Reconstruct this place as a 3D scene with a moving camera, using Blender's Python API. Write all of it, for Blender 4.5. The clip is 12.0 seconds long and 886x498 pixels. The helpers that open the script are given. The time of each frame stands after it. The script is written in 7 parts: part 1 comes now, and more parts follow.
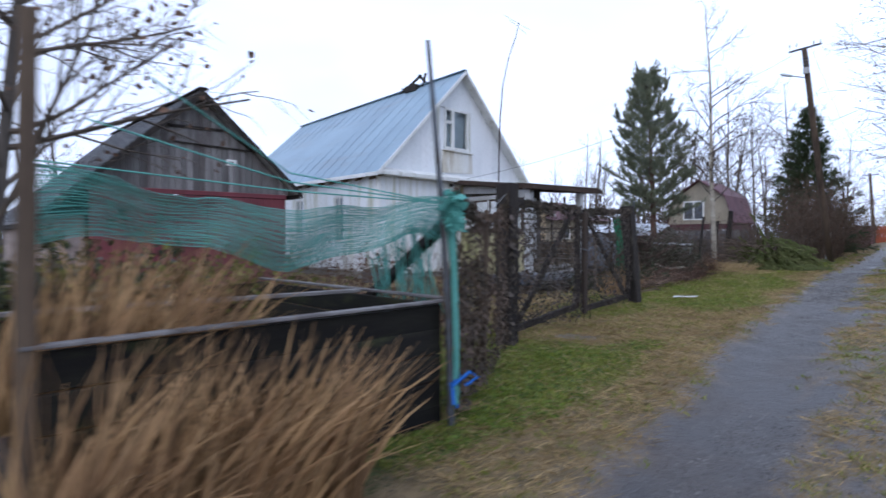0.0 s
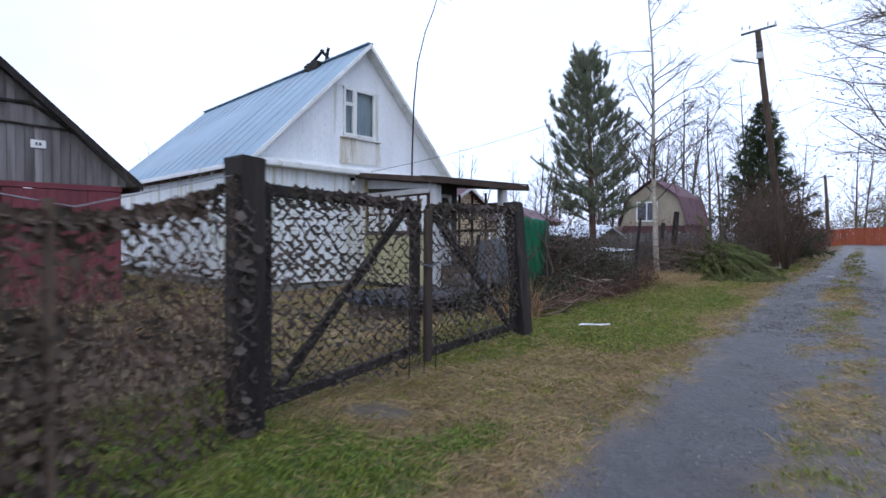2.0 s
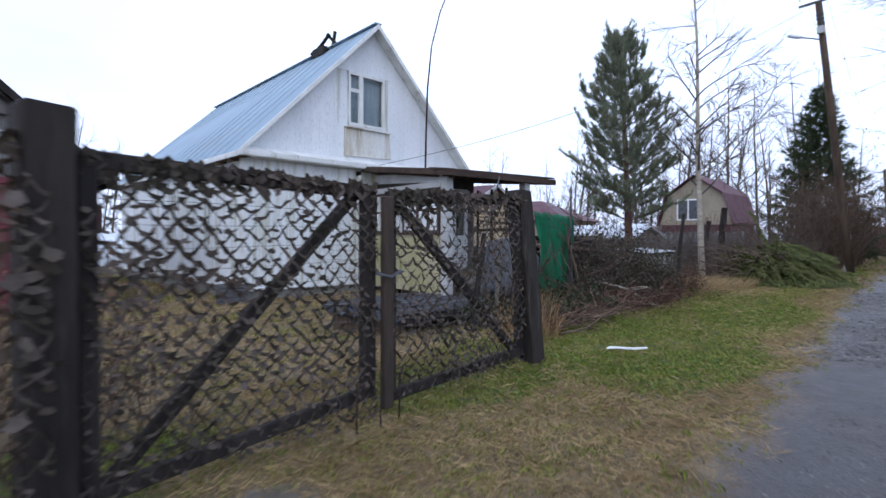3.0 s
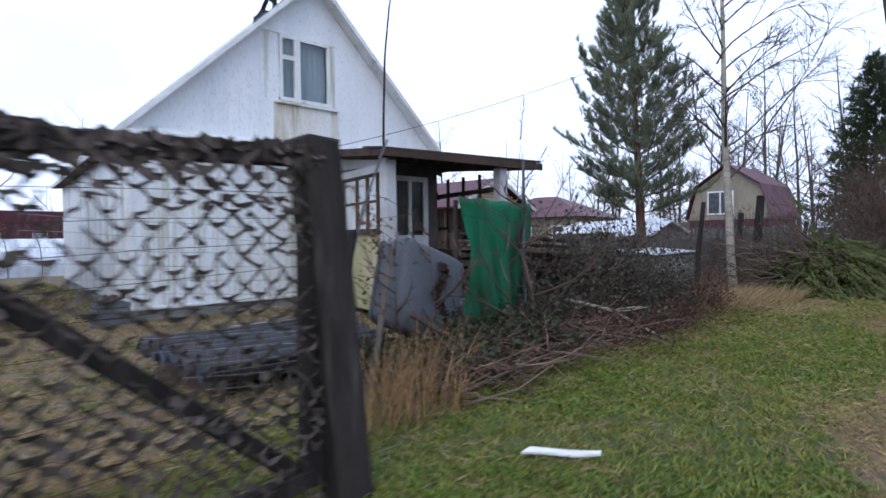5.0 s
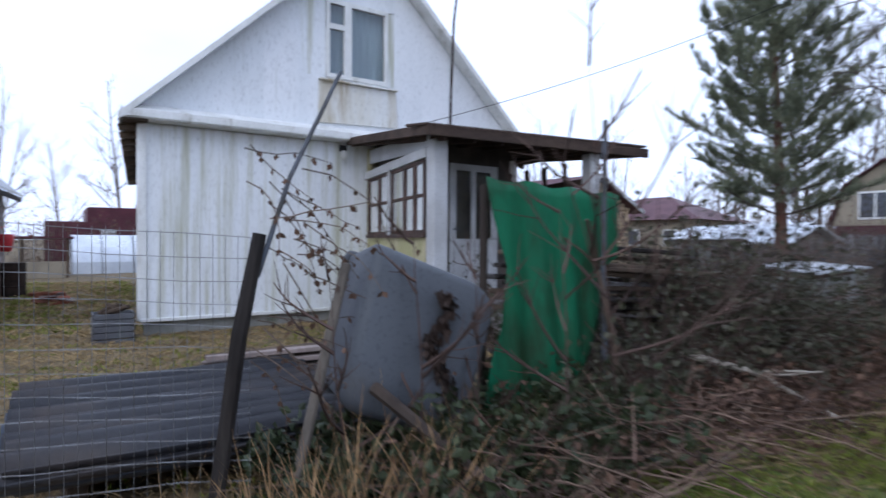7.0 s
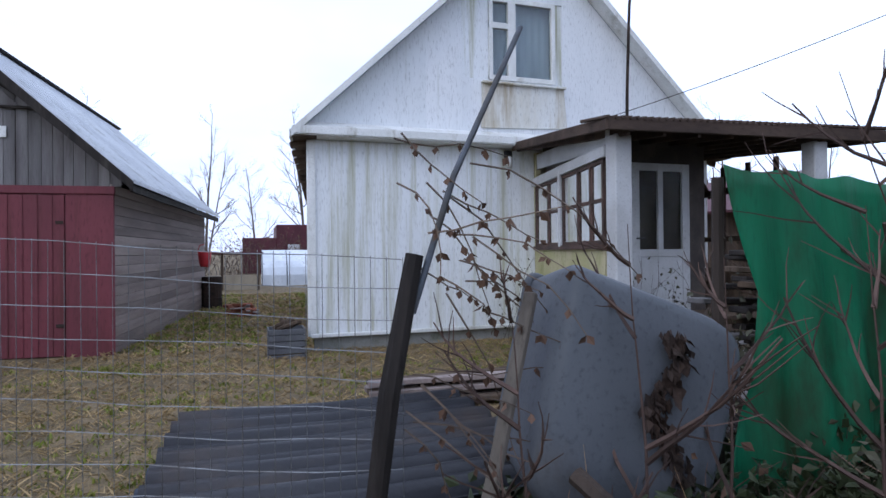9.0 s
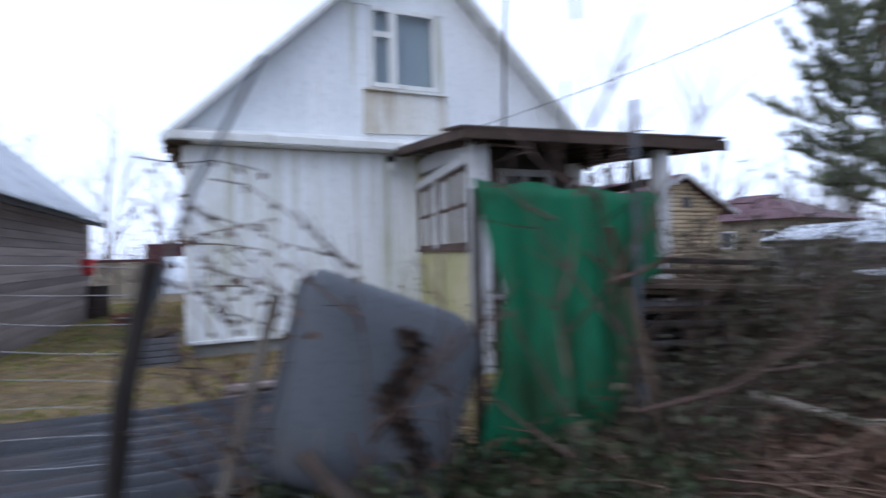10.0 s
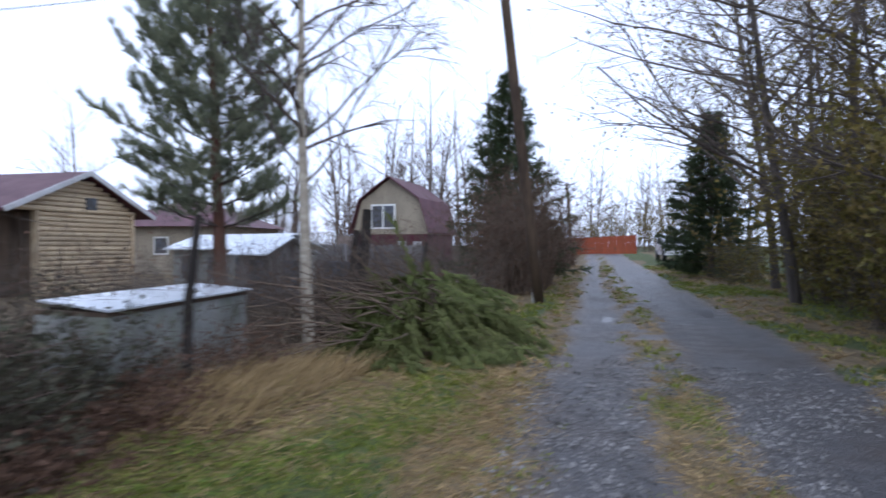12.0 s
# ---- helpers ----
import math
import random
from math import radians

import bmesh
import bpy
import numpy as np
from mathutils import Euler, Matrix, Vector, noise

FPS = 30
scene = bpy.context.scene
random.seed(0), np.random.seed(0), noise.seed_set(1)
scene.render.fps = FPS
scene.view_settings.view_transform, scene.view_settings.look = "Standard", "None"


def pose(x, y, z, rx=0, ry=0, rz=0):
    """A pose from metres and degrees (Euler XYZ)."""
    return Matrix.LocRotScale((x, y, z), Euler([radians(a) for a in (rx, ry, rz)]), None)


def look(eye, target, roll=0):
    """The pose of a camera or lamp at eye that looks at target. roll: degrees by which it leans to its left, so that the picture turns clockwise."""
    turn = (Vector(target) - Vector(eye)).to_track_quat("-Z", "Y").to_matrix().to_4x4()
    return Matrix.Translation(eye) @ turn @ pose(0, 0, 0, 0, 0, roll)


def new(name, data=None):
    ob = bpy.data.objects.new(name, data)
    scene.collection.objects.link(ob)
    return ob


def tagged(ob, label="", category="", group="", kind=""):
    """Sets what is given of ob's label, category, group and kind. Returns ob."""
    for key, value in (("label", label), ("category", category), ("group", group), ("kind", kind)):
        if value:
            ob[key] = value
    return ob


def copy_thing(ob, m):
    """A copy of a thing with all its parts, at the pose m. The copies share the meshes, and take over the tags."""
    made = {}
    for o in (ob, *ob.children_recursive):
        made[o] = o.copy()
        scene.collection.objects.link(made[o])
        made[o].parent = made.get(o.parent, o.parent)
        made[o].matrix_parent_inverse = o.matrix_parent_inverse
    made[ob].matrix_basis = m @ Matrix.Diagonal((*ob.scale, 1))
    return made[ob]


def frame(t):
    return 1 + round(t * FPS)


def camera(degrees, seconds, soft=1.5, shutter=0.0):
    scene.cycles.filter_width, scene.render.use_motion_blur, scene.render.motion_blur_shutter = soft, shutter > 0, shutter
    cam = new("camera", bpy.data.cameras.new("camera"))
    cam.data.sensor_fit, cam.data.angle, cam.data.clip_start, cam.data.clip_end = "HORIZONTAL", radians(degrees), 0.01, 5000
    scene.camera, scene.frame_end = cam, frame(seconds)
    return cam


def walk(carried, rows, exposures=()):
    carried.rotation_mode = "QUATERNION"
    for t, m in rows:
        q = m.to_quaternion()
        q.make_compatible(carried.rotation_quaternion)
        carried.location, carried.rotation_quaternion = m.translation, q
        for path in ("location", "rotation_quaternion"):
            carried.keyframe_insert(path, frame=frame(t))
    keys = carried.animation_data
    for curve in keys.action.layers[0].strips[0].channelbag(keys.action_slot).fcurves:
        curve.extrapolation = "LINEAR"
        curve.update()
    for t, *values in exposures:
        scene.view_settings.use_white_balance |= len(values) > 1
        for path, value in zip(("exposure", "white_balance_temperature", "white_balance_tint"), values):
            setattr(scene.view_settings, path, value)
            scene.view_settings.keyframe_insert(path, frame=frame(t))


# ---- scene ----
cam = camera(74.4, 12.0, shutter=0.6)
PATH = [
    (0, (0.717, 0.711, 1.184), (-0.638, 2.182, 1.146), 0.0),
    (0.5, (0.706, 1.55, 1.196), (-0.578, 3.084, 1.163), 0.1),
    (1, (0.598, 2.472, 1.212), (-0.67, 4.018, 1.177), 0.1),
    (1.5, (0.401, 3.359, 1.268), (-0.868, 4.905, 1.23), 0.3),
    (2, (0.189, 4.244, 1.284), (-1.084, 5.786, 1.246), 0.3),
    (2.5, (-0.16, 5.075, 1.269), (-1.473, 6.583, 1.232), 0.3),
    (4.5, (-1.35, 8.423, 1.276), (-2.793, 9.808, 1.242), -0.5),
    (5, (-1.524, 9.243, 1.264), (-2.961, 10.633, 1.23), -0.7),
    (5.5, (-1.676, 10.014, 1.271), (-3.122, 11.396, 1.238), -0.3),
    (6, (-1.9, 10.64, 1.322), (-3.358, 12.008, 1.29), -0.2),
    (6.5, (-2.347, 11.025, 1.319), (-3.901, 12.283, 1.298), 0.2),
    (7, (-2.889, 11.29, 1.312), (-4.55, 12.405, 1.285), 0.3),
    (7.5, (-3.317, 11.474, 1.34), (-5.106, 12.369, 1.316), 0.3),
    (9.3, (-3.679, 11.607, 1.353), (-5.581, 12.226, 1.363), -0.6),
    (9.5, (-3.604, 11.688, 1.357), (-5.502, 12.318, 1.368), -0.7),
    (10, (-3.195, 12.107, 1.35), (-5.001, 12.967, 1.361), -1.6),
    (10.5, (-2.706, 12.689, 1.382), (-4.06, 14.161, 1.38), 0.6),
    (11, (-2.154, 13.168, 1.501), (-3.092, 14.934, 1.494), -0.4),
    (11.5, (-1.964, 13.775, 1.515), (-2.736, 15.62, 1.505), -0.2),
    (12, (-1.675, 14.541, 1.531), (-2.281, 16.447, 1.521), -0.0),
]
walk(cam, [(t, look(eye, target, roll)) for t, eye, target, roll in PATH], exposures=[(0, 0.1), (5, 0.2), (7.5, 0.2), (9.5, 0.13), (11, 0.29), (12, 0.25)])


# ---------- light ----------
world = bpy.data.worlds.new("world")
scene.world = world
world.use_nodes = True
wn, wl = world.node_tree.nodes, world.node_tree.links
wn.clear()
w_out = wn.new("ShaderNodeOutputWorld")
w_bg = wn.new("ShaderNodeBackground")
w_sky = wn.new("ShaderNodeTexSky")
w_sky.sky_type, w_sky.sun_disc = "NISHITA", False
w_sky.sun_elevation, w_sky.sun_rotation = radians(24), radians(150)
w_dim = wn.new("ShaderNodeVectorMath")
w_dim.operation = "SCALE"
w_dim.inputs["Scale"].default_value = 0.1
w_cloud = wn.new("ShaderNodeTexNoise")
w_cloud.inputs["Scale"].default_value, w_cloud.inputs["Detail"].default_value = 1.6, 4
w_ramp = wn.new("ShaderNodeValToRGB")
w_ramp.color_ramp.elements[0].position, w_ramp.color_ramp.elements[0].color = 0.3, (0.84, 0.985, 1.38, 1)
w_ramp.color_ramp.elements[1].position, w_ramp.color_ramp.elements[1].color = 0.65, (1.115, 1.30, 1.77, 1)
w_map = wn.new("ShaderNodeMapping")
w_map.inputs["Scale"].default_value = (1, 1, 2.5)
w_co = wn.new("ShaderNodeTexCoord")
w_mix = wn.new("ShaderNodeMix")
w_mix.data_type = "RGBA"
w_mix.clamp_result = False
w_mix.inputs["Factor"].default_value = 0.9
wl.new(w_co.outputs["Generated"], w_map.inputs["Vector"])
wl.new(w_map.outputs["Vector"], w_cloud.inputs["Vector"])
wl.new(w_cloud.outputs["Fac"], w_ramp.inputs["Fac"])
wl.new(w_sky.outputs["Color"], w_dim.inputs[0])
wl.new(w_dim.outputs["Vector"], w_mix.inputs[6])
wl.new(w_ramp.outputs["Color"], w_mix.inputs[7])
wl.new(w_mix.outputs[2], w_bg.inputs["Color"])
w_bg.inputs["Strength"].default_value = 1.0
wl.new(w_bg.outputs[0], w_out.inputs["Surface"])
sun_data = bpy.data.lights.new("sun", "SUN")
sun_data.energy, sun_data.angle, sun_data.color = 0.5, radians(30), (1.0, 1.0, 1.0)
sun = new("sun", sun_data)
sun.matrix_world = look((12, -18, 16), (0, 2, 0))


# ---------- geometry helpers ----------
class Geo:
    """Collects vertices and faces for one mesh."""

    def __init__(self):
        self.v, self.f = [], []

    def add(self, vs, fs):
        n = len(self.v)
        self.v += [tuple(p) for p in vs]
        self.f += [tuple(i + n for i in f) for f in fs]

    def box(self, lo, hi, c=0.0, m=None):
        """A box between two corners with chamfered edges."""
        lo, hi = Vector(lo), Vector(hi)
        c = min(c, *(0.4 * abs(hi[i] - lo[i]) for i in range(3)))
        if c <= 0:
            vs = [Vector((x, y, z)) for x in (lo.x, hi.x) for y in (lo.y, hi.y) for z in (lo.z, hi.z)]
            fs = [(0, 1, 3, 2), (4, 6, 7, 5), (0, 4, 5, 1), (2, 3, 7, 6), (0, 2, 6, 4), (1, 5, 7, 3)]
        else:
            vs, idx, fs = [], {}, []
            for a in (0, 1):
                for b in (0, 1):
                    for d in (0, 1):
                        s = (a, b, d)
                        for k in range(3):
                            p = [0, 0, 0]
                            for i in range(3):
                                e, sign = (hi[i], -1) if s[i] else (lo[i], 1)
                                p[i] = e if i == k else e + sign * c
                            idx[s, k] = len(vs)
                            vs.append(Vector(p))
            for k in range(3):
                i, j = (k + 1) % 3, (k + 2) % 3
                for e in (0, 1):
                    q = []
                    for a, b in ((0, 0), (1, 0), (1, 1), (0, 1)):
                        s = [0, 0, 0]
                        s[k], s[i], s[j] = e, a, b
                        q.append(idx[tuple(s), k])
                    fs.append(tuple(q if e else q[::-1]))
                for a in (0, 1):
                    for b in (0, 1):
                        s0, s1 = [0, 0, 0], [0, 0, 0]
                        s0[i], s0[j], s1[i], s1[j], s1[k] = a, b, a, b, 1
                        q = (idx[tuple(s0), i], idx[tuple(s1), i], idx[tuple(s1), j], idx[tuple(s0), j])
                        fs.append(q if a != b else q[::-1])
            for a in (0, 1):
                for b in (0, 1):
                    for d in (0, 1):
                        t = tuple(idx[(a, b, d), k] for k in range(3))
                        fs.append(t if (a + b + d) % 2 else t[::-1])
        self.add([m @ v for v in vs] if m else vs, fs)

    def beam(self, a, b, w, h, c=0.008, up=(0, 0, 1)):
        """A squared timber from a to b, w wide and h high."""
        a, b = Vector(a), Vector(b)
        d = (b - a).normalized()
        side = d.cross(Vector(up))
        side = side.normalized() if side.length > 1e-4 else Vector((1, 0, 0))
        top = side.cross(d)
        m = Matrix((side, d, top)).transposed().to_4x4()
        m.translation = a
        self.box((-w / 2, 0, -h / 2), (w / 2, (b - a).length, h / 2), c, m)

    def tube(self, pts, radii, n=6, cap=True):
        pts = [Vector(p) for p in pts]
        base = len(self.v)
        ref = Vector((0.31, 0.17, 0.93))
        for i, p in enumerate(pts):
            d = (pts[min(i + 1, len(pts) - 1)] - pts[max(i - 1, 0)]).normalized()
            s = d.cross(ref)
            s = s.normalized() if s.length > 1e-3 else d.orthogonal().normalized()
            t = d.cross(s)
            for k in range(n):
                a = 2 * math.pi * k / n
                self.v.append(tuple(p + (s * math.cos(a) + t * math.sin(a)) * radii[i]))
        for i in range(len(pts) - 1):
            for k in range(n):
                q = base + i * n
                self.f.append((q + k, q + (k + 1) % n, q + n + (k + 1) % n, q + n + k))
        if cap:
            self.f.append(tuple(base + k for k in range(n))[::-1])
            self.f.append(tuple(base + (len(pts) - 1) * n + k for k in range(n)))

    def slab(self, outline, offset):
        """A flat outline, made thick by the vector offset."""
        o = [Vector(p) for p in outline]
        n, off = len(o), Vector(offset)
        fs = [tuple(range(n)), tuple(range(2 * n - 1, n - 1, -1))]
        fs += [(i, n + i, n + (i + 1) % n, (i + 1) % n) for i in range(n)]
        self.add(o + [p + off for p in o], fs)

    def mesh(self, name, material, smooth=False):
        me = bpy.data.meshes.new(name)
        me.from_pydata(self.v, [], self.f)
        if material:
            me.materials.append(material)
        if smooth:
            me.shade_smooth()
        me.update()
        return me


def thing(name, at, label, category, group="", kind="", rz=0.0):
    ob = new(name)
    ob.empty_display_size = 0.1
    ob.matrix_world = pose(*at, 0, 0, rz)
    return tagged(ob, label, category, group, kind)


def part(name, geo, material, parent, label="", smooth=False):
    """One mesh under its thing, given in the thing's own coordinates."""
    ob = new(name, geo.mesh(name, material, smooth))
    ob.parent = parent
    if label:
        ob["label"] = label
    return ob


def whole(name, geo, material, label, category, group="", kind="", smooth=False, at=(0, 0, 0), rz=0.0):
    ob = new(name, geo.mesh(name, material, smooth))
    ob.matrix_world = pose(*at, 0, 0, rz)
    return tagged(ob, label, category, group, kind)


rng = random.Random(7)


def uni(a, b):
    return rng.uniform(a, b)


def smooth01(a, b, x):
    t = max(0.0, min(1.0, (x - a) / (b - a)))
    return t * t * (3 - 2 * t)


def bent(xs, ys, x):
    """Straight pieces between the given places."""
    return float(np.interp(x, xs, ys))


# ---------- materials ----------
def surface(name, a, b, scale=3.0, rough=0.8, bump=0.3, fine=60.0, stretch=(1, 1, 1), metal=0.0, stain=None, vary=0.0, island=0.0, shine=0.22, through_light=0.0, blotch=0.0):
    """A weathered surface: two colours by coarse noise, fine grain, optional streaky stain and a change from piece to piece."""
    m = bpy.data.materials.new(name)
    m.use_nodes = True
    nt = m.node_tree
    n, l = nt.nodes, nt.links
    bs = n["Principled BSDF"]
    co = n.new("ShaderNodeTexCoord")
    mp = n.new("ShaderNodeMapping")
    mp.inputs["Scale"].default_value = stretch
    l.new(co.outputs["Object"], mp.inputs["Vector"])
    vec = mp.outputs["Vector"]
    if vary:
        info = n.new("ShaderNodeObjectInfo")
        sh = n.new("ShaderNodeVectorMath")
        sh.operation = "MULTIPLY_ADD"
        l.new(info.outputs["Random"], sh.inputs[0])
        sh.inputs[1].default_value = (13, 17, 11)
        l.new(vec, sh.inputs[2])
        vec = sh.outputs[0]

    def tex(s, detail, v=vec, r=0.6):
        t = n.new("ShaderNodeTexNoise")
        t.inputs["Scale"].default_value, t.inputs["Detail"].default_value, t.inputs["Roughness"].default_value = s, detail, r
        l.new(v, t.inputs["Vector"])
        return t.outputs["Fac"]

    def ramp(f, p, q):
        r = n.new("ShaderNodeMapRange")
        r.interpolation_type = "SMOOTHSTEP"
        r.inputs["From Min"].default_value, r.inputs["From Max"].default_value = p, q
        l.new(f, r.inputs["Value"])
        return r.outputs["Result"]

    def mix(f, c, d, mode="MIX"):
        x = n.new("ShaderNodeMix")
        x.data_type, x.blend_type = "RGBA", mode
        for sock, val in ((x.inputs[0], f), (x.inputs[6], c), (x.inputs[7], d)):
            if hasattr(val, "is_output"):
                l.new(val, sock)
            elif isinstance(val, (tuple, list)):
                sock.default_value = (*val, 1)
            else:
                sock.default_value = val
        return x.outputs[2]

    coarse, grain = tex(scale, 5), tex(fine, 4)
    col = mix(ramp(coarse, 0.35, 0.65), a, b)
    dark = tuple(0.55 * (p + q) / 2 for p, q in zip(a, b))
    col = mix(ramp(grain, 0.5, 0.85), col, dark)
    if blotch:
        col = mix(ramp(tex(scale * 4.3, 3), 0.55, 0.75), col, tuple(c * (1 - blotch) for c in a))
    if stain:
        colour, amount, s, st = stain
        mp2 = n.new("ShaderNodeMapping")
        mp2.inputs["Scale"].default_value = st
        l.new(co.outputs["Object"], mp2.inputs["Vector"])
        f = ramp(tex(s, 6, mp2.outputs["Vector"], 0.65), 0.62 - 0.3 * amount, 0.85 - 0.2 * amount)
        col = mix(f, col, colour)
    if vary or island:
        if island:
            g = n.new("ShaderNodeNewGeometry")
            r = g.outputs["Random Per Island"]
        else:
            r = info.outputs["Random"]
        k = n.new("ShaderNodeMapRange")
        k.inputs["To Min"].default_value, k.inputs["To Max"].default_value = 1 - max(vary, island), 1 + max(vary, island)
        l.new(r, k.inputs["Value"])
        hs = n.new("ShaderNodeHueSaturation")
        l.new(k.outputs["Result"], hs.inputs["Value"])
        l.new(col, hs.inputs["Color"])
        col = hs.outputs["Color"]
    l.new(col, bs.inputs["Base Color"])
    bs.inputs["Metallic"].default_value = metal
    bs.inputs["Specular IOR Level"].default_value = shine
    rr = n.new("ShaderNodeMapRange")
    rr.inputs["To Min"].default_value, rr.inputs["To Max"].default_value = max(0.04, rough - 0.12), min(1, rough + 0.12)
    l.new(coarse, rr.inputs["Value"])
    l.new(rr.outputs["Result"], bs.inputs["Roughness"])
    if bump:
        bp = n.new("ShaderNodeBump")
        bp.inputs["Strength"].default_value, bp.inputs["Distance"].default_value = bump, 0.01
        l.new(grain, bp.inputs["Height"])
        l.new(bp.outputs["Normal"], bs.inputs["Normal"])
    if through_light:
        tr = n.new("ShaderNodeBsdfTranslucent")
        l.new(col, tr.inputs["Color"])
        ms = n.new("ShaderNodeMixShader")
        ms.inputs[0].default_value = through_light
        l.new(bs.outputs[0], ms.inputs[1])
        l.new(tr.outputs[0], ms.inputs[2])
        l.new(ms.outputs[0], n["Material Output"].inputs["Surface"])
    return m


def clear_glass(name):
    m = bpy.data.materials.new(name)
    m.use_nodes = True
    bs = m.node_tree.nodes["Principled BSDF"]
    bs.inputs["Base Color"].default_value = (0.9, 0.95, 0.95, 1)
    bs.inputs["Transmission Weight"].default_value, bs.inputs["Roughness"].default_value, bs.inputs["IOR"].default_value = 1.0, 0.03, 1.45
    return m


M_SIDING = surface("white_siding", (0.82, 0.845, 0.865), (0.74, 0.77, 0.79), 0.8, 0.55, 0.1, 40, (1, 1, 0.25), stain=((0.42, 0.42, 0.29), 0.52, 2.4, (1, 2.6, 0.11)), vary=0.0)
M_SIDING_UP = surface("white_gable_siding", (0.82, 0.84, 0.86), (0.74, 0.77, 0.79), 0.8, 0.55, 0.1, 40, (1, 1, 0.25), stain=((0.5, 0.52, 0.48), 0.14, 2.6, (1, 2.4, 0.12)), vary=0.015)
M_PANEL = surface("stained_sill_panel", (0.74, 0.75, 0.73), (0.62, 0.59, 0.50), 1.6, 0.6, 0.15, 40, (1, 1, 0.3), stain=((0.34, 0.26, 0.14), 0.6, 2.2, (1, 1.5, 0.15)))
M_WHITE = surface("white_paint", (0.80, 0.81, 0.80), (0.70, 0.71, 0.69), 2.0, 0.5, 0.15, 50, stain=((0.35, 0.33, 0.27), 0.35, 3.0, (1, 1, 0.4)))
M_ROOF = surface("blue_grey_metal_roof", (0.22, 0.305, 0.375), (0.28, 0.38, 0.455), 0.35, 0.5, 0.05, 30, metal=0.1, stain=((0.24, 0.28, 0.31), 0.4, 1.2, (0.3, 1, 1)))
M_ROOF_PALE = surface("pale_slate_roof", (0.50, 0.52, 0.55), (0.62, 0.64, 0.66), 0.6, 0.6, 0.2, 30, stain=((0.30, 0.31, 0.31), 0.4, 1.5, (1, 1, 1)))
M_FOUND = surface("grey_concrete", (0.34, 0.34, 0.33), (0.24, 0.24, 0.22), 1.5, 0.9, 0.5, 45, stain=((0.12, 0.13, 0.09), 0.4, 2, (1, 1, 1)))
M_GREYWOOD = surface("weathered_grey_boards", (0.23, 0.22, 0.22), (0.13, 0.12, 0.12), 1.5, 0.85, 0.5, 30, (3, 3, 0.25), vary=0.35, stain=((0.07, 0.055, 0.05), 0.45, 2, (1.5, 1.5, 0.2)))
M_SIDEWOOD = surface("weathered_side_boards", (0.31, 0.255, 0.235), (0.21, 0.17, 0.158), 1.2, 0.85, 0.5, 30, (0.25, 3, 3), vary=0.2)
M_RED = surface("faded_red_paint", (0.185, 0.046, 0.058), (0.135, 0.037, 0.046), 1.2, 0.55, 0.15, 25, (1, 1, 0.3), stain=((0.10, 0.03, 0.03), 0.45, 2.5, (1, 2, 0.2)))
M_DARKWOOD = surface("black_tarred_timber", (0.018, 0.015, 0.014), (0.036, 0.03, 0.027), 2.5, 0.8, 0.7, 22, (3, 3, 0.4), stain=((0.10, 0.09, 0.075), 0.25, 3, (2, 2, 0.3)))
M_BROWNWOOD = surface("brown_weathered_timber", (0.12, 0.085, 0.06), (0.07, 0.05, 0.038), 2.0, 0.85, 0.6, 25, (3, 3, 0.4))
M_PORCHWOOD = surface("dark_porch_roof_timber", (0.085, 0.058, 0.045), (0.045, 0.032, 0.027), 2.0, 0.85, 0.5, 25, (1, 0.4, 1))
M_OLDBOARD = surface("old_dark_brown_board", (0.065, 0.048, 0.038), (0.036, 0.028, 0.024), 2.0, 0.85, 0.6, 25, (3, 3, 0.4))
M_PLY = surface("mossy_plywood", (0.50, 0.45, 0.29), (0.40, 0.38, 0.20), 1.4, 0.8, 0.3, 40, stain=((0.20, 0.22, 0.06), 0.45, 2.5, (1, 1, 0.4)))
M_DOORGREY = surface("pale_grey_door_paint", (0.52, 0.53, 0.54), (0.42, 0.42, 0.42), 1.5, 0.55, 0.15, 40)
M_GREENSHEET = surface("green_plastic_sheet", (0.010, 0.20, 0.10), (0.008, 0.15, 0.07), 1.2, 0.5, 0.2, 20, (1, 3, 0.4), stain=((0.022, 0.045, 0.02), 0.72, 1.6, (1, 1.5, 0.6)), through_light=0.25)
M_TUB = surface("blue_grey_enamel", (0.095, 0.104, 0.118), (0.075, 0.08, 0.09), 1.2, 0.5, 0.15, 40, stain=((0.075, 0.066, 0.058), 0.38, 2.2, (1, 1, 0.6)))
M_RUST = surface("dark_rust", (0.05, 0.032, 0.025), (0.025, 0.02, 0.018), 6, 0.9, 0.8, 40)
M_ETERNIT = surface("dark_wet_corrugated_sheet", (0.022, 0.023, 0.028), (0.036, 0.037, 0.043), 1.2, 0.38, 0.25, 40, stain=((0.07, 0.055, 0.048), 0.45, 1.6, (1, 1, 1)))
M_BLUESHEET = surface("dull_blue_sheet", (0.055, 0.07, 0.10), (0.045, 0.055, 0.075), 2, 0.45, 0.2, 30)
M_CAMO = surface("camouflage_cloth", (0.085, 0.066, 0.056), (0.045, 0.04, 0.03), 2.2, 0.95, 0.2, 60, island=0.45, stain=((0.11, 0.088, 0.08), 0.42, 5, (1, 1, 1)))
M_CAMO2 = surface("brown_leafy_netting", (0.10, 0.068, 0.05), (0.05, 0.04, 0.028), 2.2, 0.95, 0.2, 60, island=0.5, stain=((0.10, 0.07, 0.058), 0.4, 5, (1, 1, 1)))
M_WIRE = surface("galvanised_wire", (0.25, 0.26, 0.27), (0.16, 0.15, 0.14), 8, 0.5, 0.1, 60, metal=0.6)
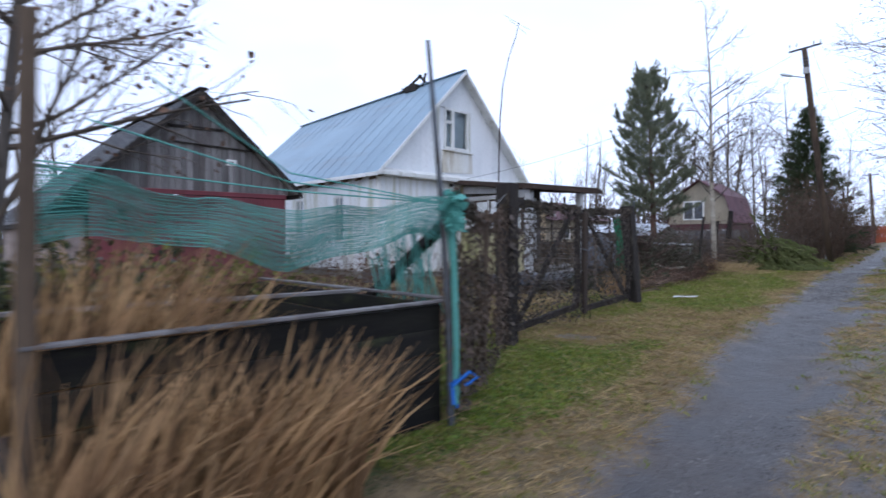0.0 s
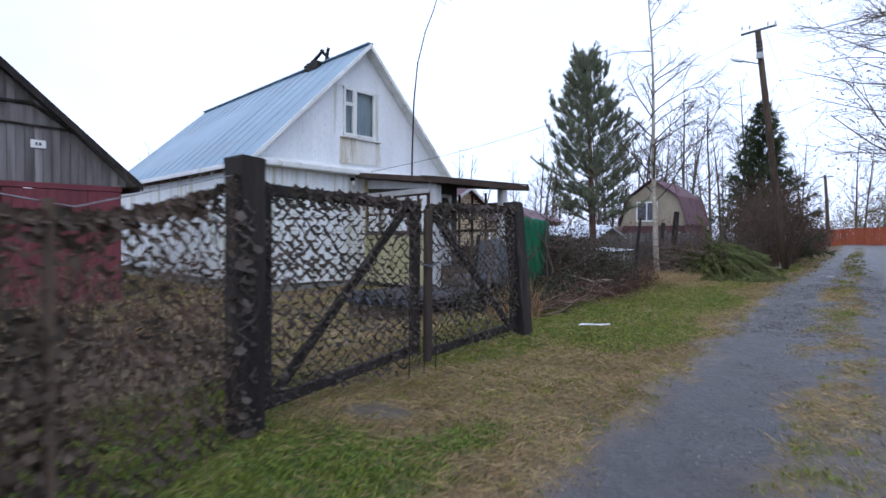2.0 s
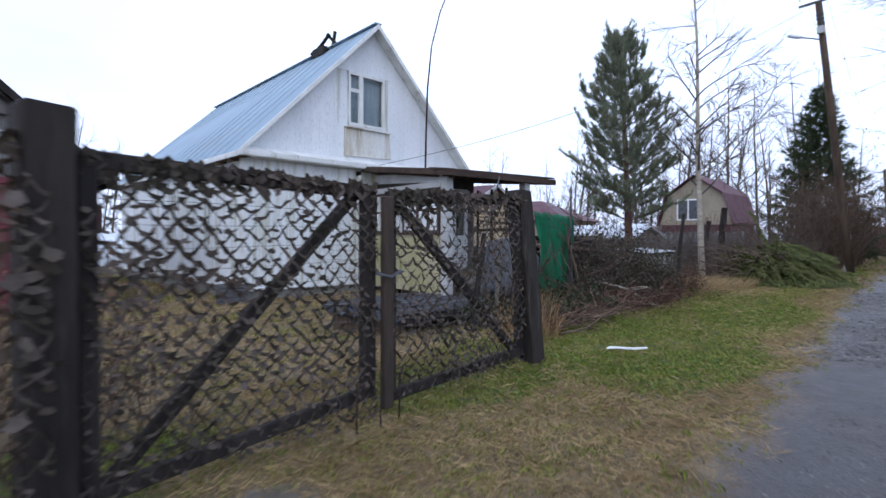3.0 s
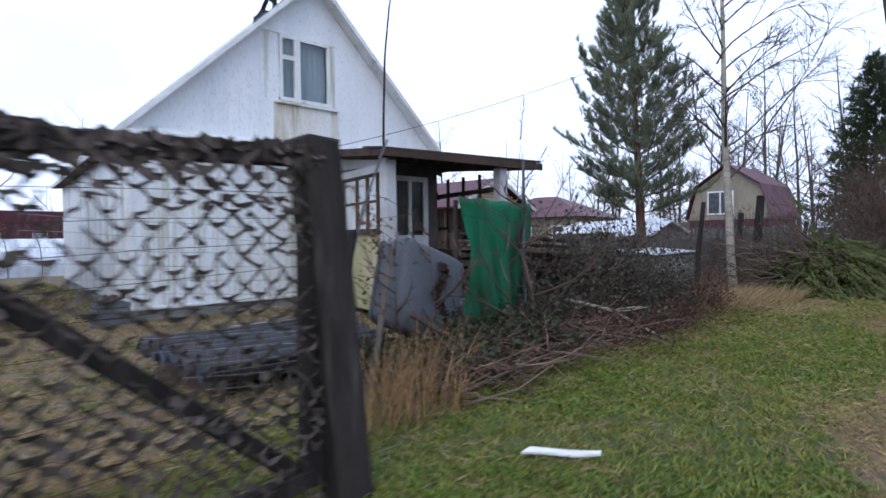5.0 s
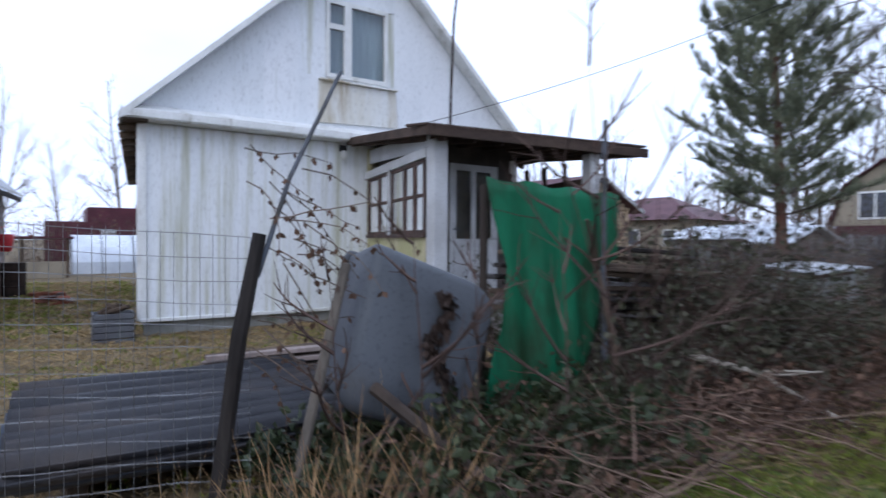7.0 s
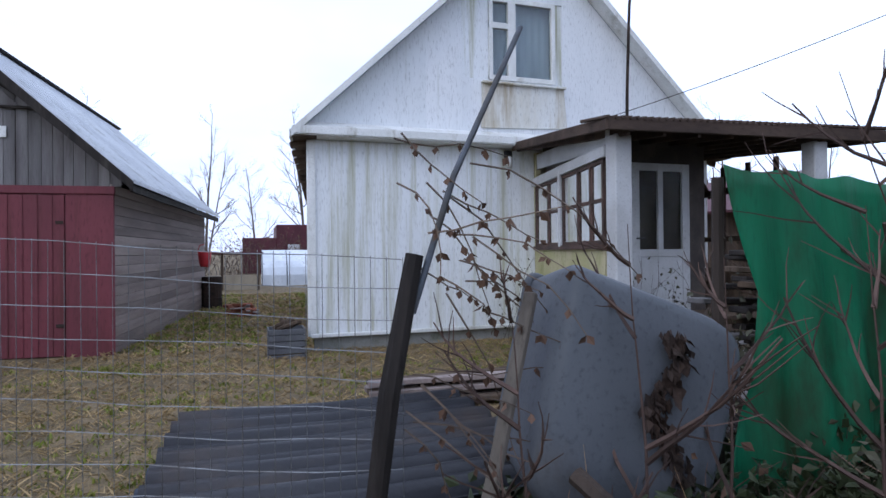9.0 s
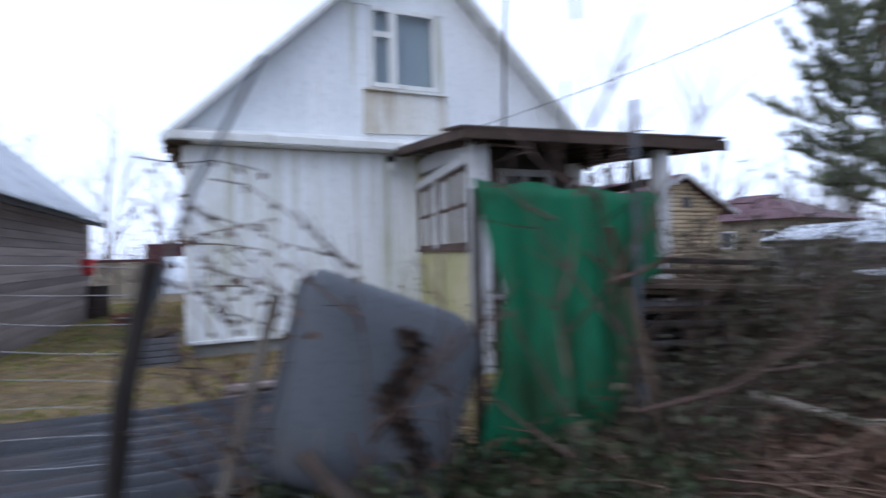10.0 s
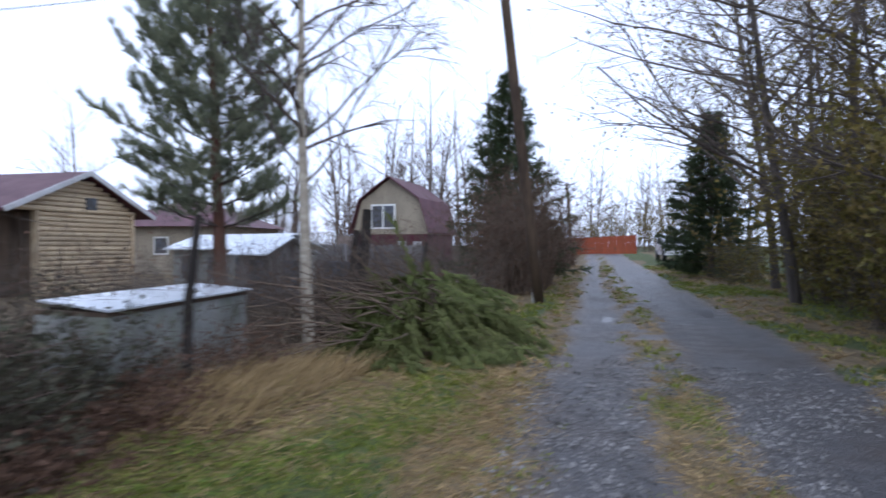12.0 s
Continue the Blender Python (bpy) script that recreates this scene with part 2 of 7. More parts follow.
M_STEEL = surface("rusty_grey_steel", (0.11, 0.125, 0.15), (0.07, 0.066, 0.062), 4, 0.55, 0.2, 40, metal=0.3)
M_NETGREEN = surface("green_garden_net", (0.15, 0.45, 0.40), (0.11, 0.36, 0.31), 4, 0.7, 0.1, 40, through_light=0.3)
M_BLUECORD = surface("blue_cord", (0.02, 0.16, 0.55), (0.015, 0.12, 0.45), 6, 0.6, 0.1, 40)
M_LOG = surface("honey_logs", (0.50, 0.40, 0.27), (0.38, 0.29, 0.19), 1.5, 0.7, 0.3, 30, (2, 0.3, 2), vary=0.18)
M_MAROON = surface("maroon_metal_tiles", (0.10, 0.028, 0.038), (0.075, 0.022, 0.03), 1.2, 0.5, 0.1, 30)
M_BEIGE = surface("beige_boards", (0.36, 0.31, 0.235), (0.27, 0.235, 0.18), 1.2, 0.7, 0.2, 30, (1, 1, 0.4), vary=0.1)
M_TIN = surface("wet_tin_cover", (0.72, 0.76, 0.80), (0.58, 0.62, 0.67), 1.2, 0.3, 0.1, 25, metal=0.35)
M_PALEBOX = surface("grey_cement_sheet", (0.30, 0.31, 0.30), (0.21, 0.22, 0.21), 1.5, 0.9, 0.3, 40, stain=((0.10, 0.12, 0.06), 0.4, 2, (1, 1, 0.4)))
M_ORANGE = surface("orange_fence_paint", (0.33, 0.082, 0.04), (0.27, 0.065, 0.03), 1.0, 0.5, 0.1, 25, vary=0.12)
M_WHITECAR = surface("white_car_paint", (0.72, 0.74, 0.76), (0.68, 0.70, 0.72), 1, 0.25, 0, 30)
M_BLACK = surface("black_rubber", (0.02, 0.02, 0.021), (0.03, 0.03, 0.03), 4, 0.75, 0.3, 60)
M_CRATE = surface("grey_crate_plastic", (0.12, 0.125, 0.135), (0.09, 0.09, 0.10), 3, 0.6, 0.1, 40)
M_BUCKET = surface("red_plastic", (0.5, 0.03, 0.04), (0.4, 0.025, 0.03), 3, 0.45, 0.1, 40)
M_CURTAIN = surface("pale_curtain", (0.30, 0.37, 0.42), (0.25, 0.31, 0.36), 1.5, 0.9, 0.1, 40, (1, 4, 0.3))
M_DARKROOM = surface("dim_interior", (0.10, 0.085, 0.075), (0.06, 0.052, 0.05), 2, 0.9, 0, 40)
M_REDFRAME = surface("red_brown_window_paint", (0.10, 0.06, 0.05), (0.06, 0.042, 0.036), 3, 0.65, 0.2, 40)
M_GLASS = clear_glass("window_glass")
M_BARK = surface("grey_brown_bark", (0.12, 0.102, 0.09), (0.065, 0.056, 0.05), 3, 0.9, 0.7, 30, (2, 2, 0.4))
M_PINEBARK = surface("red_brown_pine_bark", (0.14, 0.065, 0.045), (0.085, 0.045, 0.035), 3, 0.9, 0.7, 25, (2, 2, 0.5))
M_BIRCHBARK = surface("white_birch_bark", (0.44, 0.40, 0.33), (0.29, 0.25, 0.20), 2.0, 0.75, 0.4, 25, (1, 1, 2.5), stain=((0.045, 0.038, 0.033), 0.42, 3.0, (0.6, 0.6, 2.2)))
M_TWIG = surface("thin_grey_twigs", (0.13, 0.105, 0.085), (0.085, 0.07, 0.062), 3, 0.9, 0.1, 40)
M_BIRCHTWIG = surface("reddish_birch_twigs", (0.075, 0.056, 0.048), (0.10, 0.078, 0.065), 3, 0.9, 0.1, 40)
M_PINE = surface("blue_green_pine_needles", (0.15, 0.175, 0.12), (0.22, 0.235, 0.155), 1.5, 0.7, 0, 30, island=0.35, through_light=0.2)
M_SPRUCE = surface("dark_spruce_needles", (0.036, 0.056, 0.026), (0.058, 0.078, 0.032), 1.5, 0.7, 0, 30, island=0.35, through_light=0.15)
M_CUTSPRUCE = surface("cut_green_branches", (0.085, 0.105, 0.03), (0.13, 0.14, 0.05), 1.5, 0.75, 0, 30, island=0.35, through_light=0.15)
M_YELLOWLEAF = surface("yellow_green_leaves", (0.15, 0.135, 0.035), (0.20, 0.145, 0.05), 1.5, 0.7, 0, 30, island=0.4, through_light=0.3)
M_BRAMBLE = surface("dark_bramble_leaves", (0.048, 0.05, 0.03), (0.078, 0.072, 0.048), 2, 0.6, 0, 30, island=0.45, through_light=0.15)
M_IVY = surface("dark_ivy_leaves", (0.028, 0.04, 0.02), (0.05, 0.062, 0.03), 2, 0.4, 0, 30, island=0.5, through_light=0.1)
M_DRYLEAF = surface("withered_brown_leaves", (0.095, 0.054, 0.036), (0.14, 0.083, 0.058), 2, 0.8, 0, 30, island=0.45, through_light=0.15)
M_REDTWIG = surface("red_brown_stems", (0.062, 0.04, 0.034), (0.10, 0.064, 0.052), 3, 0.85, 0.1, 40, island=0.5)
M_STICK = surface("pale_dead_sticks", (0.17, 0.125, 0.092), (0.10, 0.072, 0.056), 3, 0.85, 0.3, 40, island=0.35)
M_GRASS = surface("wet_green_grass", (0.16, 0.195, 0.03), (0.235, 0.24, 0.06), 1.6, 0.6, 0, 30, island=0.5, through_light=0.25)
M_STRAW = surface("dry_straw_grass", (0.40, 0.29, 0.15), (0.29, 0.205, 0.105), 0.9, 0.8, 0, 30, island=0.35, through_light=0.2)
M_REED = surface("tall_dry_reed", (0.43, 0.27, 0.135), (0.27, 0.16, 0.085), 2.5, 0.8, 0, 30, island=0.5, through_light=0.2)
M_CLOVER = surface("bright_clover", (0.12, 0.19, 0.03), (0.17, 0.23, 0.045), 1.4, 0.55, 0, 30, island=0.4, through_light=0.25)
M_HERB = surface("dark_green_weeds", (0.06, 0.10, 0.02), (0.09, 0.125, 0.03), 1.4, 0.55, 0, 30, island=0.4, through_light=0.2)
M_WEED = surface("yellow_green_weeds", (0.10, 0.12, 0.025), (0.15, 0.15, 0.04), 1.5, 0.7, 0, 30, island=0.4, through_light=0.3)
M_STONE = surface("grey_gravel_stones", (0.19, 0.182, 0.176), (0.095, 0.09, 0.086), 3, 0.6, 0.3, 50, island=0.6)
M_OLDWOOD = surface("grey_brown_old_board", (0.14, 0.12, 0.10), (0.08, 0.068, 0.058), 2.5, 0.85, 0.4, 30, (2, 2, 0.4))
M_BRICK = surface("broken_red_brick", (0.30, 0.10, 0.06), (0.22, 0.085, 0.055), 4, 0.9, 0.4, 40, island=0.35)
M_PALESTICK = surface("pale_barkless_wood", (0.40, 0.36, 0.30), (0.26, 0.22, 0.18), 3, 0.8, 0.4, 40, (2, 2, 0.5))


# ---------- ground ----------
def road_left(y):
    return bent((-40, 0, 5.5, 8, 13.5, 20, 27, 66, 120), (-0.7, -0.85, -1.12, -1.5, -1.95, -2.5, -2.7, -5.1, -8.4), y)


def road_mid(y):
    """Where the grassy strip between the ruts runs, from the road's left edge."""
    return bent((0, 8, 20, 27, 34), (1.2, 1.25, 1.24, 1.15, 1.0), y)


def ground_z(x, y):
    along = bent((-40, 3, 6.7, 11.3, 20, 28, 68, 120), (-0.3, -0.22, -0.14, 0.03, 0.16, 0.2, 0.9, 1.2), y)
    yard = bent((-40, 20, 30, 70), (-0.16, -0.14, 0.0, 0.6), y)
    w = smooth01(-8.0, -4.6, x)
    z = yard + (along - yard) * w
    u = x - road_left(y)
    if -1.5 < u < 5:
        m = road_mid(y)
        rut = smooth01(0.0, 0.3, u) * (1 - smooth01(m - 0.5, m - 0.15, u)) + smooth01(m + 0.2, m + 0.6, u) * (1 - smooth01(m + 1.4, m + 1.9, u))
        z -= 0.045 * rut
    z += 0.16 * math.exp(-(((x + 4.9) / 1.0) ** 2 + ((y - 18.6) / 1.3) ** 2))
    z += 0.12 * math.exp(-(((x + 5.4) / 0.8) ** 2 + ((y - 14.2) / 1.6) ** 2))
    if abs(x) < 40 and -20 < y < 80:
        z += 0.035 * noise.noise((x * 0.7, y * 0.7, 0)) + 0.016 * noise.noise((x * 3.1, y * 3.1, 4))
    return z


def zones(x, y):
    """How far a place is road, green grass, straw, or a puddle."""
    u = x - road_left(y)
    wob = 0.2 * noise.noise((x * 1.3, y * 1.3, 9)) + 0.12 * noise.noise((x * 4, y * 4, 8))
    u += wob
    m = road_mid(y)
    road = smooth01(-0.34, 0.34, u) * (1 - smooth01(m + 1.6, m + 2.1, u))
    mid = smooth01(m - 0.5, m - 0.12, u) * (1 - smooth01(m + 0.15, m + 0.55, u))
    grown = 0.72 + 0.22 * smooth01(12, 24, y)
    road *= 1 - grown * mid * smooth01(-0.4, 0.25, noise.noise((x * 2.2, y * 0.9, 3)) + 0.5 * noise.noise((x * 6, y * 4, 5)) + 0.1)
    patch = noise.noise((x * 0.55, y * 0.45, 2))
    green = smooth01(-0.1, 0.3, patch + 0.12)
    if -5.2 < x and u < 0:
        near = smooth01(10.4, 11.6, y) * (1 - smooth01(16.5, 18.0, y))
        verge = smooth01(-0.95 + 0.45 * near, -0.35 + 0.25 * near, u + 0.35 * patch)
        green = 1 - 0.9 * verge
        mid_y = smooth01(6.6, 7.4, y) * (1 - smooth01(10.3, 11.2, y))
        green *= 1 - mid_y * (0.75 - 0.55 * smooth01(-0.1, 0.25, patch))
        green *= 1 - smooth01(16.8, 18.4, y) * smooth01(-3.4, -4.2, x) * 0.85
    elif x <= -5.2:
        green *= 0.32
    elif u > 0 and u < m + 1.8:
        green = 0.1 + 0.4 * green
    puddle = 0.0
    for px, py, a, b in ((-2.05, 25.9, 0.12, 0.45), (-0.2, 27.6, 0.2, 0.9), (-3.2, 7.57, 0.3, 0.24)):
        if abs(x - px) > 2 * a or abs(y - py) > 2 * b:
            continue
        d = math.hypot((x - px) / a, (y - py) / b) + 0.5 * noise.noise((x * 3, y * 3, 6))
        puddle = max(puddle, 1 - smooth01(0.35, 1.3, d))
    return road, green, 1 - green, puddle


def axis(lo, hi, step, far):
    a = list(np.arange(lo, hi, step))
    s, p, q = step, lo, hi
    low, high = [], []
    while q < far:
        s *= 1.22
        p, q = p - s, q + s
        low.append(p)
        high.append(q)
    return low[::-1] + a + high


def build_ground():
    xs, ys = axis(-7.5, 4.0, 0.09, 1500), axis(0.5, 24.0, 0.11, 1500)
    vs = [(x, y, ground_z(x, y)) for y in ys for x in xs]
    nx = len(xs)
    fs = [(j * nx + i, j * nx + i + 1, (j + 1) * nx + i + 1, (j + 1) * nx + i) for j in range(len(ys) - 1) for i in range(nx - 1)]
    me = bpy.data.meshes.new("ground")
    me.from_pydata(vs, [], fs)
    at = me.attributes.new("zone", "FLOAT_COLOR", "POINT")
    at.data.foreach_set("color", np.array([zones(x, y) for x, y, z in vs], dtype=np.float32).ravel())
    me.shade_smooth()
    m = bpy.data.materials.new("ground")
    m.use_nodes = True
    n, l = m.node_tree.nodes, m.node_tree.links
    bs = n["Principled BSDF"]
    zone = n.new("ShaderNodeAttribute")
    zone.attribute_name = "zone"
    sep = n.new("ShaderNodeSeparateColor")
    l.new(zone.outputs["Color"], sep.inputs[0])
    co = n.new("ShaderNodeTexCoord")

    def tex(s, d=4):
        t = n.new("ShaderNodeTexNoise")
        t.inputs["Scale"].default_value, t.inputs["Detail"].default_value = s, d
        l.new(co.outputs["Object"], t.inputs["Vector"])
        return t.outputs["Fac"]

    def rng_map(f, a, b, c=0.0, d=1.0):
        r = n.new("ShaderNodeMapRange")
        r.interpolation_type = "SMOOTHSTEP"
        r.inputs["From Min"].default_value, r.inputs["From Max"].default_value = a, b
        r.inputs["To Min"].default_value, r.inputs["To Max"].default_value = c, d
        l.new(f, r.inputs["Value"])
        return r.outputs["Result"]

    def calc(op, a, b):
        q = n.new("ShaderNodeMath")
        q.operation = op
        for i, v in enumerate((a, b)):
            if isinstance(v, (int, float)):
                q.inputs[i].default_value = v
            else:
                l.new(v, q.inputs[i])
        return q.outputs[0]

    def mix(f, a, b):
        x = n.new("ShaderNodeMix")
        x.data_type = "RGBA"
        for sock, v in ((x.inputs[0], f), (x.inputs[6], a), (x.inputs[7], b)):
            if isinstance(v, tuple):
                sock.default_value = (*v, 1)
            else:
                l.new(v, sock)
        return x.outputs[2]

    big, midn, fine, grit = tex(0.9), tex(5), tex(28, 5), tex(110, 3)
    stones = n.new("ShaderNodeTexVoronoi")
    stones.inputs["Scale"].default_value = 34
    l.new(co.outputs["Object"], stones.inputs["Vector"])
    gravel = mix(rng_map(midn, 0.35, 0.65), (0.046, 0.045, 0.047), (0.078, 0.073, 0.073))
    gravel = mix(rng_map(big, 0.42, 0.66), gravel, (0.062, 0.051, 0.046))
    gravel = mix(rng_map(fine, 0.45, 0.75), gravel, (0.034, 0.03, 0.029))
    gravel = mix(rng_map(stones.outputs["Distance"], 0.0, 0.32, 0.5, 0.0), gravel, (0.165, 0.16, 0.158))
    gravel = mix(rng_map(calc("ADD", sep.outputs[0], calc("MULTIPLY", calc("SUBTRACT", midn, 0.5), 0.5)), 0.62, 1.0), (0.095, 0.072, 0.055), gravel)
    green = mix(rng_map(midn, 0.35, 0.65), (0.045, 0.07, 0.012), (0.075, 0.095, 0.022))
    green = mix(rng_map(fine, 0.5, 0.75), green, (0.03, 0.024, 0.014))
    straw = mix(rng_map(midn, 0.35, 0.65), (0.20, 0.142, 0.072), (0.115, 0.085, 0.045))
    straw = mix(rng_map(fine, 0.5, 0.75), straw, (0.062, 0.045, 0.028))
    edge = calc("ADD", sep.outputs[1], calc("MULTIPLY", calc("SUBTRACT", fine, 0.5), 1.1))
    col = mix(rng_map(edge, 0.35, 0.65), straw, green)
    redge = calc("ADD", sep.outputs[0], calc("MULTIPLY", calc("SUBTRACT", fine, 0.5), 1.7))
    roadf = rng_map(redge, 0.38, 0.62)
    col = mix(roadf, col, gravel)
    wet = zone.outputs["Alpha"]
    col = mix(rng_map(wet, 0.3, 0.7, 0.0, 0.7), col, (0.05, 0.047, 0.045))
    l.new(col, bs.inputs["Base Color"])
    rough = calc("ADD", calc("MULTIPLY", roadf, -0.45), 0.9)
    rough = calc("ADD", rough, calc("MULTIPLY", calc("SUBTRACT", midn, 0.5), 0.4))
    dry = rng_map(wet, 0.35, 0.65, 1.0, 0.0)
    rough = calc("MAXIMUM", calc("MULTIPLY", rough, dry), 0.34)
    l.new(rough, bs.inputs["Roughness"])
    h = calc("ADD", calc("MULTIPLY", fine, 0.7), calc("MULTIPLY", stones.outputs["Distance"], 0.5))
    h = calc("ADD", h, calc("MULTIPLY", grit, 0.4))
    bp = n.new("ShaderNodeBump")
    bp.inputs["Distance"].default_value = 0.03
    l.new(h, bp.inputs["Height"])
    l.new(calc("MULTIPLY", dry, 0.75), bp.inputs["Strength"])
    l.new(bp.outputs["Normal"], bs.inputs["Normal"])
    me.materials.append(m)
    tagged(new("ground", me), "wet gravel track with grassy and straw-covered verges", "ground", kind="structure")


build_ground()

# the same ground on an even grid, for scattering grass and stones
GX0, GY0, GSTEP = -14.0, 0.5, 0.1
GRID = np.array([[(*zones(GX0 + i * GSTEP, GY0 + j * GSTEP), ground_z(GX0 + i * GSTEP, GY0 + j * GSTEP)) for i in range(221)] for j in range(476)])


def on_grid(x, y):
    """Road, green, straw, puddle and height at many places at once."""
    fx, fy = np.clip((x - GX0) / GSTEP, 0, 218.9), np.clip((y - GY0) / GSTEP, 0, 473.9)
    i, j = fx.astype(int), fy.astype(int)
    a, b = (fx - i)[:, None], (fy - j)[:, None]
    return (GRID[j, i] * (1 - a) + GRID[j, i + 1] * a) * (1 - b) + (GRID[j + 1, i] * (1 - a) + GRID[j + 1, i + 1] * a) * b


# ---------- white house ----------
HX, HY0, HY1, HB, HM = -12.7, 12.39, 19.85, -23.9, 16.12  # front, sides, back, ridge line
EAVE, APEX, BACK_APEX = 3.14, 6.94, 6.7
SKEW = 0.11  # the side walls run back at a slant to the front


def rake(y):
    """Height of the roof's underside over the gable."""
    return APEX - 0.06 - abs(y - HM) * (APEX - EAVE) / 4.02


def build_house():
    house = thing("house", (HX, HM, -0.15), "white-clad gabled house with a blue-grey metal roof and mould-streaked walls", "house")
    T = Matrix.Translation((-HX, -HM, 0.15))

    def put(name, g, mat, label="", parent=house, smooth=False):
        g.v = [tuple(T @ Vector((p[0], p[1] + SKEW * max(0.0, HX - 0.15 - p[0]), p[2]))) for p in g.v]
        return part(name, g, mat, parent, label, smooth)

    g = Geo()
    g.box((HB + 0.1, HY0 + 0.06, -0.4), (HX - 0.06, HY1 - 0.06, 0.13), 0.01)
    put("foundation", g, M_FOUND, "low grey concrete foundation")
    # side and back walls with window openings in the side that shows
    g = Geo()
    wins = [(-18.05, -17.45), (-15.3, -14.7)]
    z0, z1 = 1.05, 2.56
    xs = [HB, *[v for w in wins for v in w], HX - 0.14]
    for a, b in zip(xs[::2], xs[1::2]):
        g.box((a, HY0, 0.13), (b, HY0 + 0.18, 3.1))
    for a, b in wins:
        g.box((a, HY0, 0.13), (b, HY0 + 0.18, z0))
        g.box((a, HY0, z1), (b, HY0 + 0.18, 3.1))
    g.box((HB, HY1 - 0.18, 0.13), (HX - 0.14, HY1, 3.1))
    g.slab([(HB + 0.02, HY0 + 0.2, 0.13), (HB + 0.02, HY1 - 0.2, 0.13), (HB + 0.02, HY1 - 0.2, 3.1), (HB + 0.02, HM, 6.0), (HB + 0.02, HY0 + 0.2, 3.1)], (0.15, 0, 0))
    put("wall", g, M_SIDING, "white clad side walls")
    for a, b in wins:
        w = Geo()
        for lo, hi in (((a, z0), (a + 0.06, z1)), ((b - 0.06, z0), (b, z1)), ((a, z0), (b, z0 + 0.06)), ((a, z1 - 0.06), (b, z1)), (((a + b) / 2 - 0.025, z0), ((a + b) / 2 + 0.025, z1))):
            d = 0.004 if hi[0] - lo[0] > 0.3 else 0.0
            w.box((lo[0], HY0 + 0.03 + d, lo[1]), (hi[0], HY0 + 0.1 - d, hi[1]), 0.003)
        win = put("window", w, M_WHITE, "narrow white-framed side window")
        p = Geo()
        p.box((a + 0.05, HY0 + 0.06, z0 + 0.05), (b - 0.05, HY0 + 0.068, z1 - 0.05))
        pane = put("pane", p, M_GLASS, parent=win)
        pane.visible_shadow = False
        c = Geo()
        c.box((a, HY0 + 0.16, z0), (b, HY0 + 0.17, z1))
        put("curtain", c, M_CURTAIN, parent=win)
    # front wall core
    g = Geo()
    g.box((HX - 0.14, HY0 + 0.002, 0.13), (HX - 0.02, HY1 - 0.002, 3.08))
    wy0, wy1, wz0, wz1 = 15.35, 16.59, 4.22, 5.62
    gz = lambda y: rake(y) - 0.02
    g.slab([(HX - 0.14, HY0 + 0.1, 3.1), (HX - 0.14, wy0, 3.1), (HX - 0.14, wy0, gz(wy0)), (HX - 0.14, HY0 + 0.1, gz(HY0 + 0.1))], (0.12, 0, 0))
    g.slab([(HX - 0.14, wy1, 3.1), (HX - 0.14, HY1 - 0.1, 3.1), (HX - 0.14, HY1 - 0.1, gz(HY1 - 0.1)), (HX - 0.14, wy1, gz(wy1))], (0.12, 0, 0))
    g.box((HX - 0.14, wy0, 3.1), (HX - 0.02, wy1, wz0))
    g.slab([(HX - 0.14, wy0, wz1), (HX - 0.14, wy1, wz1), (HX - 0.14, wy1, gz(wy1)), (HX - 0.14, HM, gz(HM)), (HX - 0.14, wy0, gz(wy0))], (0.12, 0, 0))
    front = put("front_wall", g, M_SIDING, "white gable wall with green mould streaks")
    # cladding boards
    y, step = HY0, 0.62
    while y < HY1 - 0.03:
        e = min(y + step - 0.0008, HY1)
        g = Geo()
        g.box((HX - 0.02, y, 0.10), (HX + 0.004, e, 3.06))
        put("board", g, M_SIDING, parent=front)
        for lo, hi in ((3.3, 99),) if e <= wy0 or y >= wy1 else ((3.3, wz0), (wz1, 99)):
            t0, t1 = min(hi, rake(y) - 0.03), min(hi, rake(e) - 0.03)
            if min(t0, t1) > lo + 0.02:
                b = Geo()
                if y < HM < e and hi > 90:
                    t0 = t1 = rake(HM) - 0.08
                b.slab([(HX - 0.02, y, lo), (HX - 0.02, e, lo), (HX - 0.02, e, t1), (HX - 0.02, y, t0)], (0.024, 0, 0))
                put("board", b, M_SIDING_UP, parent=front)
        y += step
    g = Geo()
    g.box((HX + 0.004, HY0 - 0.01, 0.08), (HX + 0.03, HY0 + 0.09, 3.06), 0.004)
    g.box((HX - 0.1, HY0 - 0.03, 0.08), (HX + 0.004, HY0, 3.06), 0.004)
    g.box((HX + 0.004, HY0, 0.06), (HX + 0.05, HY1, 0.12), 0.01)
    put("corner_trim", g, M_WHITE)
    # ledge board between wall and gable
    g = Geo()
    g.box((HX - 0.02, HY0 - 0.26, 3.08), (HX + 0.3, HY1 + 0.26, 3.12), 0.004)
    g.slab([(HX + 0.3, HY0 - 0.27, 3.10), (HX + 0.3, HY1 + 0.27, 3.10), (HX + 0.3, HY1 + 0.27, 3.2), (HX + 0.3, HY0 - 0.27, 3.2)], (0.025, 0, 0))
    g.slab([(HX + 0.005, HY0 + 0.1, 3.33), (HX + 0.32, HY0 - 0.2, 3.2), (HX + 0.32, HY1 + 0.2, 3.2), (HX + 0.005, HY1 - 0.1, 3.33)], (0, 0, 0.012))
    put("ledge", g, M_WHITE, "white ledge board under the gable")
    # roof
    r = put("roof", Geo(), M_ROOF, "blue-grey standing metal roof")
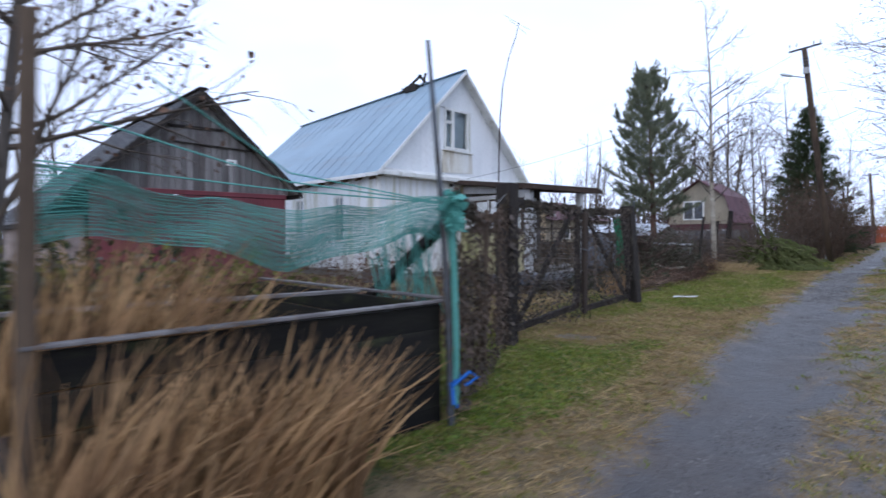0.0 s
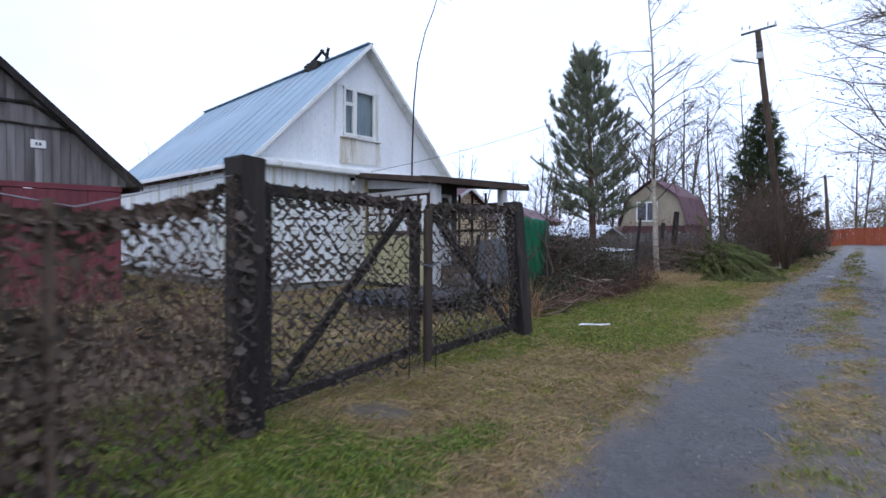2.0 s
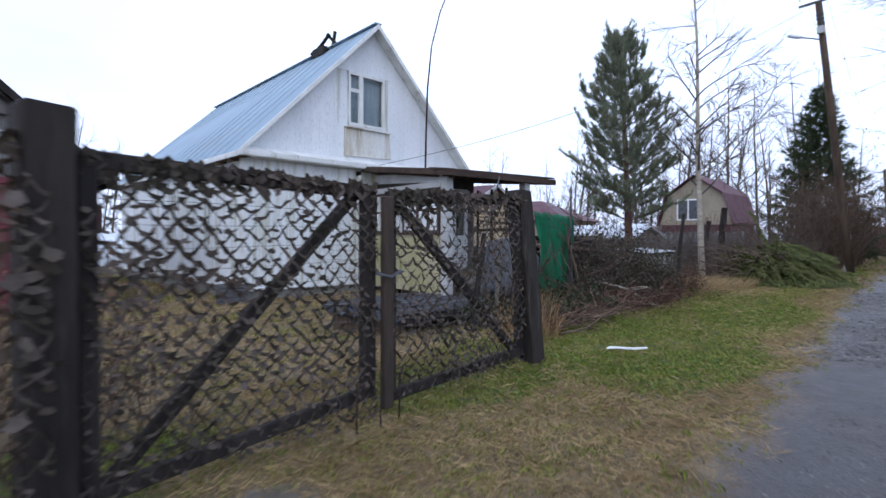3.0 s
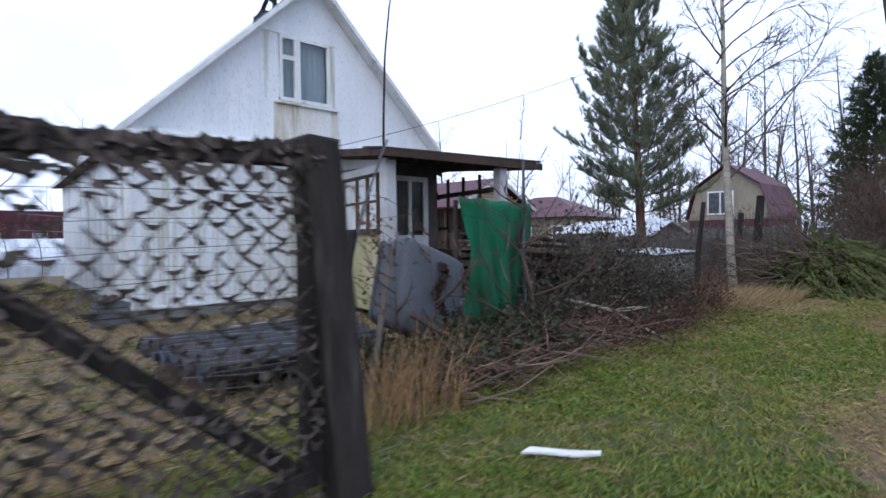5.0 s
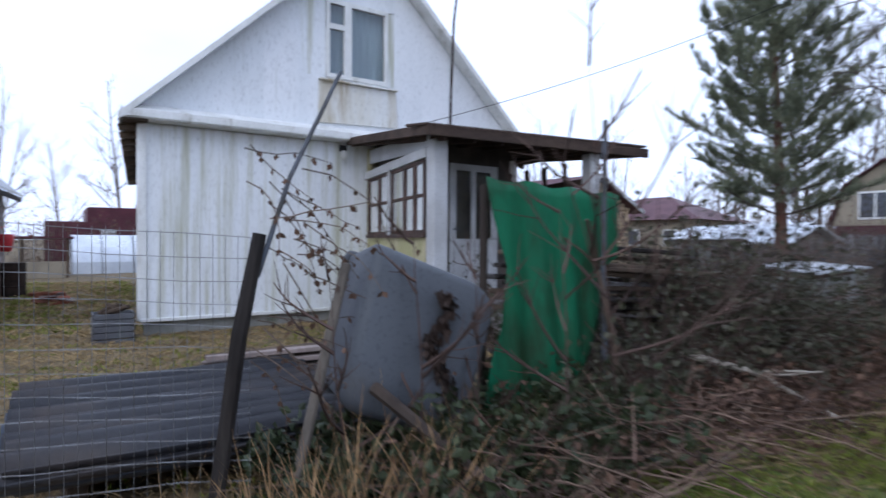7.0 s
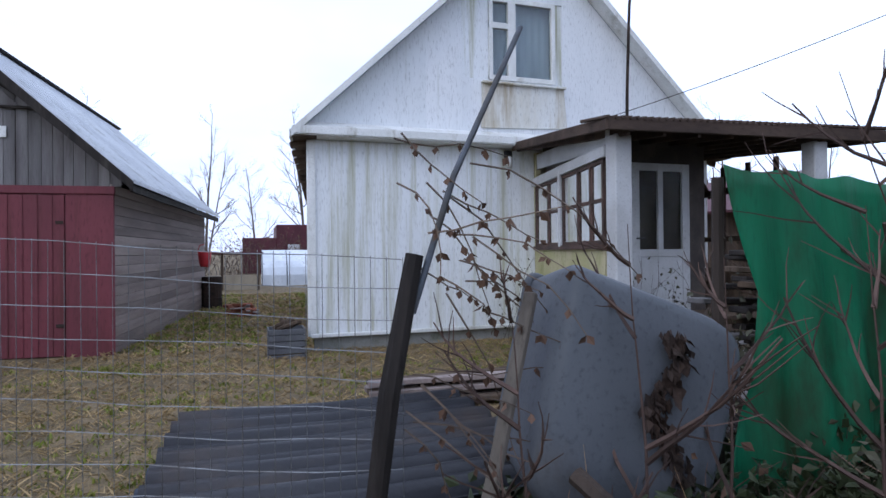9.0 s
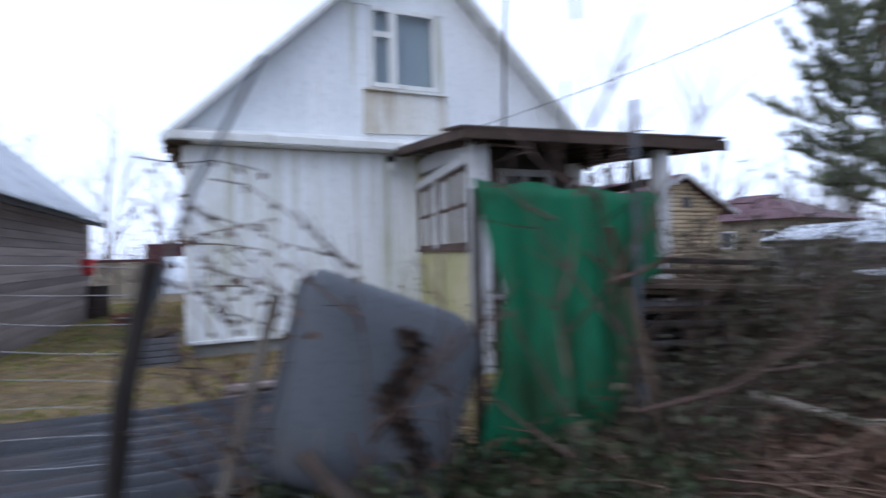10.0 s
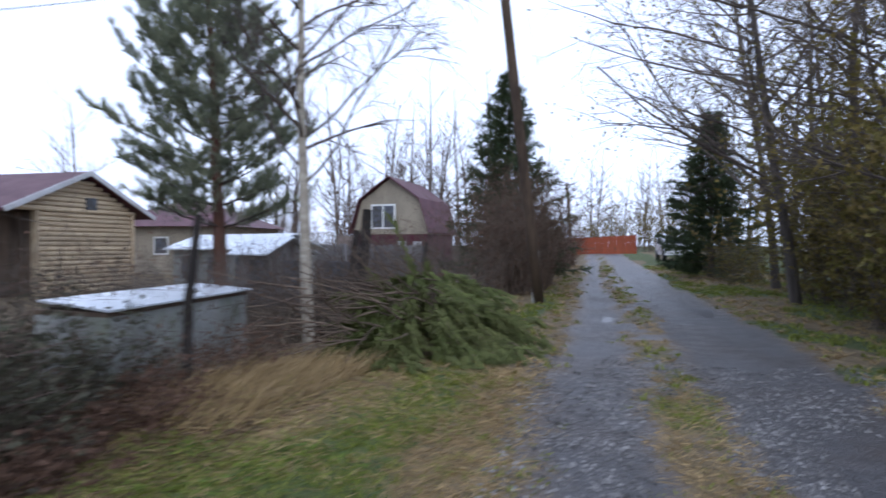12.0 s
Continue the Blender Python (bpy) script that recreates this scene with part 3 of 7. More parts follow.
    for s in (-1, 1):
        g = Geo()
        ey = HM + s * 4.02
        top = [(HX + 0.3, HM, APEX), (HX + 0.3, ey, EAVE), (HB - 0.3, ey, EAVE), (HB - 0.3, HM, BACK_APEX)]
        g.slab(top if s < 0 else top[::-1], (0, 0, -0.05))
        put("roof_slope", g, M_ROOF, parent=r)
        for i in range(1, 17):
            f = i / 17
            x = HX + 0.3 + (HB - HX - 0.6) * f
            za = APEX + (BACK_APEX - APEX) * f
            q = Geo()
            q.beam((x, HM + s * 0.02, za + 0.003), (x, ey, EAVE + 0.003), 0.012, 0.012, 0.003)
            put("seam", q, M_ROOF, parent=r)
        b = Geo()
        b.slab([(HX + 0.30, HM, APEX + 0.01), (HX + 0.30, ey, EAVE + 0.01), (HX + 0.30, ey - s * 0.02, EAVE - 0.09), (HX + 0.30, HM, APEX - 0.12)], (0.03, 0, 0))
        b.beam((HX + 0.3, ey, EAVE - 0.04), (HB - 0.3, ey, EAVE - 0.04), 0.03, 0.12)
        put("fascia", b, M_WHITE, parent=r)
        u = Geo()
        u.slab([(HX + 0.005, HM, APEX - 0.065), (HX + 0.005, ey, EAVE - 0.065), (HX + 0.3, ey, EAVE - 0.065), (HX + 0.3, HM, APEX - 0.065)], (0, 0, -0.015))
        put("rake_soffit", u, M_WHITE, parent=r)
        q = Geo()
        q.slab([(HX + 0.28, ey - s * 0.03, EAVE - 0.1), (HB, ey - s * 0.03, EAVE - 0.1), (HB, ey - s * 0.38, EAVE - 0.06), (HX + 0.28, ey - s * 0.38, EAVE - 0.06)], (0, 0, 0.02))
        for i in range(12):
            x = HX - 0.1 - i * 0.78
            q.beam((x, ey - s * 0.02, EAVE - 0.16), (x, ey - s * 0.4, EAVE - 0.05), 0.05, 0.1)
        put("soffit", q, M_BROWNWOOD, "bare timber soffit with rafter ends", parent=r)
    g = Geo()
    g.beam((HX + 0.32, HM, APEX + 0.02), (HB - 0.3, HM, BACK_APEX + 0.02), 0.22, 0.03)
    put("ridge_cap", g, M_ROOF, parent=r)
    # tilted old vent frame on the ridge
    g = Geo()
    for a, b in (((-14.6, 15.95, 7.2), (-16.05, 16.1, 6.78)), ((-14.75, 16.3, 7.05), (-15.9, 16.35, 6.76)), ((-14.75, 15.95, 7.25), (-14.6, 16.35, 6.9)), ((-15.3, 15.95, 7.0), (-15.2, 16.4, 6.9)), ((-15.8, 16.0, 6.95), (-15.7, 16.4, 6.75)), ((-14.7, 16.1, 6.75), (-14.5, 16.1, 7.3))):
        g.beam(a, b, 0.09, 0.07, 0.01)
    g.box((-15.55, 15.9, 6.7), (-14.9, 16.3, 6.96), 0.02)
    put("ridge_vent", g, M_DARKWOOD, "collapsed dark timber frame on the ridge")
    # attic window
    w = Geo()
    x0, x1 = HX - 0.05, HX + 0.03
    bars = [((wy0, wz0), (wy0 + 0.07, wz1)), ((wy1 - 0.07, wz0), (wy1, wz1)), ((wy0, wz0), (wy1, wz0 + 0.08)), ((wy0, wz1 - 0.08), (wy1, wz1)), ((15.70, wz0), (15.84, wz1)), ((wy0, 5.09), (15.75, 5.19))]
    for k, (lo, hi) in enumerate(bars):
        d = 0.004 if k in (2, 3, 5) else 0.0
        w.box((x0 + d, lo[0], lo[1]), (x1 - d, hi[0], hi[1]), 0.003)
    win = put("window", w, M_WHITE, "white three-part attic window with pale curtains")
    for a, b, c, d in ((wy0 + 0.07, 15.70, wz0 + 0.08, 5.09), (wy0 + 0.07, 15.70, 5.19, wz1 - 0.08), (15.84, wy1 - 0.07, wz0 + 0.08, wz1 - 0.08)):
        p = Geo()
        p.box((HX - 0.02, a - 0.01, c - 0.01), (HX - 0.012, b + 0.01, d + 0.01))
        put("pane", p, M_GLASS, parent=win).visible_shadow = False
    c = Geo()
    n = 40
    for i in range(n):
        ya, yb = wy0 + 0.02 + (wy1 - wy0 - 0.04) * i / n, wy0 + 0.02 + (wy1 - wy0 - 0.04) * (i + 1) / n
        xa, xb = HX - 0.17 + 0.005 * math.sin(i * 1.4), HX - 0.17 + 0.005 * math.sin((i + 1) * 1.4)
        c.add([(xa, ya, wz0), (xb, yb, wz0), (xb, yb, wz1), (xa, ya, wz1)], [(0, 1, 2, 3)])
    put("curtain", c, M_CURTAIN, parent=win)
    g = Geo()
    g.slab([(HX + 0.012, 15.22, 4.14), (HX + 0.012, 16.74, 4.14), (HX + 0.012, 16.80, 3.46), (HX + 0.012, 15.20, 3.40)], (0.03, 0, 0))
    g.box((HX + 0.012, 15.2, 4.14), (HX + 0.11, 16.76, 4.17), 0.005)
    put("sill_panel", g, M_PANEL, "rust-stained panel under the attic window", parent=win)
    # wall lamp by the porch
    l = Geo()
    l.box((HX + 0.005, 15.60, 2.92), (HX + 0.08, 15.73, 3.03), 0.01)
    lamp = put("wall_lamp", l, M_BLACK, "small black wall lamp")
    l = Geo()
    l.tube([(HX + 0.09, 15.665, 2.93), (HX + 0.09, 15.665, 2.88), (HX + 0.09, 15.665, 2.76)], [0.03, 0.06, 0.05], 10)
    put("lamp_glass", l, M_WHITE, parent=lamp, smooth=True)


build_house()


def build_antenna():
    a = thing("aerial", (-12.15, 17.65, 3.12), "tall thin bent aerial pole standing on the porch roof", "aerial")
    g = Geo()
    g.tube([(0, 0, 0), (0.0, 0.02, 1.0), (0, 0.08, 2.4), (0.02, 0.22, 3.6), (0, 0.6, 4.7), (0, 1.0, 5.5), (0, 1.25, 6.15)], [0.028, 0.026, 0.024, 0.02, 0.017, 0.014, 0.01], 6)
    part("mast", g, M_RUST, a)
    g = Geo()
    for s, z in ((0.55, 6.1), (0.35, 5.95)):
        g.tube([(-s * 0.5, 1.2 - s, z + 0.25), (s * 0.5, 1.25 + s * 0.6, z - 0.2)], [0.006, 0.006], 4)
    part("element", g, M_STEEL, a)


build_antenna()


# ---------- porch ----------
def build_porch():
    po = thing("porch", (-10.9, 17.5, -0.14), "half-glazed wooden porch with a flat dark timber roof", "porch")
    T = Matrix.Translation((10.9, -17.5, 0.14))

    def put(name, g, mat, label="", parent=po, smooth=False):
        g.v = [tuple(T @ Vector(p)) for p in g.v]
        return part(name, g, mat, parent, label, smooth)

    A, B = Vector((-12.66, 16.15, 0)), Vector((-9.4, 15.46, 0))
    g = Geo()
    g.slab([(-12.6, 15.76, 3.12), (-9.1, 15.24, 2.74), (-9.1, 19.54, 2.82), (-12.6, 19.8, 3.16)], (0, 0, 0.05))
    roof = put("roof", g, M_PORCHWOOD, "dark felted board roof")
    g = Geo()
    g.beam((-9.09, 15.2, 2.72), (-9.09, 19.56, 2.79), 0.04, 0.15)
    put("front_fascia", g, M_PORCHWOOD, parent=roof)
    g = Geo()
    g.beam((-12.6, 15.73, 3.09), (-9.09, 15.21, 2.71), 0.04, 0.13)
    put("side_fascia", g, M_PORCHWOOD, parent=roof)
    for i in range(9):
        y = 15.5 + i * 0.48
        g = Geo()
        g.beam((-12.55, y + 0.3, 3.06), (-9.12, y, 2.66 + 0.013 * i), 0.05, 0.11)
        put("rafter", g, M_PORCHWOOD, parent=roof)
    g = Geo()
    for i in range(46):
        y = 15.2 + i * 0.0945
        g.tube([(-9.05, y, 2.78 + 0.0025 * i), (-9.6, y, 2.84 + 0.0025 * i)], [0.022, 0.022], 5)
    put("roof_edge", g, M_PORCHWOOD, "ribbed roof edge", parent=roof)
    # plank floor and plinth
    g = Geo()
    g.slab([(-12.6, 16.25, 0.35), (-9.35, 15.6, 0.35), (-9.35, 18.5, 0.35), (-12.6, 19.0, 0.35)], (0, 0, 0.15))
    g.box((-9.6, 15.6, -0.3), (-9.4, 15.8, 0.35))
    g.box((-9.6, 18.9, -0.3), (-9.4, 19.1, 0.35))
    g.box((-12.4, 18.9, -0.3), (-12.2, 19.1, 0.35))
    put("deck", g, M_BROWNWOOD)
    # side wall: plywood below, glazing above
    d = (B - A).normalized()
    L = (B - A).length
    nrm = Vector((-d.y, d.x, 0))

    def at(u, z, o=0.0):
        p = A + d * u - nrm * o
        return (p.x, p.y, z)

    def wall_box(g, u0, u1, z0, z1, t0, t1):
        g.slab([at(u0, z0, t0), at(u1, z0, t0), at(u1, z1, t0), at(u0, z1, t0)], tuple(nrm * -(t1 - t0)))

    g = Geo()
    wall_box(g, 0, L - 0.2, 0.0, 1.4, -0.08, 0.0)
    wall_box(g, 0, 0.12, 1.4, 3.0, -0.08, 0.0)
    put("side_wall", g, M_PLY, "yellowish mossy plywood panel")
    w = Geo()
    for u in (0.12, 0.82, 1.52, 2.2, 2.66, 3.08):
        wall_box(w, u, u + 0.05, 1.42, 2.42, -0.04, 0.02)
    for z in (1.42, 1.92, 2.38):
        wall_box(w, 0.12, 3.12, z, z + 0.045, -0.035, 0.015)
    wall_box(w, 0.1, 3.15, 1.36, 1.42, -0.05, 0.05)
    win = put("window", w, M_REDFRAME, "old red-brown glazing bars with dusty panes")
    for u, e in ((0.16, 0.83), (0.86, 1.53), (1.56, 2.21), (2.24, 2.67), (2.7, 3.09)):
        for z, t in ((1.45, 1.93), (1.95, 2.39)):
            p = Geo()
            wall_box(p, u, e, z, t, -0.012, -0.006)
            put("pane", p, M_GLASS, parent=win).visible_shadow = False
    g = Geo()
    g.beam(at(0.0, 2.5, 0.02), at(L - 0.1, 2.5, 0.02), 0.06, 0.14)
    g.beam(at(0.0, 2.85, -0.03), at(L - 0.1, 2.66, -0.03), 0.03, 0.25)
    g.beam(at(1.54, 1.4, 0.03), at(1.54, 2.5, 0.03), 0.06, 0.07)
    put("wall_plate", g, M_DOORGREY, "pale timber plate above the glazing")
    for x, y, zt in ((-9.4, 15.56, 2.66), (-9.3, 18.42, 2.7)):
        g = Geo()
        g.box((x - 0.1, y - 0.11, -0.3), (x + 0.1, y + 0.11, zt), 0.012)
        put("post", g, M_DOORGREY, "pale painted porch post")
    # recessed door wall
    g = Geo()
    g.box((-10.42, 15.9, 0.5), (-10.34, 16.4, 2.85))
    g.box((-10.42, 17.34, 0.5), (-10.34, 17.62, 2.85))
    g.box((-10.42, 16.4, 2.52), (-10.34, 17.34, 2.85))
    g.box((-10.5, 16.3, 0.5), (-10.43, 17.44, 2.6))
    put("door_wall", g, M_DARKROOM, "dark inner porch wall")
    g = Geo()
    for a, b, c, e in ((16.4, 16.52, 0.5, 2.52), (17.22, 17.34, 0.5, 2.52), (16.82, 16.90, 1.3, 2.52), (16.4, 17.34, 2.42, 2.52), (16.4, 17.34, 1.25, 1.35), (16.4, 17.34, 0.5, 0.66)):
        d = 0.004 if b - a > 0.5 else 0.0
        g.box((-10.36 + d, a, c), (-10.31 - d, b, e), 0.003)
    g.box((-10.35, 16.5, 0.62), (-10.325, 17.24, 1.3), 0.004)
    door = put("door", g, M_DOORGREY, "pale grey porch door with tall panes")
    for a, b in ((16.52, 16.82), (16.90, 17.22)):
        p = Geo()
        p.box((-10.345, a, 1.35), (-10.338, b, 2.42))
        put("pane", p, M_GLASS, parent=door).visible_shadow = False
    g = Geo()
    g.tube([(-10.29, 16.46, 1.5), (-10.27, 16.46, 1.5), (-10.27, 16.56, 1.5)], [0.012, 0.012, 0.012], 6)
    put("door_handle", g, M_STEEL, parent=door)
    # open right end: rail, slanted brace and uprights
    g = Geo()
    g.beam((-9.35, 18.4, 2.28), (-11.6, 18.75, 2.25), 0.06, 0.1)
    g.beam((-11.9, 18.8, 2.72), (-11.6, 18.9, 2.2), 0.05, 0.08)
    put("rail", g, M_PORCHWOOD)
    for i in range(4):
        g = Geo()
        x, y = -9.9 - i * 0.55, 18.45 + i * 0.07
        g.beam((x, y, 1.0), (x, y, 2.62), 0.06, 0.06)
        put("upright", g, M_PORCHWOOD)
    g = Geo()
    g.box((-12.2, 18.4, 0.5), (-9.4, 18.46, 1.05), 0.01)
    g.beam((-9.35, 18.5, 1.52), (-12.2, 18.85, 1.5), 0.05, 0.08)
    put("parapet", g, M_BROWNWOOD)
    g = Geo()
    for z, x in ((0.32, -9.1), (0.16, -8.8), (0.0, -8.5)):
        g.box((x - 0.32, 16.3, z - 0.1), (x, 17.5, z), 0.01)
    g.beam((-9.35, 16.4, 0.3), (-8.5, 16.4, -0.2), 0.05, 0.2)
    g.beam((-9.35, 17.4, 0.3), (-8.5, 17.4, -0.2), 0.05, 0.2)
    put("steps", g, M_GREYWOOD)


build_porch()


# ---------- shed ----------
def build_shed():
    sh = thing("shed", (-13.4, 9.6, -0.2), "grey weathered board shed with wine-red double doors and a pale roof", "shed", rz=-5)
    # local: front at x=0, right corner at y=0, the shed runs to -x and -y
    AY, AZ, EZ, W, LEN = -2.3, 5.02, 2.62, 4.7, 8.0
    sl = (AZ - EZ) / 2.65

    def under(y):
        return AZ - 0.12 - abs(y - AY) * sl

    g = Geo()
    g.box((-LEN, -0.08, 0.0), (-0.06, -0.03, 2.55))
    g.box((-LEN, -W, 0.0), (-0.06, -W + 0.05, 2.5))
    g.slab([(-LEN, 0, 0), (-LEN, -W, 0), (-LEN, -W, 2.6), (-LEN, AY, AZ - 0.2), (-LEN, 0, 2.6)], (0.05, 0, 0))
    g.slab([(-0.08, -0.02, 2.5), (-0.08, -W, 2.5), (-0.08, AY, AZ - 0.2)], (0.03, 0, 0))
    wall = part("wall", g, M_DARKROOM, sh, "rough inner lining")
    y = -4.78
    i = 0
    while y < 0.02:
        e = y + uni(0.13, 0.17)
        g = Geo()
        o = uni(0, 0.012)
        t0, t1 = under(y), under(e)
        if y < AY < e:
            t0 = t1 = under(AY) - 0.06
        if min(t0, t1) > 2.62:
            g.slab([(-0.045 + o, y, 2.56), (-0.045 + o, e - 0.008, 2.56), (-0.045 + o, e - 0.008, t1), (-0.045 + o, y, t0)], (0.025, 0, 0))
            part("board", g, M_GREYWOOD, wall)
        y = e
    for k in range(17):
        g = Geo()
        z = 0.02 + k * 0.152
        g.box((-LEN + uni(0, 0.05), -0.03, z), (0.0, -0.005 + uni(0, 0.008), z + 0.145), 0.004)
        part("board", g, M_SIDEWOOD, wall)
    # hatch in the gable
    g = Geo()
    g.slab([(-0.005, -3.0, 4.05), (-0.005, -1.55, 4.05), (-0.005, -1.2, 3.7), (-0.005, -3.2, 3.72)], (0.02, 0, 0))
    part("hatch", g, M_GREYWOOD, sh, "boarded loft hatch")
    g = Geo()
    g.beam((0.03, -3.05, 4.1), (0.03, -1.6, 4.12), 0.05, 0.06)
    g.beam((0.03, -1.6, 4.12), (0.03, -0.85, 3.62), 0.05, 0.06)
    g.beam((0.03, -2.9, 3.72), (0.03, -0.8, 3.66), 0.03, 0.04)
    part("hatch_frame", g, M_DARKWOOD, sh)
    g = Geo()
    g.box((0.0, -1.62, 3.24), (0.02, -1.36, 3.4), 0.003)
    part("number_plate", g, M_WHITE, sh, "small white number plate with worn writing")
    g = Geo()
    g.box((0.022, -1.54, 3.29), (0.025, -1.50, 3.35))
    g.box((0.022, -1.48, 3.29), (0.025, -1.44, 3.35))
    part("plate_mark", g, M_STEEL, sh)
    # red front
    g = Geo()
    g.box((-0.03, -4.78, 2.44), (0.03, 0.04, 2.56), 0.01)
    part("lintel", g, M_RED, sh)
    for a, b in ((-4.72, -3.6), (-0.62, 0.02)):
        g = Geo()
        g.box((-0.05, a, 0.02), (0.005, b, 2.45), 0.005)
        part("front_panel", g, M_RED, sh, "red painted fixed panel")
    for a, b in ((-3.6, -2.1), (-2.1, -0.62)):
        g = Geo()
        g.box((-0.03, a + 0.01, 0.08), (0.012, b - 0.01, 2.43), 0.006)
        dr = part("door", g, M_RED, sh, "wine-red ribbed garage door leaf")
        k = a + 0.15
        while k < b - 0.1:
            rb_ = Geo()
            rb_.box((0.008, k, 0.1), (0.024, k + 0.03, 2.42), 0.004)
            part("rib", rb_, M_RED, dr)
            k += 0.19
        for z in (0.5, 2.0):
            h = Geo()
            h.box((0.02, b - 0.12, z), (0.03, b - 0.02, z + 0.05), 0.004)
            part("hinge", h, M_RUST, dr)
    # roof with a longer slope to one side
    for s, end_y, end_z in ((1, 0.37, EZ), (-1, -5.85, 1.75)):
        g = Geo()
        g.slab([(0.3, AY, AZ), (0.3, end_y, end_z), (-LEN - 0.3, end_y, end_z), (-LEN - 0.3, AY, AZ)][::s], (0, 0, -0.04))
        # the short slope gets the pale cover, the long one the near-black sheet
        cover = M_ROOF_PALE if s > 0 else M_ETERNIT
        rf = part("roof", g, cover, sh, "pale grey corrugated roof" if s > 0 else "near-black corrugated roof slope")
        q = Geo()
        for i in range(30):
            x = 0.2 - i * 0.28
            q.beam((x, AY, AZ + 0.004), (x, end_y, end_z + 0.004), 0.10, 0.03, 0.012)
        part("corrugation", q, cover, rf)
        b = Geo()
        b.slab([(0.3, AY, AZ - 0.01), (0.3, end_y, end_z - 0.01), (0.3, end_y, end_z - 0.15), (0.3, AY, AZ - 0.19)], (0.035, 0, 0))
        part("bargeboard", b, M_DARKWOOD, rf)
        e = Geo()
        e.beam((0.25, end_y - s * 0.05, end_z - 0.1), (-LEN - 0.2, end_y - s * 0.05, end_z - 0.1), 0.04, 0.12)
        part("eave_board", e, M_DARKWOOD, rf)
    g = Geo()
    g.beam((0.34, AY, AZ + 0.02), (-LEN - 0.3, AY, AZ + 0.02), 0.22, 0.05, 0.015)
    part("ridge_cap", g, M_DARKWOOD, sh)
    g = Geo()
    g.box((-5.5, -5.7, 0.0), (-0.2, -4.75, 1.9))
    part("lean_to", g, M_SIDEWOOD, sh, "low boarded lean-to")


build_shed()


# ---------- plants: shared builders ----------
def wander(d, amount):
    return (d + Vector((uni(-1, 1), uni(-1, 1), uni(-1, 1))) * amount).normalized()


def limb(g, p, d, length, r0, r1, steps=5, wobble=0.12, lift=0.0, sides=5):
    """A tapering limb; returns the places along it."""
    pts, out = [p.copy()], []
    for i in range(steps):
        d = wander(d, wobble)
        d = (d + Vector((0, 0, lift))).normalized()
        p = p + d * (length / steps)
        pts.append(p.copy())
    radii = [r0 + (r1 - r0) * i / steps for i in range(steps + 1)]
    g.tube(pts, radii, sides, cap=False)
    return pts, d


def twigs(g, pts, d, length, r, depth, count, spread, lift, tips):
    """Side branches from the outer part of a limb, again and again."""
    for i in range(count):
        k = uni(0.25, 1.0) * (len(pts) - 1)
        a = int(min(k, len(pts) - 2))
        p = pts[a].lerp(pts[a + 1], k - a)
        dd = wander((pts[a + 1] - pts[a]).normalized(), spread)
        ln = length * uni(0.6, 1.1)
        q, e = limb(g, p, dd, ln, r, r * 0.35, 4 if depth else 3, 0.16, lift, 4 if depth > 1 else 3)
        if depth:
            twigs(g, q, e, length * 0.55, r * 0.5, depth - 1, max(3, int(count * 0.7)), spread, lift, tips)
        else:
            tips.append((q[-1], e))


def leaf(g, p, d, size):
    """A small pointed leaf, folded along its middle."""
    s = d.orthogonal().normalized()
    s = (Matrix.Rotation(uni(0, 6.3), 3, d) @ s) * size * 0.35
    n = d.cross(s).normalized() * size * 0.12
    a, b = p, p + d * size
    m = p + d * size * 0.5
    g.add([a, m + s + n, b, m - s + n], [(0, 1, 2), (0, 2, 3)])


def tuft(g, p, d, size, n, open_=0.9, thin=0.075):
    """A tuft of needles round a shoot's tip."""
    for i in range(n):
        q = wander(d, open_)
        s = q.orthogonal().normalized() * size * thin
        b = p - d * size * uni(0, 0.7)
        g.add([b - s, b + s, b + q * size * uni(0.7, 1.1)], [(0, 1, 2)])


def bare_tree(name, at, height, label, bark, twig, lean=(0, 0), seed=1, stems=1, r=0.1, crown=0.3, count=15, reach=0.28, lift=0.05, leafy=None, leaves=0, group="", fine=2, spread=0.75):
    rng.seed(seed)
    t = thing(name, at, label, "tree", group)
    g, fineg, tips = Geo(), Geo(), []
    for s in range(stems):
        d0 = Vector((lean[0] + (uni(-0.18, 0.18) if s else 0), lean[1] + (uni(-0.18, 0.18) if s else 0), 1)).normalized()
        h = height * (1 if s == 0 else uni(0.7, 0.95))
        pts, d = limb(g, Vector((uni(-0.15, 0.15) * (s > 0), uni(-0.15, 0.15) * (s > 0), -0.15)), d0, h, r * (1 if s == 0 else 0.7), r * 0.12, 10, 0.05, 0.02, 8)
        for i in range(count):
            f = crown + (1 - crown) * (i + uni(0, 1)) / count
            k = f * 9.99
            a = int(k)
            p = pts[a].lerp(pts[a + 1], k - a)
            ang = uni(0, 6.28)
            dd = Vector((math.cos(ang), math.sin(ang), uni(0.3, 1.0))).normalized()
            ln = height * reach * (1.15 - 0.75 * f) * uni(0.7, 1.2)
            rr = r * (1 - f) * 0.4 + 0.008
            q, e = limb(fineg, p, dd, ln, rr, rr * 0.3, 6, 0.12, lift, 4)
            twigs(fineg, q, e, ln * 0.42, rr * 0.42, fine - 1, 6, spread, lift * 0.6, tips)
    part("trunk", g, bark, t, smooth=True)
    part("crown", fineg, twig, t)
    if leafy:
        lg = Geo()
        for i in range(leaves):
            p, e = rng.choice(tips)
            leaf(lg, p + Vector((uni(-0.15, 0.15), uni(-0.15, 0.15), uni(-0.15, 0.15))), wander(e, 1.2), uni(0.05, 0.1))
        part("foliage", lg, leafy, t)
    return t


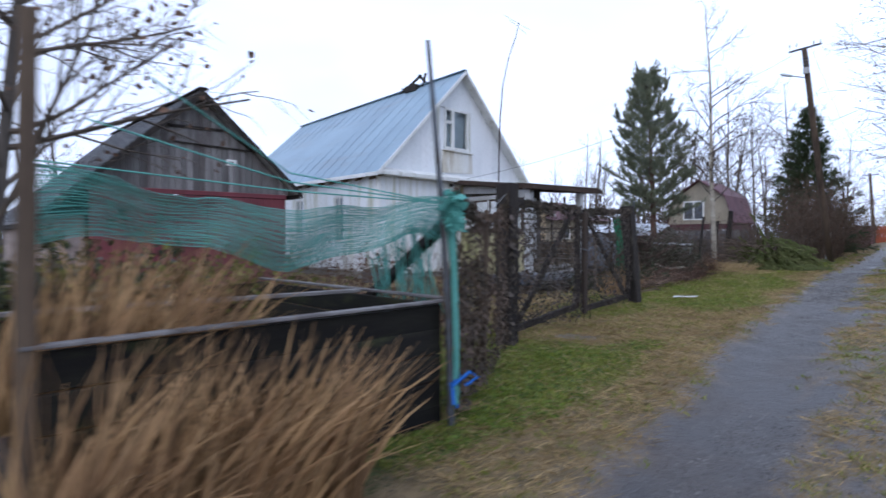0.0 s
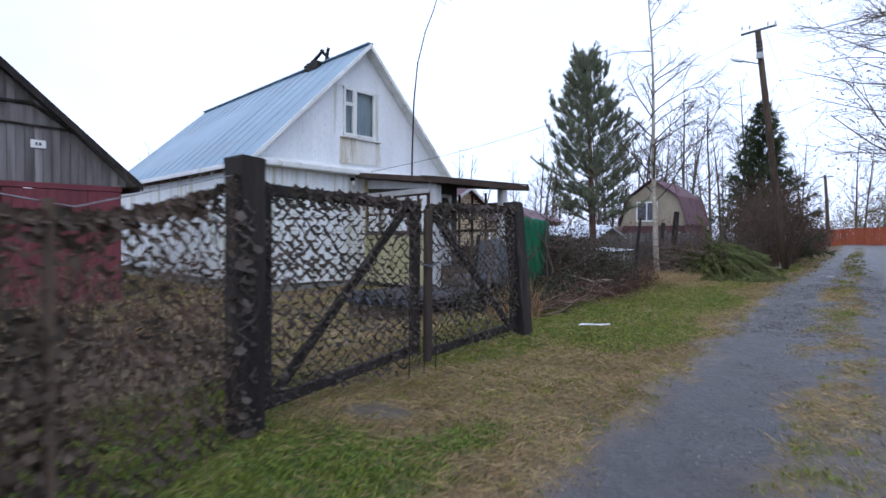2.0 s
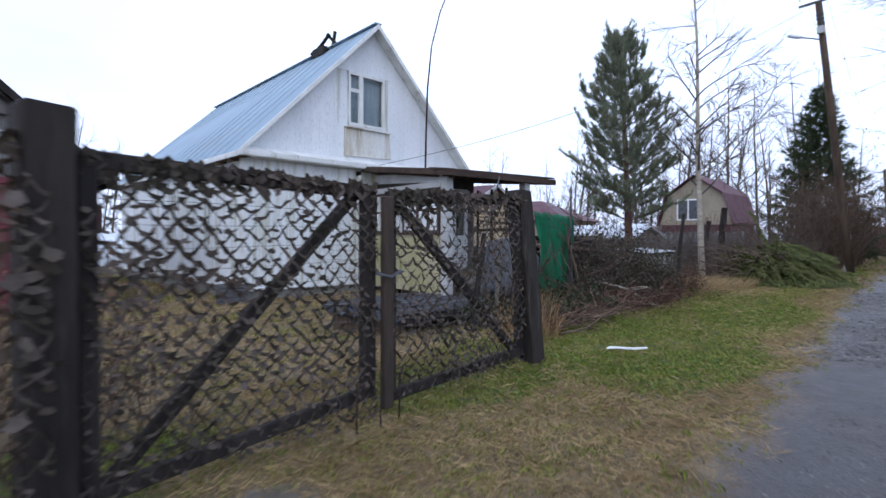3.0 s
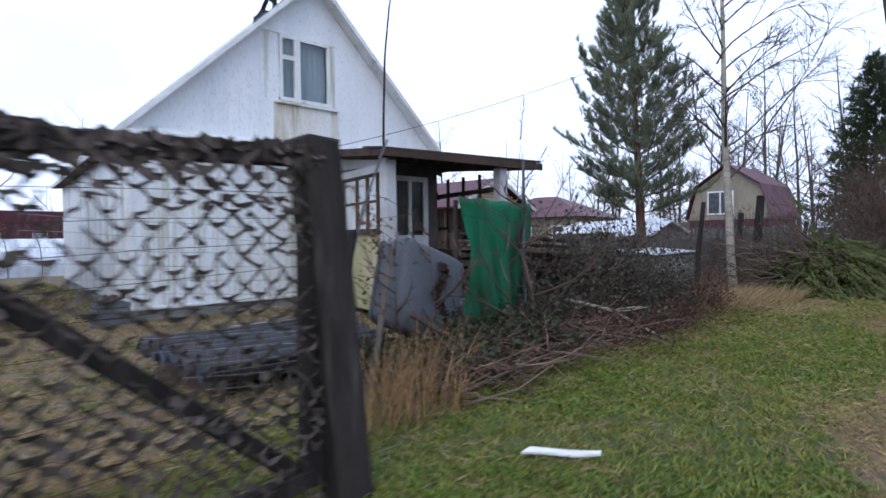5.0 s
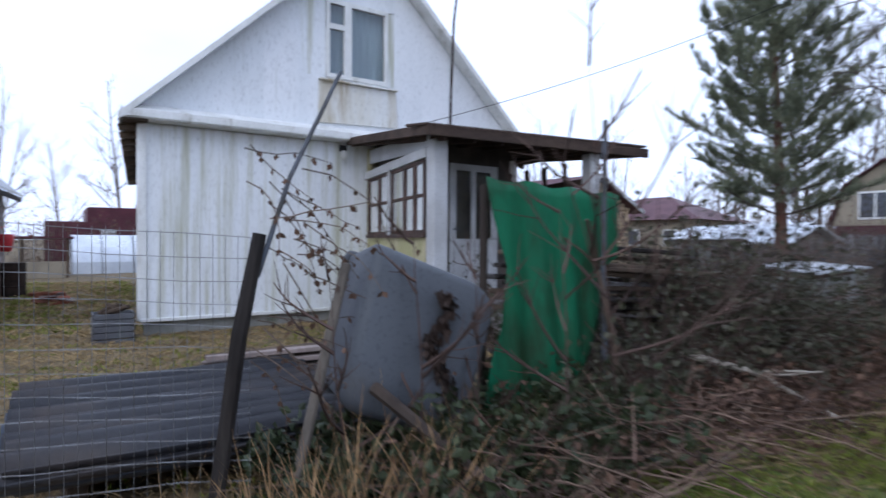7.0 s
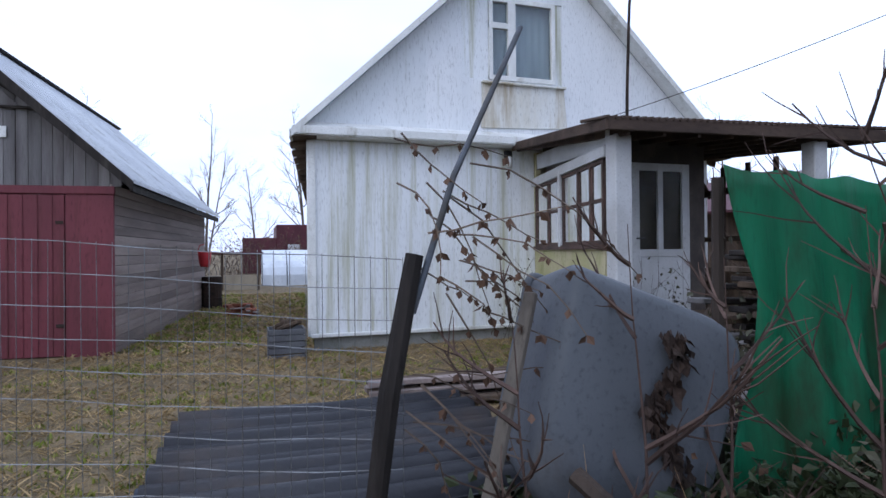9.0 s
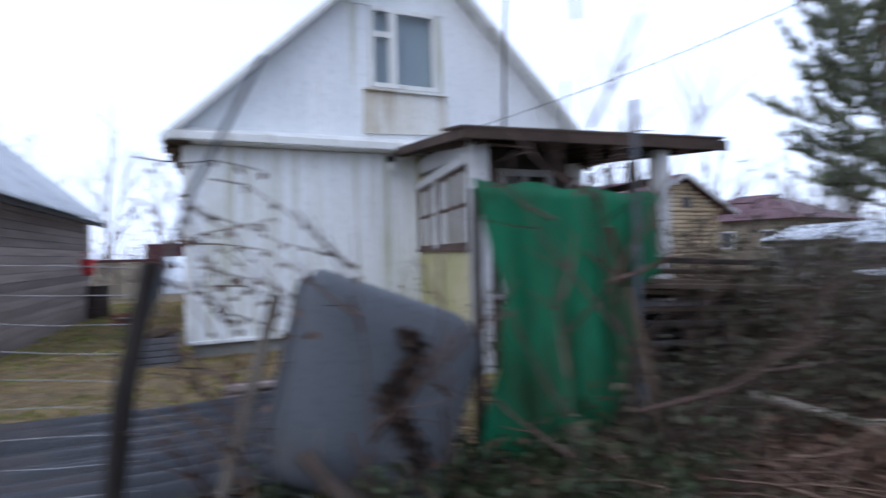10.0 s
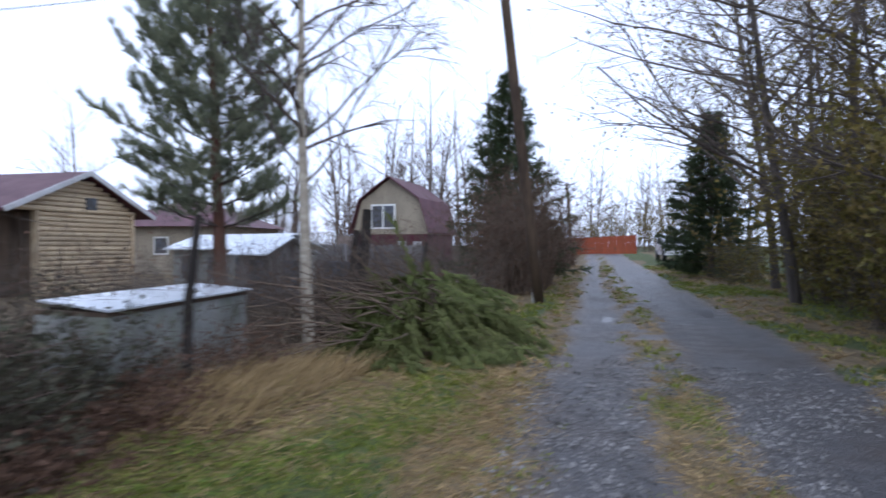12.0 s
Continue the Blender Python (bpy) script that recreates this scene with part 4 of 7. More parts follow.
def pine_tree(at, height):
    rng.seed(11)
    t = thing("pine_tree", at, "young pine with a red-brown trunk and blue-green needle tufts", "tree")
    g, b, nd = Geo(), Geo(), Geo()
    pts, d = limb(g, Vector((0, 0, -0.15)), Vector((-0.03, 0, 1)), height, 0.15, 0.015, 12, 0.02, 0.02, 9)
    z = 0.26
    while z < 0.985:
        k = z * 11.99
        a = int(k)
        p = pts[a].lerp(pts[min(a + 1, 12)], k - a)
        n = 6 if z < 0.8 else 5
        off = uni(0, 6.28)
        prof = (1.0 if z > 0.32 else 0.85) if z < 0.52 else ((1 - z) / 0.48) ** 0.75
        ln0 = height * 0.215 * prof + 0.14
        for i in range(n):
            ang = off + 6.28 * i / n + uni(-0.3, 0.3)
            rise = 0.16 + 0.6 * z * z + (0.35 if z > 0.8 else 0)
            dd = Vector((math.cos(ang), math.sin(ang), rise)).normalized()
            ln = ln0 * uni(0.6, 1.15)
            q, e = limb(b, p, dd, ln, 0.024 * (1.15 - z), 0.005, 6, 0.1, 0.07, 4)
            for j in range(int(9 * min(1.0, ln / 1.1)) + 3):
                kk = uni(0.25, 1.0) * 5.99
                c = int(kk)
                s = q[c].lerp(q[c + 1], kk - c)
                ax = (q[c + 1] - q[c]).normalized()
                sd = (ax * 0.7 + ax.cross(Vector((0, 0, 1))) * rng.choice((-1, 1)) * uni(0.3, 1.0) + Vector((0, 0, uni(-0.1, 0.45)))).normalized()
                sl = uni(0.2, 0.6) * (0.5 + 0.5 * min(1.0, ln))
                u, v = limb(b, s, sd, sl, 0.007, 0.004, 3, 0.15, 0.08, 3)
                for m_ in range(1, 4):
                    w_ = (v + Vector((0, 0, 0.4))).normalized()
                    tuft(nd, u[m_] + w_ * 0.05, w_, 0.18, 15, 0.75, 0.04)
                    tuft(nd, u[m_] + wander(v, 0.9) * 0.1, wander(w_, 0.4), 0.15, 10, 0.8, 0.045)
            tuft(nd, q[-1], e, 0.2, 14, 0.6)
        z += uni(0.036, 0.05)
    part("trunk", g, M_PINEBARK, t, smooth=True)
    part("branchwork", b, M_BARK, t)
    part("needles", nd, M_PINE, t)


def spruce_tree(at, height, radius, seed, label):
    rng.seed(seed)
    t = thing("spruce_tree", at, label, "tree")
    g, b, nd = Geo(), Geo(), Geo()
    pts, d = limb(g, Vector((0, 0, -0.1)), Vector((0, 0, 1)), height, 0.13, 0.012, 10, 0.01, 0.02, 7)
    z = 0.06
    while z < 0.985:
        p = Vector((pts[int(z * 9.99)].x, pts[int(z * 9.99)].y, z * height))
        n = 8
        off = uni(0, 6.28)
        for i in range(n):
            ang = off + 6.28 * i / n + uni(-0.3, 0.3)
            ln = (radius * (1 - z) ** 0.8 + 0.08) * uni(0.5, 1.2)
            dd = Vector((math.cos(ang), math.sin(ang), -0.15 + 0.6 * z)).normalized()
            q, e = limb(b, p, dd, ln, 0.022 * (1.1 - z), 0.004, 5, 0.06, 0.05, 3)
            m = int(ln * 24) + 5
            for j in range(m):
                kk = uni(0.15, 1.0) * 4.99
                c = int(kk)
                s = q[c].lerp(q[c + 1], kk - c)
                sd = wander((q[c + 1] - q[c]).normalized(), 0.8)
                sd = (sd + Vector((0, 0, -0.35))).normalized()
                tuft(nd, s + sd * uni(0.08, 0.3), sd, uni(0.18, 0.3), 10, 0.6, 0.05)
        z += uni(0.032, 0.045)
    part("trunk", g, M_BARK, t, smooth=True)
    part("branchwork", b, M_BARK, t)
    part("needles", nd, M_SPRUCE, t)


def thicket(name, box, stems, height, label, stem_mat, leaf_mat, leaves, seed, size=0.05, thick=0.006, arch=0.5, height_at=None):
    """Tangled arching stems with leaves, rooted in an area of the plan."""
    rng.seed(seed)
    x0, x1, y0, y1 = box
    t = thing(name, ((x0 + x1) / 2, (y0 + y1) / 2, ground_z((x0 + x1) / 2, (y0 + y1) / 2)), label, "bush", kind="stuff")
    o = t.matrix_world.translation
    g, lg = Geo(), Geo()
    places = []
    for i in range(stems):
        x, y = uni(x0, x1), uni(y0, y1)
        p = Vector((x, y, ground_z(x, y) - 0.03)) - o
        hh = height * (height_at(x, y) if height_at else 1.0)
        ang = uni(0, 6.28)
        d = Vector((math.cos(ang) * arch, math.sin(ang) * arch, 1)).normalized()
        pts, e = limb(g, p, d, hh * uni(0.6, 1.3), thick * uni(0.7, 1.4), thick * 0.35, 7, 0.22, -0.1 * arch, 3)
        places += pts[1:]
        for j in range(2):
            q, e2 = limb(g, rng.choice(pts[2:]), wander(e, 0.9), hh * uni(0.2, 0.5), thick * 0.6, thick * 0.25, 3, 0.25, 0, 3)
            places += q[1:]
    for i in range(leaves):
        leaf(lg, rng.choice(places) + Vector((uni(-0.08, 0.08), uni(-0.08, 0.08), uni(-0.08, 0.05))), wander(Vector((0, 0, 0.3)), 1.0), size * uni(0.6, 1.4))
    part("stems", g, stem_mat, t)
    if leaves:
        part("leaves", lg, leaf_mat, t)
    return t


# ---------- gate and camouflage netting ----------
def ragged_net(g, a, b, bottom, top, cell=0.055, flaps=0.7, flap=0.045, seed=3, top_sag=None, out=0.03, thin_above=99.0):
    """Cut camouflage cloth between two places: zigzag bands that touch, with torn flaps."""
    rng.seed(seed)
    a, b = Vector(a), Vector(b)
    L = (b - a).length
    d = (b - a) / L
    nrm = Vector((d.y, -d.x, 0))
    step = cell * 1.15
    cols = int(L / step) + 1
    rows = int((top - bottom) / cell) + 2
    jit = {}

    def node(i, r):
        """A knot of the cut cloth, shared by the bands that meet there."""
        if (i, r) not in jit:
            u = min(max(i * step + uni(-0.016, 0.016), 0), L)
            z = bottom + r * cell + uni(-0.012, 0.012) + 0.02 * math.sin(u * 2.3 + r * 0.7)
            zz = min(z, top_sag(u / L) + uni(-0.03, 0.02)) if top_sag else z
            o = out + 0.035 * noise.noise((u * 3, z * 3, seed)) + uni(-0.01, 0.01)
            base = a.lerp(b, u / L)
            jit[i, r] = Vector((base.x, base.y, a.z + (b.z - a.z) * u / L + zz)) + nrm * o
        return jit[i, r]

    for r in range(rows):
        for i in range(cols):
            up = (i + r) % 2
            p, q = node(i, r + up), node(i + 1, r + 1 - up)
            zone = noise.noise((i * step * 1.4, r * cell * 1.4, seed + 2))
            edge = 1.0 if top_sag and p.z - a.z > top_sag(i * step / L) - 0.13 else 0.0
            if uni(0, 1) < 0.05 + 0.12 * (zone < -0.25):
                continue
            w = cell * (uni(0.14, 0.26) + 0.18 * max(0.0, zone + 0.1) + 0.3 * edge)
            s = Vector((0, 0, w)) + nrm * uni(-0.6, 0.9) * w
            t = Vector((0, 0, w * uni(0.5, 0.9))) + nrm * uni(-0.9, 0.9) * w
            mid = p.lerp(q, 0.5) + Vector((0, 0, -cell * uni(0.12, 0.4))) + nrm * uni(-0.012, 0.02)
            g.add([p - s, mid - t, q - s, q + s, mid + t, p + s], [(0, 1, 4, 5), (1, 2, 3, 4)])
            dense = flaps * (0.4 if r * cell + bottom > thin_above else 1.0) * (0.25 + 0.8 * (zone + 0.35) + 0.5 * edge)
            if uni(0, 1) < dense:
                f = flap * uni(0.5, 1.3)
                x = d * f * uni(0.5, 1.1) * rng.choice((-1, 1))
                y = Vector((0, 0, -f * uni(0.4, 1.0))) + nrm * f * uni(-0.4, 0.9)
                g.add([mid, mid + x * 0.7 + y * 0.15, mid + x + y * 0.7, mid + x * 0.4 + y, mid - x * 0.25 + y * 0.6], [(0, 1, 2), (0, 2, 3), (0, 3, 4)])


def rough_post(g, x, y, z0, z1, w, seed, lean=(0, 0)):
    rng.seed(seed)
    n = 9
    rows = []
    for i in range(n + 1):
        z = z0 + (z1 - z0) * i / n
        ring = []
        for sx, sy in ((-1, -0.8), (-0.8, -1), (0.8, -1), (1, -0.8), (1, 0.8), (0.8, 1), (-0.8, 1), (-1, 0.8)):
            k = w / 2 * (1 + uni(-0.05, 0.05))
            ring.append((x + lean[0] * z / z1 + sx * k, y + lean[1] * z / z1 + sy * k, z + (uni(-0.015, 0.015) if i == n else 0)))
        rows.append(ring)
    vs = [p for r in rows for p in r]
    fs = [(i * 8 + k, i * 8 + (k + 1) % 8, (i + 1) * 8 + (k + 1) % 8, (i + 1) * 8 + k) for i in range(n) for k in range(8)]
    fs += [tuple(range(7, -1, -1)), tuple(n * 8 + k for k in range(8))]
    g.add(vs, fs)


P1, P2, MEET = Vector((-3.62, 6.6, 0)), Vector((-3.96, 10.82, 0)), Vector((-3.80, 8.74, 0))
for p, zt, w, lab, sd, ln in ((P1, 1.85, 0.22, "thick black tarred gate post draped with netting", 1, (0, 0)), (P2 + Vector((0.07, 0.05, 0)), 1.75, 0.2, "thick black leaning gate post beside the lawn", 2, (-0.12, -0.10))):
    g = Geo()
    rough_post(g, p.x, p.y, -0.35, zt, w, sd, ln)
    whole("gate_post", g, M_DARKWOOD, lab, "post", "gate posts")


def gate_leaf(a, b, z0, z1, rising, seed, label):
    leaf_ = thing("gate", (a.x, a.y, 0), label, "gate", "gate leaves")
    o = Vector((a.x, a.y, 0))
    a, b = a - o, b - o
    at = lambda f, z: a.lerp(b, f) + Vector((0, 0, z[0] + (z[1] - z[0]) * f))
    bars = (("top_rail", at(0, (z1[0], z1[1])), at(1, z1), 0.05, 0.09), ("bottom_rail", at(0, z0), at(1, z0), 0.05, 0.09), ("stile", at(0.02, (z0[0], z0[0])), at(0.02, (z1[0], z1[0])), 0.09, 0.05), ("stile", at(0.97, (0, z0[1] / 0.97)), at(0.97, (0, z1[1] / 0.97)), 0.13, 0.05))
    for n, p, q, w, h in bars:
        g = Geo()
        if abs(q.z - p.z) > 1:
            g.beam(p, q, w, h, 0.008, up=(1, 0, 0))
        else:
            g.beam(p, q, w, h)
        part(n, g, M_DARKWOOD, leaf_)
    g = Geo()
    p, q = (at(0.05, z0), at(0.93, z1)) if rising else (at(0.05, z1), at(0.95, z0))
    g.beam(p - Vector((0.03, 0, 0)), q - Vector((0.03, 0, 0)), 0.04, 0.09)
    part("brace", g, M_DARKWOOD, leaf_)
    g = Geo()
    ragged_net(g, a, b, min(z0) - 0.02, max(z1) + 0.06, cell=0.052, flaps=0.6, flap=0.045, seed=seed, top_sag=lambda u: z1[0] + (z1[1] - z1[0]) * u + 0.04)
    net = part("camouflage_net", g, M_CAMO, leaf_, "torn brown camouflage netting")
    net["kind"] = "stuff"
    for k in range(13):
        g = Geo()
        f = (k + 0.6) / 13
        g.tube([at(u, (z0[0] + (z1[0] - z0[0]) * f, z0[1] + (z1[1] - z0[1]) * f)) + Vector((0.0, 0, 0.008 * math.sin(7 * u + k))) for u in (0.02, 0.3, 0.6, 0.97)], [0.0016] * 4, 3)
        part("wire", g, M_RUST, leaf_)
    return leaf_


D1 = (MEET - P1).normalized()
g1 = gate_leaf(P1 + D1 * 0.14, MEET - D1 * 0.07, (0.02, 0.16), (1.64, 1.60), True, 21, "wooden gate leaf covered in torn camouflage netting")
D2 = (P2 - MEET).normalized()
g2 = gate_leaf(MEET + D2 * 0.07, P2 - D2 * 0.05, (0.08, 0.14), (1.58, 1.66), False, 22, "netted wooden gate leaf with a crossing brace")
g = Geo()
g.beam((MEET.x + 0.06, MEET.y + 0.02, 0.02), (MEET.x + 0.06, MEET.y + 0.02, 1.58), 0.1, 0.05, 0.008, up=(1, 0, 0))
mp_ = part("meeting_post", g, M_OLDBOARD, g2, "brown board where the leaves meet")
mp_.matrix_parent_inverse = g2.matrix_world.inverted()
g = Geo()
g.tube([(MEET.x + 0.1, MEET.y - 0.12, 1.02), (MEET.x + 0.12, MEET.y, 0.99), (MEET.x + 0.1, MEET.y + 0.12, 1.03)], [0.012, 0.012, 0.012], 6)
part("latch", g, M_STEEL, g2).matrix_parent_inverse = g2.matrix_world.inverted()
for dy in (-0.08, 0.1, -0.3):
    g = Geo()
    x, y = MEET.x + 0.1, MEET.y + dy
    g.tube([(x, y, ground_z(x, y) - 0.1), (x + 0.01, y, 0.28)], [0.007, 0.007], 5)
    whole("steel_stake", g, M_RUST, "thin rusty steel stake in the grass under the gate", "stake", "stakes under the gate")

# netted fence from the corner to the first gate post
CORNER = Vector((-2.13, 3.9, 0))
fence = thing("netting_fence", (CORNER.x, CORNER.y, -0.2), "roadside fence of sagging leafy camouflage netting", "fence")
o = Vector((CORNER.x, CORNER.y, -0.2))
g = Geo()
ragged_net(g, CORNER - o, P1 - o, -0.12, 1.72, cell=0.05, flaps=1.3, flap=0.06, seed=31, top_sag=lambda u: 1.54 - 0.7 * u * (1 - u) + 0.26 * u ** 4, out=0.02, thin_above=0.8)
ragged_net(g, CORNER - o, CORNER.lerp(P1, 0.55) - o, -0.12, 0.85, cell=0.06, flaps=1.6, flap=0.065, seed=32, out=-0.05)
n_ = part("camouflage_net", g, M_CAMO2, fence, "dense leafy camouflage netting")
n_["kind"] = "stuff"
g = Geo()
g.tube([CORNER - o + Vector((0, 0, 1.56)), (CORNER.lerp(P1, 0.5) - o) + Vector((0, 0, 1.42)), P1 - o + Vector((0, 0, 1.75))], [0.004] * 3, 4)
part("wire", g, M_WIRE, fence)
g = Geo()
m_ = CORNER.lerp(P1, 0.45) - o
g.tube([m_ + Vector((0, 0, -0.1)), m_ + Vector((0.03, 0, 1.45))], [0.03, 0.025], 6)
part("stake", g, M_BROWNWOOD, fence)
g = Geo()
ragged_net(g, P1 + Vector((0.11, -0.14, 0)), P1 + Vector((0.12, 0.0, 0)), -0.1, 1.5, cell=0.06, flaps=0.95, flap=0.07, seed=33, out=0.02)
tagged(whole("net_scrap", g, M_CAMO, "leafy netting hanging on the gate post", "netting", kind="stuff"))

# corner pole, its green wrapping and strut
cp = thing("corner_pole", (CORNER.x, CORNER.y, -0.25), "tall thin pole at the fence corner wrapped in green net", "pole")
g = Geo()
g.tube([(0, 0, -0.1), (-0.02, -0.02, 0.9), (-0.05, -0.06, 1.7), (-0.11, -0.14, 2.86)], [0.026, 0.025, 0.022, 0.016], 7)
part("pole", g, M_STEEL, cp)
g = Geo()
rng.seed(5)
g.tube([(0.02, 0.02, 0.2), (0.03, 0.01, 0.7), (0.0, 0.02, 1.2), (-0.02, 0, 1.6)], [0.024, 0.025, 0.026, 0.04], 8)
for i in range(260):
    p = Vector((uni(-0.06, 0.06), uni(-0.06, 0.06), uni(1.5, 1.76)))
    leaf(g, p, wander(Vector((0.3, 0.3, 0)), 1.0), uni(0.03, 0.09))
part("net_wrapping", g, M_NETGREEN, cp, "bunched turquoise garden net", smooth=False)
g = Geo()
g.tube([(0.04, -0.02, 0.38), (0.02, 0.05, 0.42), (-0.04, 0.02, 0.4), (0.05, -0.05, 0.34), (0.09, -0.08, 0.24)], [0.014] * 5, 6)
g.tube([(0.05, -0.05, 0.36), (0.12, 0.06, 0.46), (0.16, 0.1, 0.42), (0.1, 0.04, 0.36)], [0.013] * 4, 6)
g.tube([(0.05, 0.0, 0.2), (0.0, 0.05, 0.22), (-0.04, 0, 0.2)], [0.014] * 3, 6)
part("cord", g, M_BLUECORD, cp, "bright blue cord")
g = Geo()
g.beam((-0.08, 0.03, 1.55), (-1.35, 0.3, 0.85), 0.08, 0.08, 0.01)
part("strut", g, M_DARKWOOD, cp)

# pole at the near end of the plot
g = Geo()
g.tube([(-2.28, 1.32, -0.35), (-2.27, 1.33, 0.9), (-2.25, 1.35, 2.15)], [0.045, 0.042, 0.036], 7)
whole("fence_pole", g, M_BROWNWOOD, "brown weathered wooden pole beside the planter", "pole")

# garden net between the poles
rng.seed(9)
gn = Geo()
A_, B_ = Vector((-2.26, 1.36, 0)), CORNER


def net_point(u, v):
    p = A_.lerp(B_, u)
    sag = 0.16 * math.sin(math.pi * u)
    top, bot = 1.5 - 0.55 * sag, 1.14 + 0.08 * math.sin(u * 9)
    z = (top + (bot - top) * v) - sag * 0.35
    return Vector((p.x - 0.1 * v + 0.05 * math.sin(u * 14 + v * 3), p.y, z + 0.02 * math.sin(u * 23)))


for j in range(26):
    v = j / 25
    gn.tube([net_point(i / 26, v) + Vector((0, 0, uni(-0.008, 0.008))) for i in range(27)], [0.0028] * 27, 3, cap=False)
for i in range(240):
    u = i / 239
    gn.tube([net_point(u + 0.012 * (k % 2), k / 6) for k in range(7)], [0.0022] * 7, 3, cap=False)
for k in range(3):
    gn.tube([(-2.4 - 0.3 * k, 1.9 - 0.2 * k, 2.0 - 0.2 * k), (-2.7, 2.9, 1.62 - 0.06 * k), (-2.2, 3.85, 1.44)], [0.006] * 3, 3, cap=False)
for i in range(34):
    x = -2.35 - uni(0, 0.75) ** 1.0
    gn.tube([(x, 3.9 + uni(-0.1, 0.2), 1.4 - (abs(x) - 2.2) * 0.4), (x - 0.03, 3.95, 1.0), (x + uni(-0.1, 0.1), 4.0, 0.6)], [0.006] * 3, 3, cap=False)
whole("garden_net", gn, M_NETGREEN, "sagging turquoise garden net hung between poles", "net", kind="stuff")

# raised planter of dark boards
pl = thing("planter", (-3.7, 2.6, -0.25), "raised bed of dark mossy wet boards", "planter")
M_MOSSY = surface("mossy_black_boards", (0.009, 0.008, 0.0075), (0.018, 0.017, 0.013), 2, 0.9, 0.6, 25, (0.4, 0.4, 3), vary=0.3, stain=((0.05, 0.06, 0.022), 0.32, 2.5, (0.5, 0.5, 2)))
for k in range(5):
    for a, b in (((1.42, -1.3), (1.44, 1.3)), ((1.44, 1.3), (-1.5, 1.5)), ((-1.5, 1.5), (-1.6, -1.3))):
        g = Geo()
        z = 0.09 + k * 0.19
        g.beam((*a, z), (*b, z + uni(-0.01, 0.01)), 0.035 + uni(0, 0.01), 0.18, 0.006)
        part("board", g, M_MOSSY, pl)
g = Geo()
g.beam((1.44, -1.3, 0.965), (1.46, 1.32, 0.965), 0.07, 0.02, 0.004)
part("capping", g, M_GREYWOOD, pl, "pale capping strip")
g = Geo()
g.box((-1.5, -1.3, 0), (1.40, 1.3, 0.42), 0.05)
part("soil", g, M_RUST, pl, "dark wet soil")
g = Geo()
g.beam((1.44, 1.32, 0.985), (-1.5, 1.52, 0.985), 0.06, 0.02, 0.004)
part("capping", g, M_GREYWOOD, pl, "pale capping strip")
g = Geo()
g.beam((0.5, 1.3, 0.985), (0.1, -1.3, 0.975), 0.06, 0.03, 0.004)
part("cross_batten", g, M_GREYWOOD, pl)


def reeds(name, places, count, h, label, mat, seed, width=0.012, lean=(0.25, 0.1)):
    """Tall dry blades and stems."""
    rng.seed(seed)
    g = Geo()
    for i in range(count):
        x0, x1, y0, y1, z0 = rng.choice(places)
        x, y = uni(x0, x1), uni(y0, y1)
        p = Vector((x, y, ground_z(x, y) if z0 is None else z0))
        d = Vector((lean[0] + uni(-0.45, 0.45), lean[1] + uni(-0.45, 0.45), 1)).normalized()
        hh = h * uni(0.5, 1.15)
        side = Vector((uni(-1, 1), uni(-1, 1), 0)).normalized() * width * uni(0.5, 1.3)
        pts = [p]
        for k in range(4):
            d = wander(d, 0.12)
            d = (d + Vector((lean[0] * 0.25, lean[1] * 0.25, -0.12 * k * 0.5))).normalized()
            pts.append(pts[-1] + d * hh / 4)
        vs = []
        for k, q in enumerate(pts):
            s = side * (1 - k / 4.3)
            vs += [q - s, q + s]
        g.add(vs, [(2 * k, 2 * k + 1, 2 * k + 3, 2 * k + 2) for k in range(4)])
    return whole(name, g, mat, label, "grass", kind="stuff")


reeds("dry_reeds", [(-2.22, -1.6, 1.2, 2.6, None), (-2.2, -1.75, 1.2, 2.75, None), (-3.0, -2.4, 1.3, 2.3, 0.25)], 1250, 0.95, "tall tan dry grass leaning over the planter", M_REED, 41, 0.024, (0.14, 0.2))
reeds("dry_reeds", [(-4.9, -4.35, 11.4, 12.3, None), (-5.2, -4.7, 11.9, 12.8, None)], 420, 0.6, "tan dry grass at the foot of the wire fence", M_REED, 42, 0.006, (0.05, 0.0))
reeds("dry_reeds", [(-6.5, -4.3, 17.8, 20.6, None)], 2600, 0.33, "flattened straw-coloured grass by the birch", M_STRAW, 43, 0.007, (0.5, 0.1))
thicket("herb_bush", (-6.2, -5.3, 2.2, 4.6), 170, 1.0, "yellowish green weeds behind the planter", M_REDTWIG, M_WEED, 7000, 44, 0.07)
thicket("green_bush", (-6.4, -5.3, 1.2, 3.0), 160, 1.15, "dense dark green bush behind the planter", M_REDTWIG, M_IVY, 10000, 46, 0.08)

thicket("dry_weeds", (-8.5, -4.0, 4.4, 7.8), 420, 1.0, "brown dead weed stalks in front of the red shed", M_STICK, M_DRYLEAF, 3200, 45, 0.05, 0.006, 0.3)

